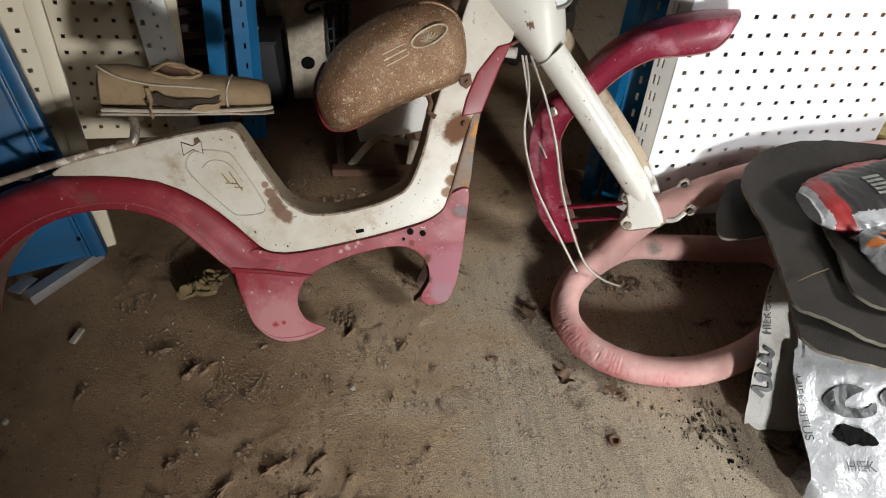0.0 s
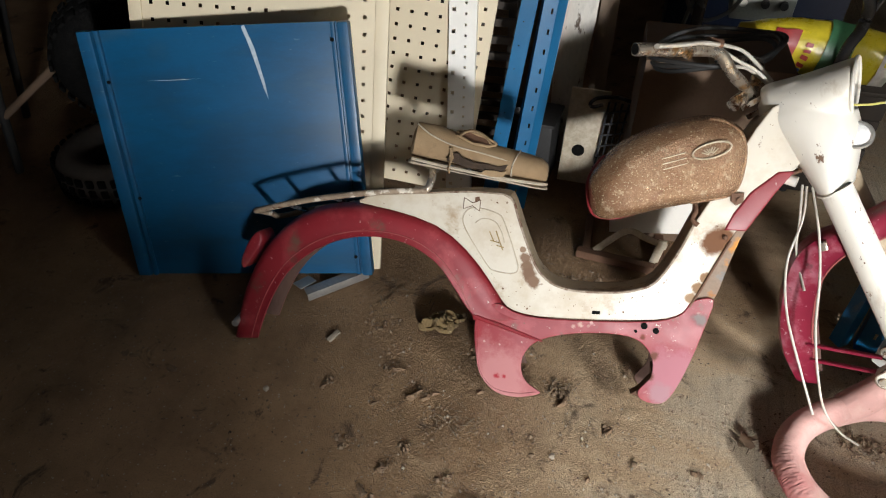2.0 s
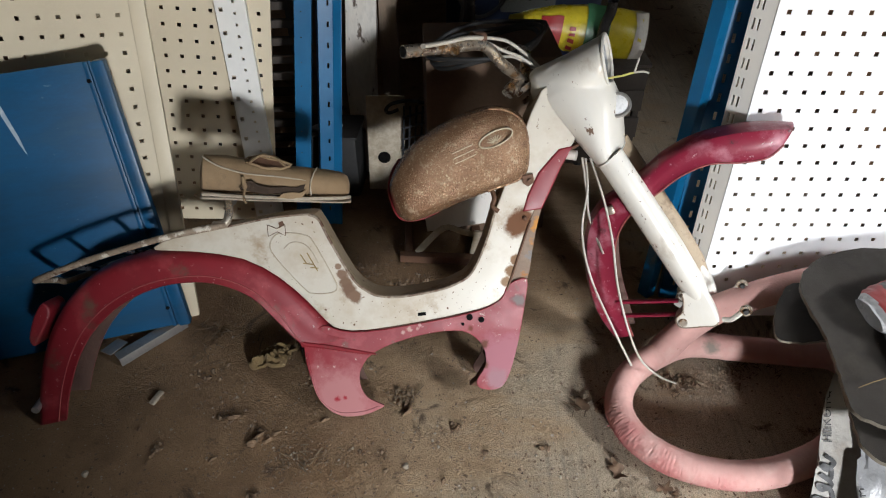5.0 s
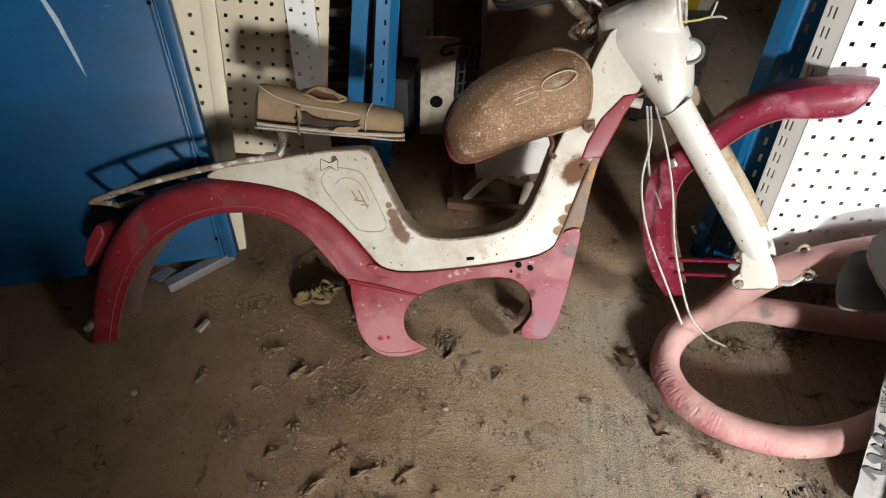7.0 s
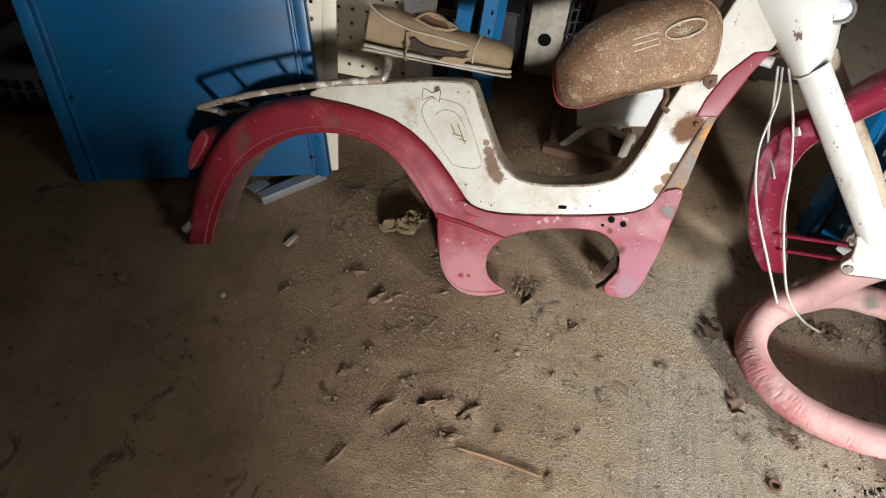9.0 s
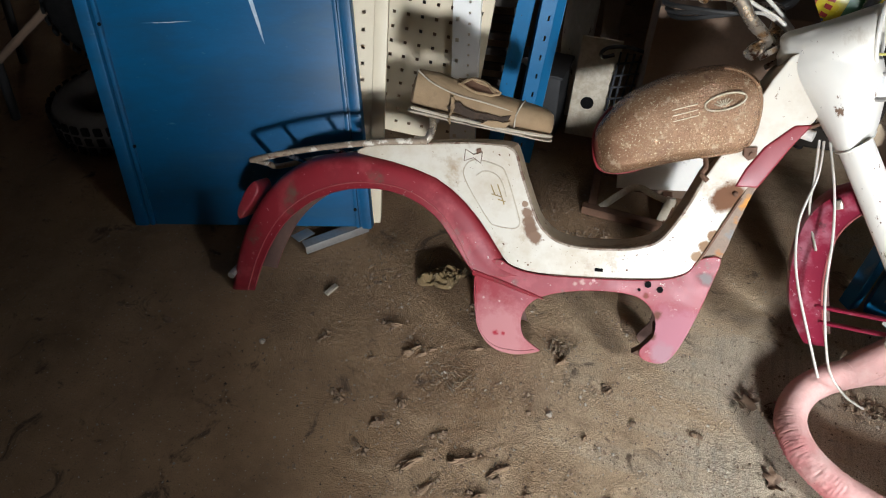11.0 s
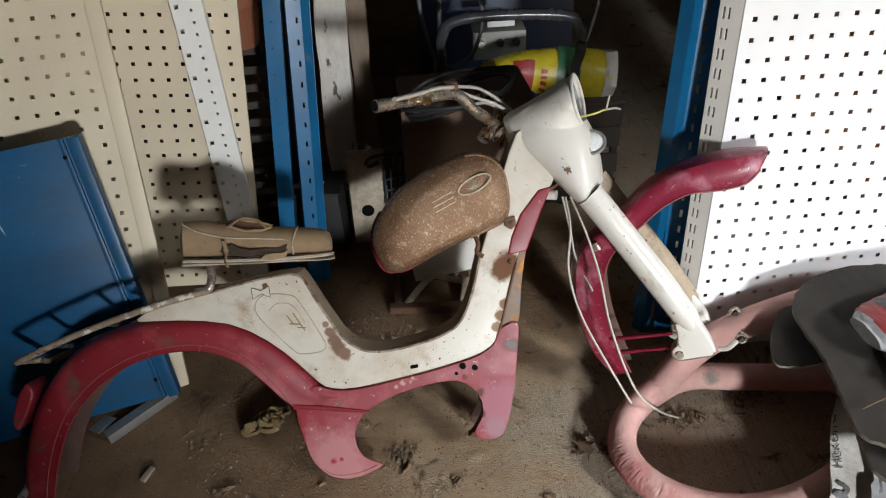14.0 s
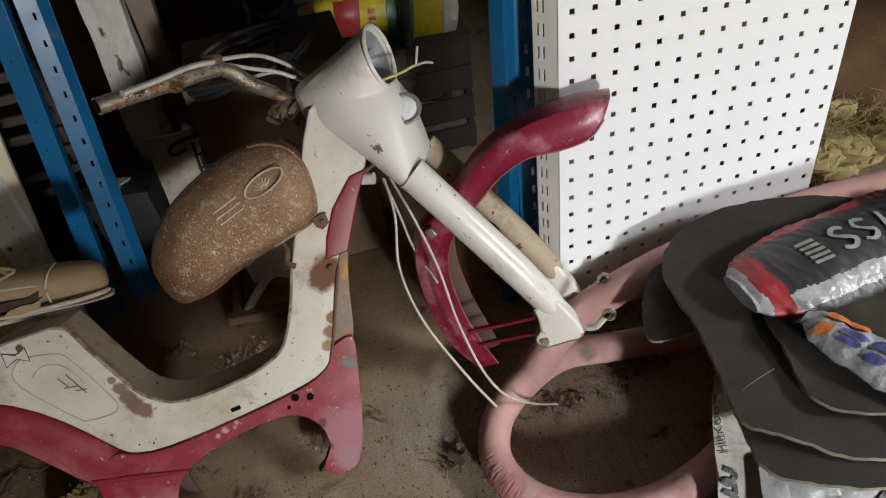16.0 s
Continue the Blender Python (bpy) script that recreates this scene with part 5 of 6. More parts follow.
part("web", box((0.165, 0.003, 0.024), Matrix.Translation((0, -0.0135, 0.0045)), 0.001), M_steel, BR)
part("tab", box((0.05, 0.03, 0.003), pose(-0.072, 0.032, 0.014, 0, 10, 20), 0.001), M_steel, BR)

# ---------------------------------------------------------------- pink foam-covered frame on the floor
PINK = thing("foam_tube_frame", Matrix.Translation((0, 0, 0)), "pink foam-covered tube frame lying on the floor, cracked and dusty", "tube frame")
loop = [(0.70, 1.035, 0.045), (0.57, 1.045, 0.05), (0.46, 1.05, 0.055), (0.375, 1.015, 0.05), (0.312, 0.965, 0.04), (0.285, 0.90, 0.034), (0.300, 0.835, 0.034), (0.352, 0.782, 0.034), (0.43, 0.752, 0.034), (0.52, 0.748, 0.034), (0.62, 0.775, 0.036), (0.70, 0.82, 0.04), (0.78, 0.90, 0.045), (0.80, 0.97, 0.05), (0.77, 1.02, 0.05)]
ring_pts = spline(loop, 44, True)
mid = sum(ring_pts, Vector()) / len(ring_pts)
foam = tube(ring_pts, 0.0285, 30, True, wobble=0.03)
for k, v in enumerate(foam.verts):
    q = ring_pts[k // 30]
    d = v.co - q
    out = Vector((q.x - mid.x, q.y - mid.y, 0)).normalized()
    worn = max(0.0, min(1.0, 1.6 * (d.normalized().dot(out) + 0.15))) * max(0.0, min(1.0, (0.60 - q.x) * 6)) * max(0.0, min(1.0, (1.0 - q.y) * 8))
    crack = noise.noise(Vector((k // 30 * 0.55, k % 30 * 0.55, 1))) + 0.8 * noise.noise(Vector((k // 30 * 1.3, k % 30 * 1.1, 5)))
    v.co += d.normalized() * worn * 0.0020 * (crack - 0.9 * max(0.0, crack - 0.1))
part("loop", foam, M_pink, PINK, "thick pink foam loop with a cracked outer side")
flakes = bmesh.new()
rf = random.Random(21)
low = [q for q in ring_pts if q.x < 0.56 and q.y < 0.93]
for k in range(300):
    q = rf.choice(low)
    out = Vector((q.x - mid.x, q.y - mid.y, 0)).normalized()
    a = rf.uniform(-0.7, 0.35)
    d = out * math.cos(a) + Vector((0, 0, math.sin(a)))
    c = q + d * 0.0265 + Vector((rf.uniform(-1, 1), rf.uniform(-1, 1), 0)) * 0.006
    s = 0.0010 + 0.0026 * rf.random() ** 3
    v = [flakes.verts.new(c + Vector((rf.uniform(-1, 1), rf.uniform(-1, 1), rf.uniform(-1, 1))) * s) for _ in range(3)] + [flakes.verts.new(c + d * s * 1.3)]
    for t in ((0, 1, 2), (0, 1, 3), (1, 2, 3), (0, 2, 3)):
        flakes.faces.new([v[i] for i in t])
tagged(part("worn_skin", flakes, M_flake, PINK, "ragged red flakes of torn foam", smooth=False), kind="stuff")
part("raised_tube", tube(spline([(0.395, 1.028, 0.052), (0.46, 1.056, 0.120), (0.54, 1.075, 0.163), (0.69, 1.095, 0.205), (0.86, 1.11, 0.225), (1.0, 1.12, 0.235), (1.18, 1.13, 0.225), (1.45, 1.15, 0.2)], 6), 0.031, 14, wobble=0.02), M_pink, PINK, "pink tube rising behind the loop")

# ---------------------------------------------------------------- sacks and foam mats
FAT = [(0.00, 0.060), (0.025, 0.020), (0.10, 0.004), (0.18, 0.006), (0.25, 0.030), (0.275, 0.065), (0.25, 0.105), (0.19, 0.130), (0.11, 0.135), (0.04, 0.105)]


def sack(name, length, section, m, label, seed, group="", wide=1.0, lumps=0.010, taper=0.22, tall=1.0, ridge=0.0, skin=M_sack, n=60, steps=6, tint=None):
    """A filled plastic sack: a section in y and z swept along x and drawn in at both ends."""
    th = thing(name, m, label, "sack", group)
    sec = spline([(0, q[0] * wide, q[1] * tall) for q in section], steps, True)
    c = sum(sec, Vector()) / len(sec)
    rings = []
    for i in range(n + 1):
        t = i / n
        x = length * t
        k = max(0.12, (1 - abs(2 * t - 1) ** 5)) ** taper
        ring = []
        for v in sec:
            d = (v - c) * k
            q = Vector((x, 0, 0)) + c + d
            w = lumps * noise.noise(Vector((q.x * 9, q.y * 9, q.z * 9 + seed * 7))) + 0.75 * lumps * noise.noise(Vector((q.x * 38, q.y * 22, q.z * 30 + seed)))
            w += 0.45 * lumps * noise.noise(Vector((q.x * 110, (q.y + q.z) * 30, seed)))
            w += 0.8 * lumps * (0.35 - abs(noise.noise(Vector((q.x * 42 + q.y * 16, q.y * 20 - q.z * 12, seed * 3))))) * 1.6
            q += d.normalized() * w
            q.z = max(q.z, 0.001)
            if ridge:
                q.x += (1.4 * max(0.0, q.y - ridge * q.z - 0.004) + 0.20 * q.z) * (1 - t)
            ring.append(q)
        rings.append(ring)
    bm = loft(rings)
    if tint:
        for f in bm.faces:
            f.material_index = tint(f.calc_center_median())
    ob = part("bag", bm, skin, th, "creased printed plastic bag" if tint else "creased white plastic bag")
    return th, BVHTree.FromPolygons([v.co for v in ob.data.vertices], [tuple(q.vertices) for q in ob.data.polygons])


def print_on(name, tree, bm, m, mat, parent, label="", lift=0.0038):
    """Lay flat printing, drawn in x and y, onto a curved skin along its own -z."""
    bmesh.ops.triangulate(bm, faces=bm.faces)
    for _ in range(2):
        long = [e for e in bm.edges if e.calc_length() > 0.008]
        if long:
            bmesh.ops.subdivide_edges(bm, edges=long, cuts=2, use_grid_fill=False)
            bmesh.ops.triangulate(bm, faces=bm.faces)
    n = (m.to_3x3() @ Vector((0, 0, 1))).normalized()
    for v in bm.verts:
        p = m @ v.co
        hit = tree.ray_cast(p + n * 0.15, -n)
        v.co = (hit[0] if hit[0] else tree.find_nearest(p)[0]) + n * lift
    return part(name, bm, mat, parent, label, smooth=False)


def letters(body, size):
    cu = bpy.data.curves.new("letters", "FONT")
    cu.body, cu.size, cu.align_x, cu.align_y = body, size, "LEFT", "CENTER"
    ob = new("letters", cu)
    bpy.context.view_layer.update()
    me = bpy.data.meshes.new_from_object(ob.evaluated_get(bpy.context.evaluated_depsgraph_get()))
    bm = bmesh.new()
    bm.from_mesh(me)
    bpy.data.objects.remove(ob)
    bpy.data.meshes.remove(me)
    return bm


def shape(points, steps=4, closed=True):
    bm = bmesh.new()
    bm.faces.new([bm.verts.new((q.x, q.y, 0)) for q in spline([(a[0], a[1], 0) for a in points], steps, closed)])
    return bm


def stroke(points, width, steps=6):
    """A flat brush stroke."""
    p = spline([(a[0], a[1], 0) for a in points], steps)
    bm = bmesh.new()
    rows = []
    for k, q in enumerate(p):
        d = (p[min(k + 1, len(p) - 1)] - p[max(k - 1, 0)]).normalized()
        o = Vector((-d.y, d.x, 0)) * width / 2
        rows.append((bm.verts.new(q + o), bm.verts.new(q - o)))
    for a, b in zip(rows, rows[1:]):
        bm.faces.new((a[0], b[0], b[1], a[1]))
    return bm


def on_slope(x, y, z, turn=90.0, tilt=47.0):
    """The pose of a print on a sack's sloping front, with its baseline turned by so many degrees."""
    return pose(x, y, z, tilt, 0, 0) @ pose(0, 0, 0, 0, 0, turn)


FRONT_A = [(0.00, 0.003), (-0.004, 0.020), (0.030, 0.060), (0.075, 0.115), (0.140, 0.178), (0.192, 0.232), (0.225, 0.238), (0.280, 0.226), (0.325, 0.170), (0.345, 0.080), (0.335, 0.010), (0.17, 0.002)]
FRONT_B = [(-0.03, 0.004), (-0.050, 0.034), (-0.010, 0.066), (0.085, 0.094), (0.170, 0.138), (0.240, 0.192), (0.300, 0.208), (0.350, 0.170), (0.365, 0.080), (0.350, 0.012), (0.17, 0.002)]
SA, TA = sack("grit_sack", 0.56, FRONT_A, pose(0.565, 0.637, 0, 0, 0, 0), "full white plastic sack of winter grit under the foam mats", 1, "grit sacks", 1.0, 0.007, 0.05, ridge=0.80, skin=M_sackold)
print_on("lettering", TA, letters("HIEKOITUS", 0.020), on_slope(0.040, 0.105, 0.15, 90, 54), M_ink, SA)
squig = [(0, 0), (0.015, 0.016), (0.012, -0.008), (0.03, -0.006), (0.036, 0.010), (0.028, 0.006), (0.038, -0.008), (0.052, 0.008), (0.046, -0.006), (0.062, -0.006), (0.068, 0.009), (0.06, 0.0), (0.072, -0.010), (0.082, 0.002)]
print_on("logo_stroke", TA, stroke([(1.15 * a, 1.15 * b) for a, b in squig], 0.0075), on_slope(0.036, 0.032, 0.06, 90, 54), M_ink, SA, "black scribble-like logo")
SB, TB = sack("grit_sack", 0.62, FRONT_B, pose(0.607, 0.517, 0, 0, 0, 0), "full white plastic sack of winter grit with a torn black hole", 2, "grit sacks", 1.0, 0.013, 0.06, ridge=1.25)
print_on("lettering", TB, letters("HIEKOITUS", 0.022), on_slope(0.024, 0.150, 0.135, -90, 30), M_ink, SB)
print_on("logo_blot", TB, shape([(0.055, 0.0), (0.075, 0.020), (0.105, 0.024), (0.130, 0.012), (0.108, 0.004), (0.092, -0.012), (0.120, -0.02), (0.145, -0.012), (0.138, -0.032), (0.100, -0.034), (0.066, -0.02)]), on_slope(0.012, 0.110, 0.115, 0, 30), M_ink, SB, "black curved logo shape")
print_on("logo_blot", TB, shape([(0.155, 0.0), (0.190, 0.018), (0.215, 0.0), (0.190, -0.024), (0.165, -0.02)]), on_slope(0.012, 0.110, 0.115, 0, 30), M_ink, SB, "black curved logo shape")
rr = random.Random(3)
print_on("torn_hole", TB, shape([(0.100 + (0.022 + 0.022 * rr.random()) * math.cos(a), 0.013 * (0.7 + 1.1 * rr.random()) * math.sin(a) - 0.25 * 0.03 * math.cos(a)) for a in [2 * math.pi * k / 26 for k in range(26)]], 1), on_slope(0.006, 0.050, 0.09, 0, 30), M_hole, SB, "ragged hole with black contents")
print_on("lettering", TB, letters("HIEK", 0.023), on_slope(0.072, 0.010, 0.07, -4, 40), M_ink, SB)


def sack_print(p):
    """The printed colour at a place on the bag: 0 white, 1 red, 2 black."""
    v = ((p.y - 0.006) * 0.914 + (p.z - 0.085) * 0.407) / 0.8 + 0.006 * noise.noise(p * 30)
    u = p.x + 0.006 * noise.noise(p * 40 + Vector((5, 0, 0)))
    if u < 0.016 or v > 0.185:
        return 0
    if u < 0.052 or 0.140 < v:
        return 1 if v < 0.180 else 0
    if 0.018 < v:
        return 2
    return 0 if v > -0.020 else 2


SC, TC = sack("printed_sack", 0.50, FAT, pose(0.712, 0.832, 0.268, 0, -1, 9), "half-empty white, red and black printed plastic sack on the foam mats", 3, "", 0.60, 0.0045, 0.35, tall=0.40, skin=[M_sack, M_redink, M_sackdark], n=170, steps=14, tint=sack_print)
top = lambda x, y, turn=0.0: pose(x, 0.006 + y * 0.65, 0.085, 24, 0, 0) @ Matrix.Diagonal((1, 0.80, 1, 1)) @ pose(0, 0, 0, 0, 0, turn)
ess = [(0.022, 0.046), (0.010, 0.052), (0.0, 0.040), (0.010, 0.028), (0.020, 0.016), (0.010, 0.002), (-0.004, 0.008)]
for k in range(2):
    print_on("print_stroke", TC, stroke([(0.180 + 0.040 * k + 1.1 * a, 0.052 + 1.05 * b) for a, b in ess], 0.0085), top(0, 0), M_sack, SC, "white curved print", 0.0042)
for x0, x1 in ((0.262, 0.276), (0.292, 0.306)):
    print_on("print_stroke", TC, stroke([(x0, 0.054), (x1, 0.106)], 0.010), top(0, 0), M_sack, SC, "white slanted print", 0.0042)
print_on("print_stroke", TC, stroke([(0.268, 0.078), (0.300, 0.081)], 0.008), top(0, 0), M_sack, SC, "white slanted print", 0.0042)
for k in range(5):
    print_on("grey_bar", TC, shape([(0.115, 0.05 + 0.012 * k), (0.150, 0.05 + 0.012 * k), (0.150, 0.057 + 0.012 * k), (0.115, 0.057 + 0.012 * k)], 1), top(0, 0), M_device, SC, "", 0.0042)
print_on("lettering", TC, letters("HIEK", 0.036), top(0.36, 0.21, 180), M_ink, SC)
# crumpled thin bag in front of it
CB, TCB = sack("carrier_bag", 0.28, FAT, pose(0.722, 0.826, 0.286, 0, 3, -62), "crumpled thin white carrier bag with blue and orange print", 6, "", 0.26, 0.005, 0.5, tall=0.26)
flat = lambda x, y: pose(x, y, 0.08, 30, 0, 0)
for x, y, w, h, mt in ((0.020, 0.000, 0.020, 0.022, M_orangeink), (0.022, 0.034, 0.026, 0.016, M_orangeink), (0.050, 0.006, 0.030, 0.012, M_blueink), (0.050, 0.022, 0.034, 0.010, M_blueink), (0.048, 0.040, 0.030, 0.014, M_orangeink), (0.090, 0.000, 0.024, 0.016, M_blueink), (0.090, 0.024, 0.030, 0.020, M_blueink), (0.126, 0.004, 0.020, 0.014, M_blueink), (0.126, 0.026, 0.022, 0.018, M_blueink), (0.156, 0.010, 0.018, 0.028, M_blueink), (0.185, 0.006, 0.020, 0.024, M_blueink), (0.215, 0.012, 0.020, 0.022, M_blueink)):
    print_on("print_blot", TCB, shape([(x, y), (x + w * 0.9, y + 0.2 * h), (x + w, y + h), (x + 0.2 * w, y + 0.9 * h)], 2), pose(0, 0, 0.08, 10, 0, 0), mt, CB)


def mat_z(base, amp, seed, drop):
    def z(x, y):
        return base + amp * noise.noise(Vector((x * 5, y * 5, seed))) + 0.005 * noise.noise(Vector((x * 14, y * 14, seed + 4))) - drop(x, y)
    return z


def foam_mat(name, pts, zfun, thick, label):
    edge = []
    for k, q in enumerate(spline([(p[0], p[1], 0) for p in pts], 7, True)):
        edge.append((q.x + 0.004 * noise.noise(q * 60), q.y + 0.004 * noise.noise(q * 60 + Vector((9, 0, 0)))))
    ob = finish(name, cover(edge, zfun, thick, bmesh.new(), 9), [M_foam, M_foamedge], angle=50)
    return tagged(ob, label, "foam mat", "foam mats")


foam_mat("foam_mat", [(0.640, 0.85), (0.618, 0.77), (0.608, 0.705), (0.614, 0.668), (0.658, 0.638), (0.735, 0.608), (0.95, 0.57), (1.15, 0.56), (1.28, 0.72), (1.22, 0.92), (0.9, 0.97), (0.70, 0.95)], mat_z(0.234, 0.006, 1, lambda x, y: 0.05 * max(0, 0.70 - x)), 0.008, "thick grey-brown foam mat draped over the sacks")
foam_mat("foam_mat", [(0.652, 1.065), (0.715, 1.105), (0.800, 1.120), (0.902, 1.112), (0.985, 1.085), (1.08, 1.04), (1.22, 0.93), (1.28, 0.75), (1.05, 0.61), (0.88, 0.602), (0.762, 0.632), (0.705, 0.654), (0.660, 0.690), (0.618, 0.722), (0.603, 0.750), (0.618, 0.838), (0.622, 0.925), (0.622, 1.003)], mat_z(0.256, 0.008, 5, lambda x, y: -0.075 * max(0, y - 0.85)), 0.008, "thick grey-brown foam mat with torn edges on the sacks")
foam_mat("foam_mat", [(0.742, 0.950), (0.722, 0.872), (0.711, 0.810), (0.703, 0.745), (0.722, 0.706), (0.778, 0.682), (0.86, 0.668), (1.02, 0.66), (1.15, 0.78), (1.12, 0.93), (1.0, 1.0), (0.88, 1.03), (0.78, 1.0)], mat_z(0.276, 0.006, 8, lambda x, y: -0.06 * max(0, y - 0.9)), 0.007, "top foam mat with a pale curved edge")
foam_mat("foam_mat", [(0.653, 1.075), (0.612, 1.043), (0.582, 0.994), (0.565, 0.930), (0.596, 0.920), (0.64, 0.918), (0.72, 0.93), (0.75, 1.0), (0.70, 1.06)], mat_z(0.226, 0.006, 9, lambda x, y: 0.1 * max(0, 0.66 - x)), 0.006, "small torn piece of grey-brown foam mat")

straw = finish("dry_stalk", tube(spline([(0.622, 0.772, 0.270), (0.648, 0.780, 0.275), (0.677, 0.786, 0.281)], 4), 0.0008, 5), M_rag)
tagged(straw, "thin dry yellow stalk lying on the foam mats", "stalk")

# ---------------------------------------------------------------- behind the moped
BEAM = thing("wooden_post", Matrix(), "flaking white painted wooden post leaning behind the shelf parts", "post")
def plank(w, d, path, seed):
    rings = []
    for q in spline(path, 8):
        n1 = [0.004 * noise.noise(q * 14 + Vector((seed + k, 0, 0))) for k in range(8)]
        c = [(-w, -d), (-w * 0.3, -d * 1.05), (w * 0.4, -d), (w, -d * 0.9), (w, d), (w * 0.3, d), (-w * 0.4, d), (-w, d * 0.9)]
        rings.append([q + Vector((a + n1[k], b + n1[-k], 0)) for k, (a, b) in enumerate(c)])
    return loft(rings)


part("post", plank(0.042, 0.03, [(-0.318, 1.84, 0.0), (-0.325, 1.88, 0.25), (-0.315, 1.9, 0.45), (-0.30, 1.92, 0.67), (-0.25, 1.98, 1.3)], 1), M_wood, BEAM)
part("split_board", plank(0.026, 0.02, [(-0.235, 1.93, 0.0), (-0.245, 1.95, 0.3), (-0.235, 1.97, 0.7), (-0.20, 2.02, 1.3)], 5), M_oldwood, BEAM, "brown split board beside the post")
PL = thing("metal_plate", frame_of((-0.293, 1.70, 0.321), (1, 0.05, -0.03), (-0.03, -0.1, -1)), "grey metal plate with a round hole behind the moped", "plate")
part("plate", box((0.105, 0.006, 0.29), Matrix.Translation((0.052, 0, -0.145)), 0.002), M_stripdirt, PL)
part("hole", drum(0.018, 0.018, 0.004, pose(0.045, -0.003, -0.185, 90, 0, 0), sides=18), M_hole, PL)

BOX = thing("cardboard_box", pose(0.03, 1.62, 0.0, 0, 0, 4), "dusty brown cardboard box standing behind the fuel tank", "box")
part("carton", box((0.32, 0.22, 0.51), Matrix.Translation((0, 0, 0.26)), 0.006), M_card, BOX)
part("tape", box((0.05, 0.222, 0.001), Matrix.Translation((0, 0, 0.5155)), 0), M_oldwood, BOX, "brown tape along the top")
COIL = thing("cable_coil", Matrix(), "black rubber cable coil lying on the box", "cable")
for k in range(3):
    part("turn", tube([Vector((0.015 + (0.120 + 0.006 * k) * math.cos(a), 1.52 + (0.075 + 0.01 * k) * math.sin(a), 0.535 + 0.010 * k + 0.03 * math.cos(a) + 0.006 * math.sin(3 * a + k))) for a in [2 * math.pi * j / 40 for j in range(40)]], 0.0052, 8, True), M_dark, COIL)
STAND = thing("steel_stand", Matrix(), "rusty steel stand with a pale sheet under the fuel tank", "stand")
part("base_bar", box((0.20, 0.022, 0.024), pose(-0.096, 1.384, 0.013, 0, 0, -4), 0.003), M_rusty, STAND)
part("base_bar", box((0.024, 0.17, 0.024), pose(0.010, 1.470, 0.013, 0, 0, 5), 0.003), M_rusty, STAND)
part("base_bar", box((0.022, 0.15, 0.024), pose(-0.176, 1.470, 0.013, 0, 0, 3), 0.003), M_rusty, STAND)
part("leg", box((0.022, 0.006, 0.085), pose(0.004, 1.392, 0.060, 4, 6, 0), 0.002), M_stripdirt, STAND, "pale dirty steel leg")
part("sheet", box((0.20, 0.004, 0.13), pose(-0.035, 1.462, 0.135, -14, -8, 4), 0.001), M_strip, STAND, "pale dirty steel sheet")
part("brace", tube(spline([(-0.150, 1.396, 0.022), (-0.082, 1.420, 0.086), (-0.03, 1.412, 0.080), (0.022, 1.398, 0.076)], 4), 0.010, 8, flat=0.35, up=(0, 1, 0)), M_stripdirt, STAND, "dirty pale bent strut")

KART = thing("tube_handle", Matrix(), "black steel tube handle of a cart behind the moped", "handle")
part("handle_tube", tube(spline([(0.0, 1.86, 0.0), (-0.012, 1.85, 0.482), (-0.006, 1.84, 0.568), (0.025, 1.84, 0.604), (0.136, 1.84, 0.613), (0.316, 1.84, 0.601), (0.361, 1.84, 0.569), (0.368, 1.84, 0.502), (0.351, 1.84, 0.405), (0.345, 1.86, 0.0)], 7), 0.0145, 14), M_blackmetal, KART)
YB = thing("plastic_bag", pose(0.30, 1.93, 0.405, 0, 8, 0), "filled yellow plastic bag with red and green print behind the headlamp", "bag")
rings = []
for k in range(15):
    x = -0.20 + 0.40 * k / 14
    r = 0.02 + 0.064 * max(0.0, 1 - ((x - 0.085) / 0.27) ** 2) ** 0.8 if k < 14 else 0.02
    rings.append([Vector((x, r * 0.8 * math.cos(a) + 0.006 * noise.noise(Vector((x * 25, a * 2, 0))), r * math.sin(a) * 0.95 + 0.008 * noise.noise(Vector((x * 30, a * 2, 4))))) for a in [2 * math.pi * j / 22 for j in range(22)]])
part("bag", loft(rings), M_yellow, YB)


def band(x0, x1, a0, a1, mat, name):
    bm = bmesh.new()
    g = []
    for i in range(7):
        x = x0 + (x1 - x0) * i / 6
        r = 0.0265 + 0.064 * max(0.0, 1 - ((x - 0.085) / 0.27) ** 2) ** 0.8
        g.append([bm.verts.new((x, r * 0.8 * math.cos(a) + 0.006 * noise.noise(Vector((x * 25, a * 2, 0))), r * math.sin(a) * 0.95 + 0.008 * noise.noise(Vector((x * 30, a * 2, 4))))) for a in [a0 + (a1 - a0) * j / 8 for j in range(9)]])
    for p, q in zip(g, g[1:]):
        for j in range(8):
            bm.faces.new((p[j], p[j + 1], q[j + 1], q[j]))
    return part(name, bm, mat, YB)


band(-0.115, -0.055, math.pi * 0.75, math.pi * 1.25, M_redink, "red_print")
band(0.010, 0.075, math.pi * 0.5, math.pi * 1.7, M_greenink, "green_print")
band(0.150, 0.186, math.pi * 0.1, math.pi * 1.9, M_cable, "pale_tip")
for z in (0.85, 0.93, 1.01, 1.09):
    band(-0.035, -0.018, math.pi * z, math.pi * (z + 0.045), M_redink, "print_bar")
DEV = thing("electrical_box", Matrix(), "grey-green electrical box with knobs among the dark clutter", "box")
part("case", box((0.17, 0.10, 0.09), Matrix.Translation((0.177, 2.17, 0.43)), 0.008), M_device, DEV)
part("switch_plate", box((0.085, 0.01, 0.03), Matrix.Translation((0.182, 2.12, 0.505)), 0.003), M_panel, DEV, "white switch plate")
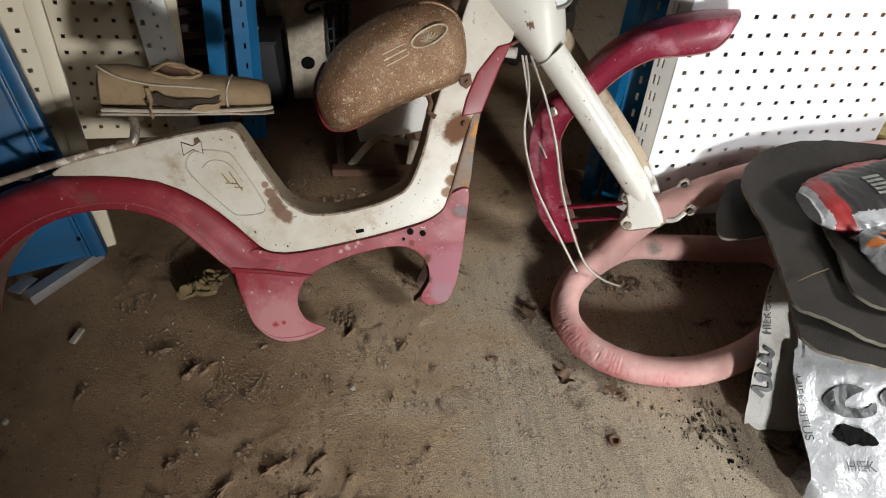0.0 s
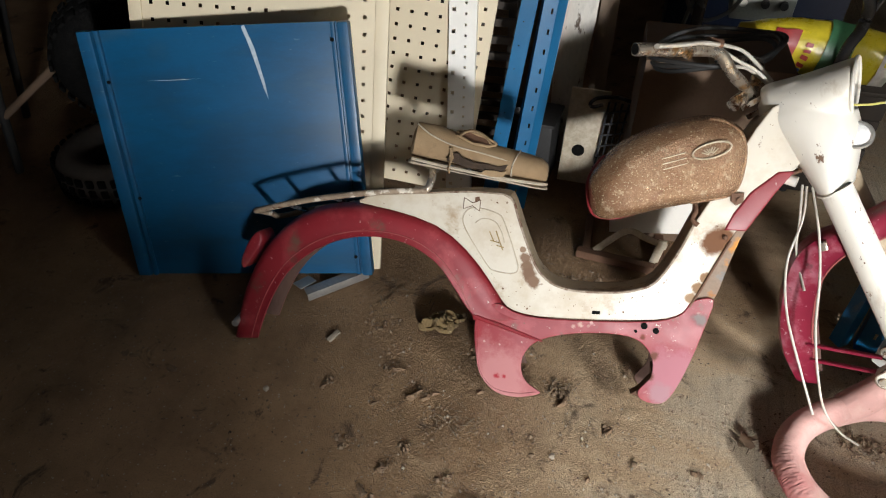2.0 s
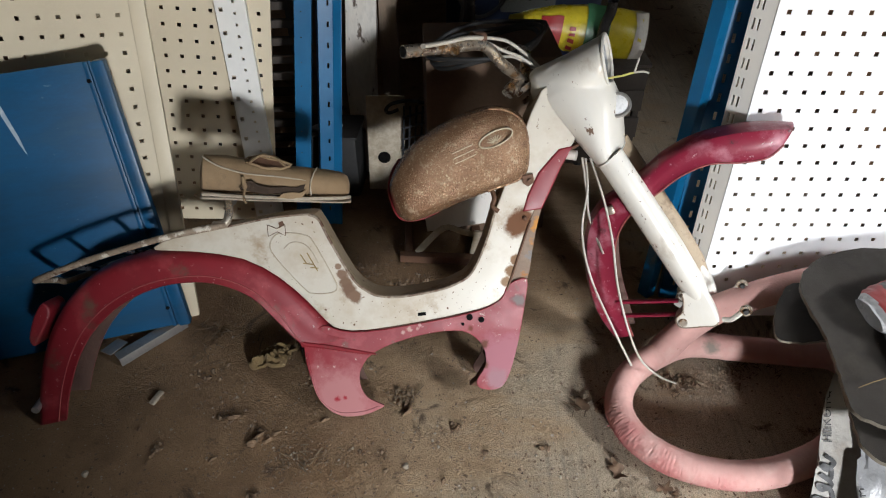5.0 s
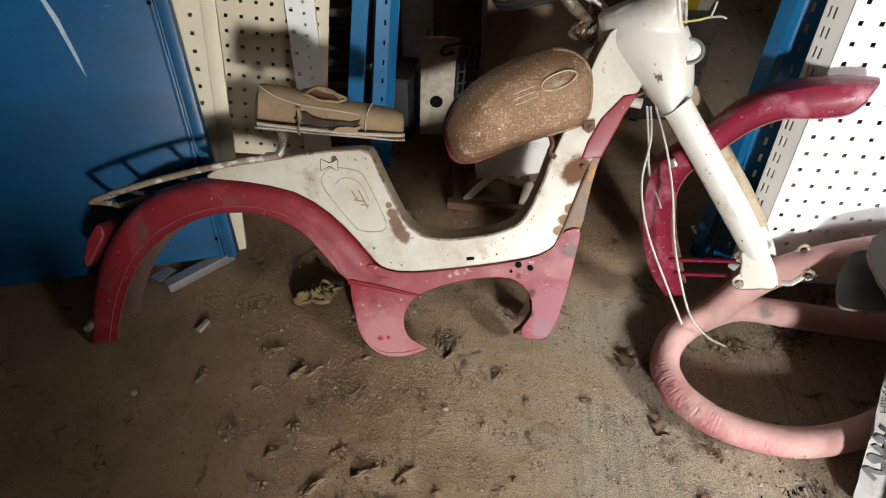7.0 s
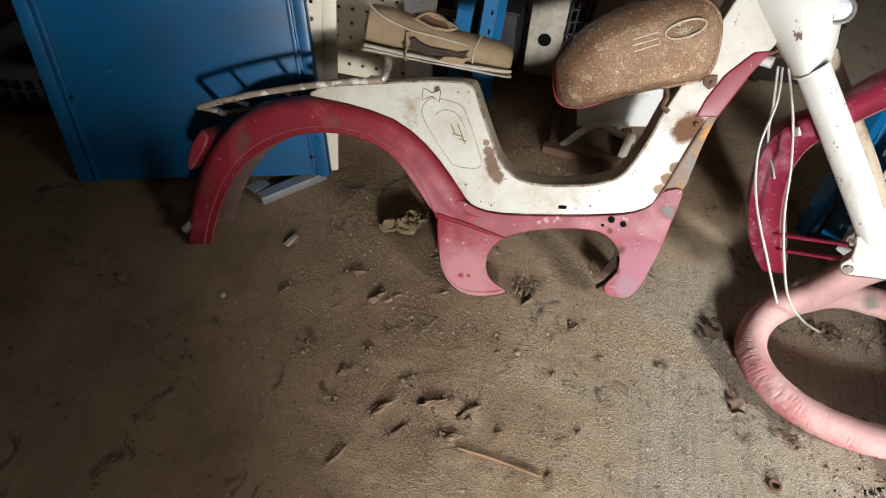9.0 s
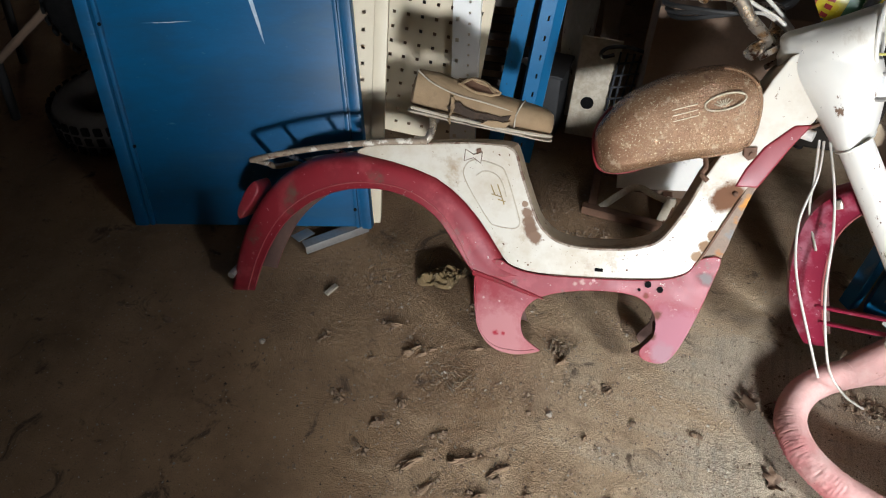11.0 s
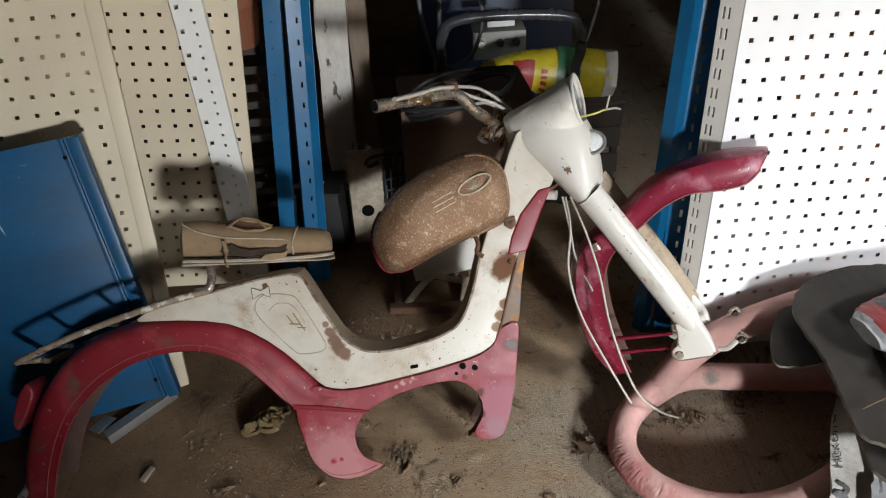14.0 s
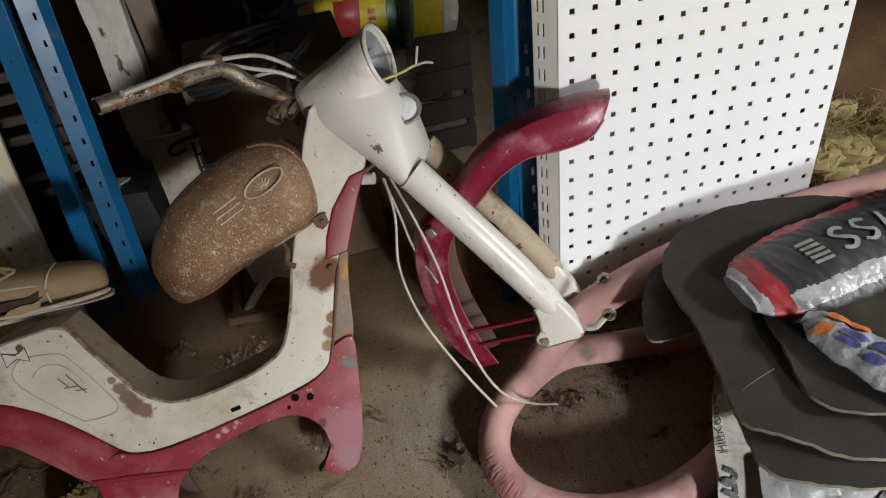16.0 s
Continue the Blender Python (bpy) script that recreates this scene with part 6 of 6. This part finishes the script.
for x in (0.12, 0.18, 0.23):
    part("knob", drum(0.012, 0.011, 0.014, pose(x, 2.112, 0.44, 90, 0, 0), sides=14), M_strip if x < 0.13 else M_dark, DEV)
NAVY = thing("tool_chest", Matrix(), "dark navy metal chest in the shadow at the back", "chest")
part("chest", box((0.56, 0.35, 0.62), Matrix.Translation((0.20, 2.62, 0.315)), 0.01), M_navy, NAVY)
part("lid", box((0.57, 0.36, 0.04), Matrix.Translation((0.20, 2.62, 0.648)), 0.01), M_navy, NAVY)

RACK = thing("slatted_rack", pose(-0.630, 1.80, 0, 0, 0, 4), "dark wooden slatted rack in the shadow behind the shelf uprights", "rack")
for x in (-0.14, 0.14):
    part("rack_post", box((0.03, 0.03, 0.59), Matrix.Translation((x, 0.02, 0.295)), 0.003), M_wall, RACK)
for k in range(12):
    part("slat", box((0.30, 0.016, 0.022), pose(0, -0.006, 0.03 + 0.050 * k, 0, 0.6 * math.sin(k * 2.1), 0), 0.003), M_wall, RACK)
POT = thing("clay_pot", pose(-0.535, 1.81, 0.592), "terracotta flower pot standing on the slatted rack", "pot")
part("body", loft([[Vector((r * math.cos(2 * math.pi * k / 28), r * math.sin(2 * math.pi * k / 28), z)) for k in range(28)] for r, z in ((0.045, 0.0), (0.050, 0.003), (0.068, 0.11), (0.069, 0.112), (0.062, 0.112), (0.044, 0.012))]), M_clay, POT)
part("rim", loft([[Vector((r * math.cos(2 * math.pi * k / 28), r * math.sin(2 * math.pi * k / 28), z)) for k in range(28)] for r, z in ((0.069, 0.108), (0.076, 0.110), (0.077, 0.140), (0.072, 0.142), (0.066, 0.138), (0.065, 0.108))], caps=False), M_clay, POT)
TUB = thing("plastic_tub", pose(-0.40, 1.735, 0, 0, 0, -4), "low dark plastic tub behind the blue uprights", "tub")
part("tub", box((0.15, 0.12, 0.205), Matrix.Translation((0, 0, 0.1035)), 0.012), M_dark, TUB)
part("tub_rim", box((0.16, 0.13, 0.010), Matrix.Translation((0, 0, 0.204)), 0.004), M_dark, TUB)
scrap = bmesh.new()
cover([(0.040 * math.cos(a) * (1 + 0.3 * math.sin(3 * a)), 0.022 * math.sin(a) * (1 + 0.3 * math.cos(5 * a))) for a in [2 * math.pi * k / 26 for k in range(26)]], lambda u, v: 0.016 + 0.010 * noise.noise(Vector((u * 70, v * 70, 3))), 0.006, scrap, 7)
for f in scrap.faces:
    f.material_index = 0
sc = finish("paper_scrap", scrap, M_sack)
sc.matrix_world = pose(-0.415, 1.715, 0.199, 0, 0, 12)
tagged(sc, "crumpled white paper scrap lying on the dark tub", "paper")
BASKET = thing("wire_basket", pose(-0.175, 1.66, 0, 0, 0, 0), "black wire basket standing beside the cardboard box", "basket")
for k in range(4):
    part("upright_wire", tube([(-0.028 + 0.016 * k, 0.0, 0.004), (-0.022 + 0.016 * k, 0.012, 0.15), (-0.014 + 0.017 * k, 0.02, 0.30)], 0.0030, 6), M_blackmetal, BASKET)
for k in range(8):
    part("cross_wire", tube([(-0.034 + 0.002 * k, 0.001 + 0.002 * k, 0.03 + 0.034 * k), (0.028 + 0.002 * k, 0.001 + 0.002 * k, 0.048 + 0.034 * k)], 0.0028, 6), M_blackmetal, BASKET)
part("rim_loop", tube(spline([(-0.03, 0.02, 0.29), (-0.055, 0.01, 0.285), (-0.062, 0.0, 0.30), (-0.045, 0.0, 0.318), (0.0, 0.01, 0.322), (0.04, 0.02, 0.31)], 5), 0.005, 8), M_blackmetal, BASKET, "bent black rim")
CORD = thing("extension_cable", Matrix(), "grey rubber cable hanging over the cart handle", "cable")
for pts in ([(-0.07, 2.06, 0.72), (-0.066, 2.06, 0.62), (-0.055, 2.05, 0.53), (-0.03, 2.05, 0.44), (0.02, 2.05, 0.40), (0.08, 2.05, 0.43), (0.11, 2.05, 0.49), (0.12, 2.055, 0.56), (0.10, 2.06, 0.62), (0.04, 2.07, 0.68), (-0.07, 2.06, 0.72)],
            [(0.0, 2.07, 0.75), (-0.005, 2.05, 0.61), (-0.012, 2.05, 0.50), (-0.03, 2.05, 0.40), (-0.04, 2.06, 0.25), (-0.02, 2.07, 0.10), (0.02, 2.1, 0.006)],
            [(0.48, 2.06, 0.72), (0.468, 2.06, 0.60), (0.455, 2.055, 0.53), (0.44, 2.055, 0.47), (0.42, 2.06, 0.40)]):
    part("cord", tube(spline(pts, 7), 0.006, 8), M_greycable, CORD)
CLOTH = bmesh.new()
cover([(0.07 * math.cos(a) * (1 + 0.2 * math.sin(3 * a)), 0.05 * math.sin(a) * (1 + 0.2 * math.cos(4 * a))) for a in [2 * math.pi * k / 30 for k in range(30)]], lambda u, v: 0.030 - 3 * (u * u + v * v) + 0.012 * noise.noise(Vector((u * 40, v * 40, 6))), 0.006, CLOTH, 8)
for f in CLOTH.faces:
    f.material_index = 0
cl = finish("plastic_wrap", CLOTH, M_bluecloth)
cl.matrix_world = pose(0.22, 1.88, 0.345, 0, 0, 20)
tagged(cl, "crumpled dark blue plastic wrap lying on the crate", "wrap")

CR = thing("wooden_crate", pose(0.30, 1.98, 0, 0, 0, 2), "dark wooden crate under the yellow bag", "crate")
for z in (0.05, 0.14, 0.23, 0.30):
    part("front_slat", box((0.40, 0.014, 0.066), Matrix.Translation((0, -0.14, z)), 0.003), M_wall, CR)
    part("back_slat", box((0.40, 0.014, 0.066), Matrix.Translation((0, 0.14, z)), 0.003), M_wall, CR)
for x in (-0.19, 0.19):
    for y in (-0.125, 0.125):
        part("corner_post", box((0.02, 0.016, 0.332), Matrix.Translation((x, y, 0.167)), 0.003), M_wall, CR)
part("lid_board", box((0.41, 0.30, 0.012), Matrix.Translation((0, 0, 0.340)), 0.003), M_wall, CR)

# ---------------------------------------------------------------- left: wheels, crate, tube legs
def ring_thing(name, r, w, m, mat, label):
    th = thing(name, m, label, "tyre", "old tyres")
    rings = []
    for k in range(48):
        a = 2 * math.pi * k / 48
        rings.append([Vector(((r - w * 0.42 + w * 0.42 * math.cos(b)) * math.cos(a), w * 0.5 * math.sin(b), (r - w * 0.42 + w * 0.42 * math.cos(b)) * math.sin(a))) for b in [2 * math.pi * j / 14 for j in range(14)]])
    rings.append(rings[0])
    bm = loft(rings, caps=False)
    bmesh.ops.remove_doubles(bm, verts=bm.verts, dist=1e-5)
    part("tyre", bm, mat, th)
    for k in range(36):
        a = 2 * math.pi * k / 36
        for s in (-1, 0, 1):
            q = Matrix.Rotation(-a, 4, "Y") @ Matrix.Translation((r - 0.002, s * w * 0.27, 0))
            # Thin black square painting the shade inside a recess of the tread.
            part("tread_recess", box((0.009, w * 0.19, r * 0.10), q, 0.002), M_hole, th)
    return th


ring_thing("tyre", 0.20, 0.12, pose(-1.56, 1.36, 0.066, 88, 0, 10), M_tyre, "dusty grey-black tyre with square tread lying on the floor")
ring_thing("tyre", 0.22, 0.12, pose(-1.50, 1.47, 0.345, 16, 0, 35), M_hole, "dusty grey-black tyre leaning upright on another tyre")
LEGS = thing("chair_frame", Matrix(), "grey steel tube legs of a chair in the dark corner", "chair")
part("leg", tube([(-1.918, 1.27, 0.002), (-1.85, 1.27, 0.27), (-1.724, 1.27, 0.60)], 0.013, 10), M_dark, LEGS)
part("leg", tube([(-2.15, 1.55, 0.002), (-2.02, 1.5, 0.28), (-1.86, 1.45, 0.6)], 0.013, 10), M_dark, LEGS)
part("stretcher", tube([(-1.87, 1.27, 0.20), (-1.66, 1.32, 0.36)], 0.011, 10), M_card, LEGS, "brown wooden stretcher")

# ---------------------------------------------------------------- right: sawdust heap and wool
heap = bmesh.new()
hv = [[heap.verts.new((1.12 + 0.05 * i, 1.36 + 0.05 * j, max(0.001, 0.32 * (1 - math.exp(-((i * 0.05) + j * 0.035) * 2.2)) + 0.03 * noise.noise(Vector((i * 0.4, j * 0.4, 2)))))) for j in range(28)] for i in range(24)]
for i in range(23):
    for j in range(27):
        heap.faces.new((hv[i][j], hv[i + 1][j], hv[i + 1][j + 1], hv[i][j + 1]))
tagged(finish("sawdust_heap", heap, M_soil), "heap of brown sawdust and wood shavings on the floor", "heap", kind="stuff")
wool = bmesh.new()
rw = random.Random(9)
for k in range(26):
    c = Vector((1.20 + rw.random() * 0.32, 1.37 + rw.random() * 0.08, 0.05 + 0.12 * rw.random()))
    r = 0.022 + 0.022 * rw.random()
    bmesh.ops.create_icosphere(wool, subdivisions=3, radius=r, matrix=Matrix.Translation(c) @ Matrix.Diagonal((1.6, 1, 0.8, 1)))
for v in wool.verts:
    v.co += Vector((noise.noise(v.co * 55), noise.noise(v.co * 55 + Vector((7, 0, 0))), noise.noise(v.co * 55 + Vector((0, 9, 0))))) * 0.016
for k in range(1300):
    pts = [Vector((1.18 + rw.random() * 0.36, 1.35 + rw.random() * 0.11, 0.03 + 0.16 * rw.random()))]
    d = Vector((rw.uniform(-1, 1), rw.uniform(-0.5, 0.5), rw.uniform(-0.6, 0.6)))
    for _ in range(4):
        d = (d + Vector((rw.uniform(-1, 1), rw.uniform(-1, 1), rw.uniform(-1, 1))) * 0.7).normalized()
        pts.append(pts[-1] + d * 0.011)
    tube(pts, 0.0008, 3, bm=wool)
tagged(finish("mineral_wool", wool, M_wool), "tuft of yellow mineral wool insulation behind the panel", "insulation", kind="stuff")

# ---------------------------------------------------------------- small things on the floor
def leaf_at(x, y, size, turn, name="dry_leaf", label="curled dry brown leaf on the floor"):
    bm = bmesh.new()
    pts = []
    for k in range(26):
        a = 2 * math.pi * k / 26
        r = size * (0.42 + 0.50 * abs(math.cos(2.5 * a)) ** 1.6 + 0.10 * math.sin(7 * a + turn))
        pts.append((r * math.cos(a), r * 0.62 * math.sin(a)))
    cover(pts, lambda u, v: 0.004 + 0.45 * (u * u + 0.3 * v * v) / size + 0.004 * math.sin(u * 190 + v * 80), 0.0012, bm, 5)
    for f in bm.faces:
        f.material_index = 0
    ob = finish(name, bm, M_leaf)
    ob.matrix_world = pose(x, y, 0.001, 0, 0, turn)
    return tagged(ob, label, "leaf", "dry leaves")


leaf_at(0.214, 0.926, 0.034, 30)
leaf_at(0.262, 0.772, 0.030, 100)
leaf_at(0.345, 0.735, 0.022, 200)
STICK = finish("stick", tube(spline([(-0.218, 0.560, 0.004), (-0.15, 0.556, 0.005), (-0.069, 0.546, 0.004)], 4), 0.0028, 7), M_soil)
tagged(STICK, "thin pale stick lying on the floor", "stick")
RAG = bmesh.new()
cover([(0.055 * math.cos(a) * (1 + 0.2 * math.sin(3 * a)), 0.026 * math.sin(a) * (1 + 0.25 * math.cos(4 * a))) for a in [2 * math.pi * k / 44 for k in range(44)]], lambda u, v: max(0.002, 0.026 - 5 * (u * u) - 12 * v * v + 0.017 * noise.noise(Vector((u * 60, v * 60, 1))) + 0.009 * noise.noise(Vector((u * 150, v * 150, 4)))), 0.008, RAG, 12)
for f in RAG.faces:
    f.material_index = 0
rag = finish("rag", RAG, M_rag)
rag.matrix_world = pose(-0.458, 1.045, 0.006, 0, 0, 32)
tagged(rag, "crumpled dirty yellowish rag on the floor behind the mudguard", "rag")
wb = finish("wood_chip", box((0.035, 0.012, 0.008), Matrix.Translation((0, 0, 0.005)), 0.002), M_stone)
wb.matrix_world = pose(-0.695, 0.938, 0.0, 0, 0, 70)
tagged(wb, "pale chip of wood on the dusty floor", "wood chip")
nut = finish("steel_nut", tube([Vector((0.009 * math.cos(a), 0.009 * math.sin(a), 0.004)) for a in [2 * math.pi * k / 16 for k in range(16)]], 0.0035, 6, True), M_rusty)
nut.matrix_world = Matrix.Translation((0.324, 0.633, 0))
tagged(nut, "rusty steel ring lying on the floor", "ring")
for k, (x, y, r) in enumerate(((-0.15, 0.78, 0.009), (-0.775, 0.759, 0.009), (-0.19, 0.77, 0.007), (-0.06, 0.88, 0.006), (0.008, 0.811, 0.008), (-0.654, 0.818, 0.007))):
    bm = bmesh.new()
    bmesh.ops.create_icosphere(bm, subdivisions=2, radius=r)
    for v in bm.verts:
        v.co *= 1 + 0.35 * noise.noise(v.co * 150 + Vector((k, 0, 0)))
        v.co.z *= 0.65
    ob = finish("pebble", bm, M_stone if k in (0, 1) else M_crumb, smooth=False)
    ob.matrix_world = pose(x, y, r * 0.35, 0, 0, k * 50) @ Matrix.Scale(0.75, 4)
    tagged(ob, "small pale pebble on the dusty floor", "pebble", "pebbles")


def crumbs(name, spots, mat, label, seed, rmin=0.0012, rmax=0.005):
    """Small angular crumbs strewn round spots (x, y, spread, spread, number, turn of the long axis)."""
    r2 = random.Random(seed)
    verts, faces = [], []
    for cx, cy, sx, sy, n, *turn in spots:
        ct, st = (math.cos(turn[0]), math.sin(turn[0])) if turn else (1.0, 0.0)
        for _ in range(n):
            a, c = r2.gauss(0, sx), r2.gauss(0, sy)
            x, y, r = cx + a * ct - c * st, cy + a * st + c * ct, rmin + (rmax - rmin) * r2.random() ** 3
            b = len(verts)
            for k in range(5):
                a = 2 * math.pi * k / 5 + r2.random()
                verts.append((x + r * math.cos(a) * (0.7 + 0.6 * r2.random()), y + r * math.sin(a) * (0.7 + 0.6 * r2.random()), -0.0005))
            verts.append((x + r * 0.3, y, r * (0.6 + 0.6 * r2.random())))
            verts.append((x - r * 0.3, y + r * 0.2, r * (0.5 + 0.6 * r2.random())))
            for k in range(5):
                faces.append((b + k, b + (k + 1) % 5, b + 5 + (k > 2)))
            faces.append((b + 5, b + 6, b + 3))
            faces.append((b + 5, b + 6, b))
    me = bpy.data.meshes.new(name)
    me.from_pydata(verts, [], faces)
    me.materials.append(mat)
    return tagged(new(name, me), label, "crumbs", kind="stuff")


def straws(name, spots, mat, label, seed):
    r2 = random.Random(seed)
    bm = bmesh.new()
    for cx, cy, s, n, ln in spots:
        for _ in range(n):
            x, y, a = r2.gauss(cx, s), r2.gauss(cy, s * 0.7), r2.random() * 6.28
            l, h = 0.55 * ln * (0.4 + r2.random()), 0.002 + 0.007 * r2.random()
            d = Vector((math.cos(a), math.sin(a), 0)) * l / 2
            tube([Vector((x, y, 0.002)) - d, Vector((x, y, h)), Vector((x, y, 0.003 + 0.006 * r2.random())) + d], 0.0007 + 0.0007 * r2.random(), 4, bm=bm)
    return tagged(finish(name, bm, mat, smooth=False), label, "straw", kind="stuff")


def mud_lumps(seed):
    """Low ridges of trodden mud, a few ragged lumps along each clod's axis."""
    r2 = random.Random(seed)
    bm = bmesh.new()
    for cx, cy, ln, turn, high in CLODS[:20] + CLODS[20:40:2]:
        for _ in range(2 if ln > 0.02 else 1):
            one = bmesh.new()
            bmesh.ops.create_icosphere(one, subdivisions=3, radius=1.0)
            a, w, h, o = ln * r2.uniform(0.35, 0.6), r2.uniform(0.0035, 0.0065), high * r2.uniform(0.45, 0.9), r2.uniform(-0.6, 0.6) * ln
            for v in one.verts:
                q = v.co * (1 + 0.45 * noise.noise(v.co * 1.6 + Vector((cx * 90, cy * 70, o * 300))) + 0.25 * noise.noise(v.co * 4.5 + Vector((cy * 80, cx * 60, 3))))
                v.co = Vector((q.x * a, q.y * w, q.z * h))
            t = turn + r2.uniform(-0.25, 0.25)
            one.transform(pose(cx + o * math.cos(turn), cy + o * math.sin(turn), 0.0015, 0, 0, math.degrees(t)))
            me = bpy.data.meshes.new("tmp")
            one.to_mesh(me)
            one.free()
            bm.from_mesh(me)
            bpy.data.meshes.remove(me)
    return tagged(finish("mud_lumps", bm, M_mud, angle=30), "ragged lumps of dried brown mud on the concrete", "mud", kind="stuff")


mud_lumps(44)
crumbs("floor_crumbs", [(-0.5, 0.75, 0.45, 0.3, 1700), (0.1, 0.75, 0.25, 0.22, 1000), (-0.35, 0.80, 0.05, 0.04, 160), (-0.30, 0.66, 0.06, 0.05, 150), (-0.40, 1.16, 0.12, 0.06, 260), (0.50, 0.66, 0.05, 0.05, 150), (0.47, 1.0, 0.08, 0.03, 200), (-0.58, 0.93, 0.08, 0.05, 160), (-0.16, 0.60, 0.08, 0.05, 120), (0.02, 1.10, 0.05, 0.1, 120), (-0.37, 0.62, 0.10, 0.07, 420), (-0.45, 0.86, 0.07, 0.05, 260), (0.05, 0.72, 0.26, 0.13, 900), (-0.30, 0.70, 0.25, 0.14, 700)], M_crumb, "dark crumbs of dirt scattered over the concrete", 2, 0.0010, 0.0038)
crumbs("pale_crumbs", [(-0.4, 0.8, 0.5, 0.3, 420), (0.2, 0.8, 0.3, 0.2, 260), (0.05, 0.72, 0.26, 0.13, 500), (-0.36, 0.83, 0.04, 0.03, 40), (0.5, 1.0, 0.08, 0.03, 60)], M_stone, "pale grit scattered over the concrete", 7, 0.0008, 0.0046)
crumbs("dirt_clumps", [(c[0], c[1], 0.5 * c[2], 0.0050, 30, c[3]) for c in CLODS[:18]] + [(-0.60, 1.00, 0.02, 0.015, 40), (-0.33, 0.97, 0.02, 0.015, 40), (-0.165, 0.945, 0.018, 0.012, 60), (-0.17, 1.295, 0.035, 0.016, 120, 0.2), (-0.30, 1.35, 0.03, 0.02, 70), (0.44, 0.985, 0.03, 0.012, 60), (0.56, 1.0, 0.03, 0.02, 40), (-0.22, 0.80, 0.02, 0.014, 34), (0.26, 0.93, 0.012, 0.012, 20)], M_crumb, "clumps of dark earth and plant litter on the concrete", 31, 0.0018, 0.0085)
crumbs("clump_grit", [(c[0], c[1], 0.6 * c[2], 0.008, 12, c[3]) for c in CLODS[:18]], M_stone, "pale grit in the clumps of earth", 32, 0.0010, 0.0030)
crumbs("black_crumbs", [(0.50, 0.640, 0.030, 0.030, 36), (0.535, 0.585, 0.015, 0.030, 34)], M_hole, "black crumbs of spilled grit by the sacks", 12, 0.0025, 0.007)
straws("straw_litter", [(c[0], c[1], 0.012, 2, 0.020) for c in CLODS[:18]] + [(-0.165, 0.945, 0.020, 26, 0.022), (0.45, 0.985, 0.025, 34, 0.022), (0.60, 1.03, 0.03, 40, 0.03), (-0.35, 0.80, 0.03, 26, 0.03), (-0.60, 1.10, 0.05, 24, 0.04), (-0.17, 1.17, 0.05, 40, 0.03), (0.50, 0.66, 0.03, 30, 0.025), (0.214, 0.93, 0.02, 12, 0.05)], M_straw, "dry straw and plant litter on the concrete", 5)
for ob in list(bpy.data.objects):
    if ob.type == "MESH" and ob.name.startswith("tmp"):
        bpy.data.objects.remove(ob)
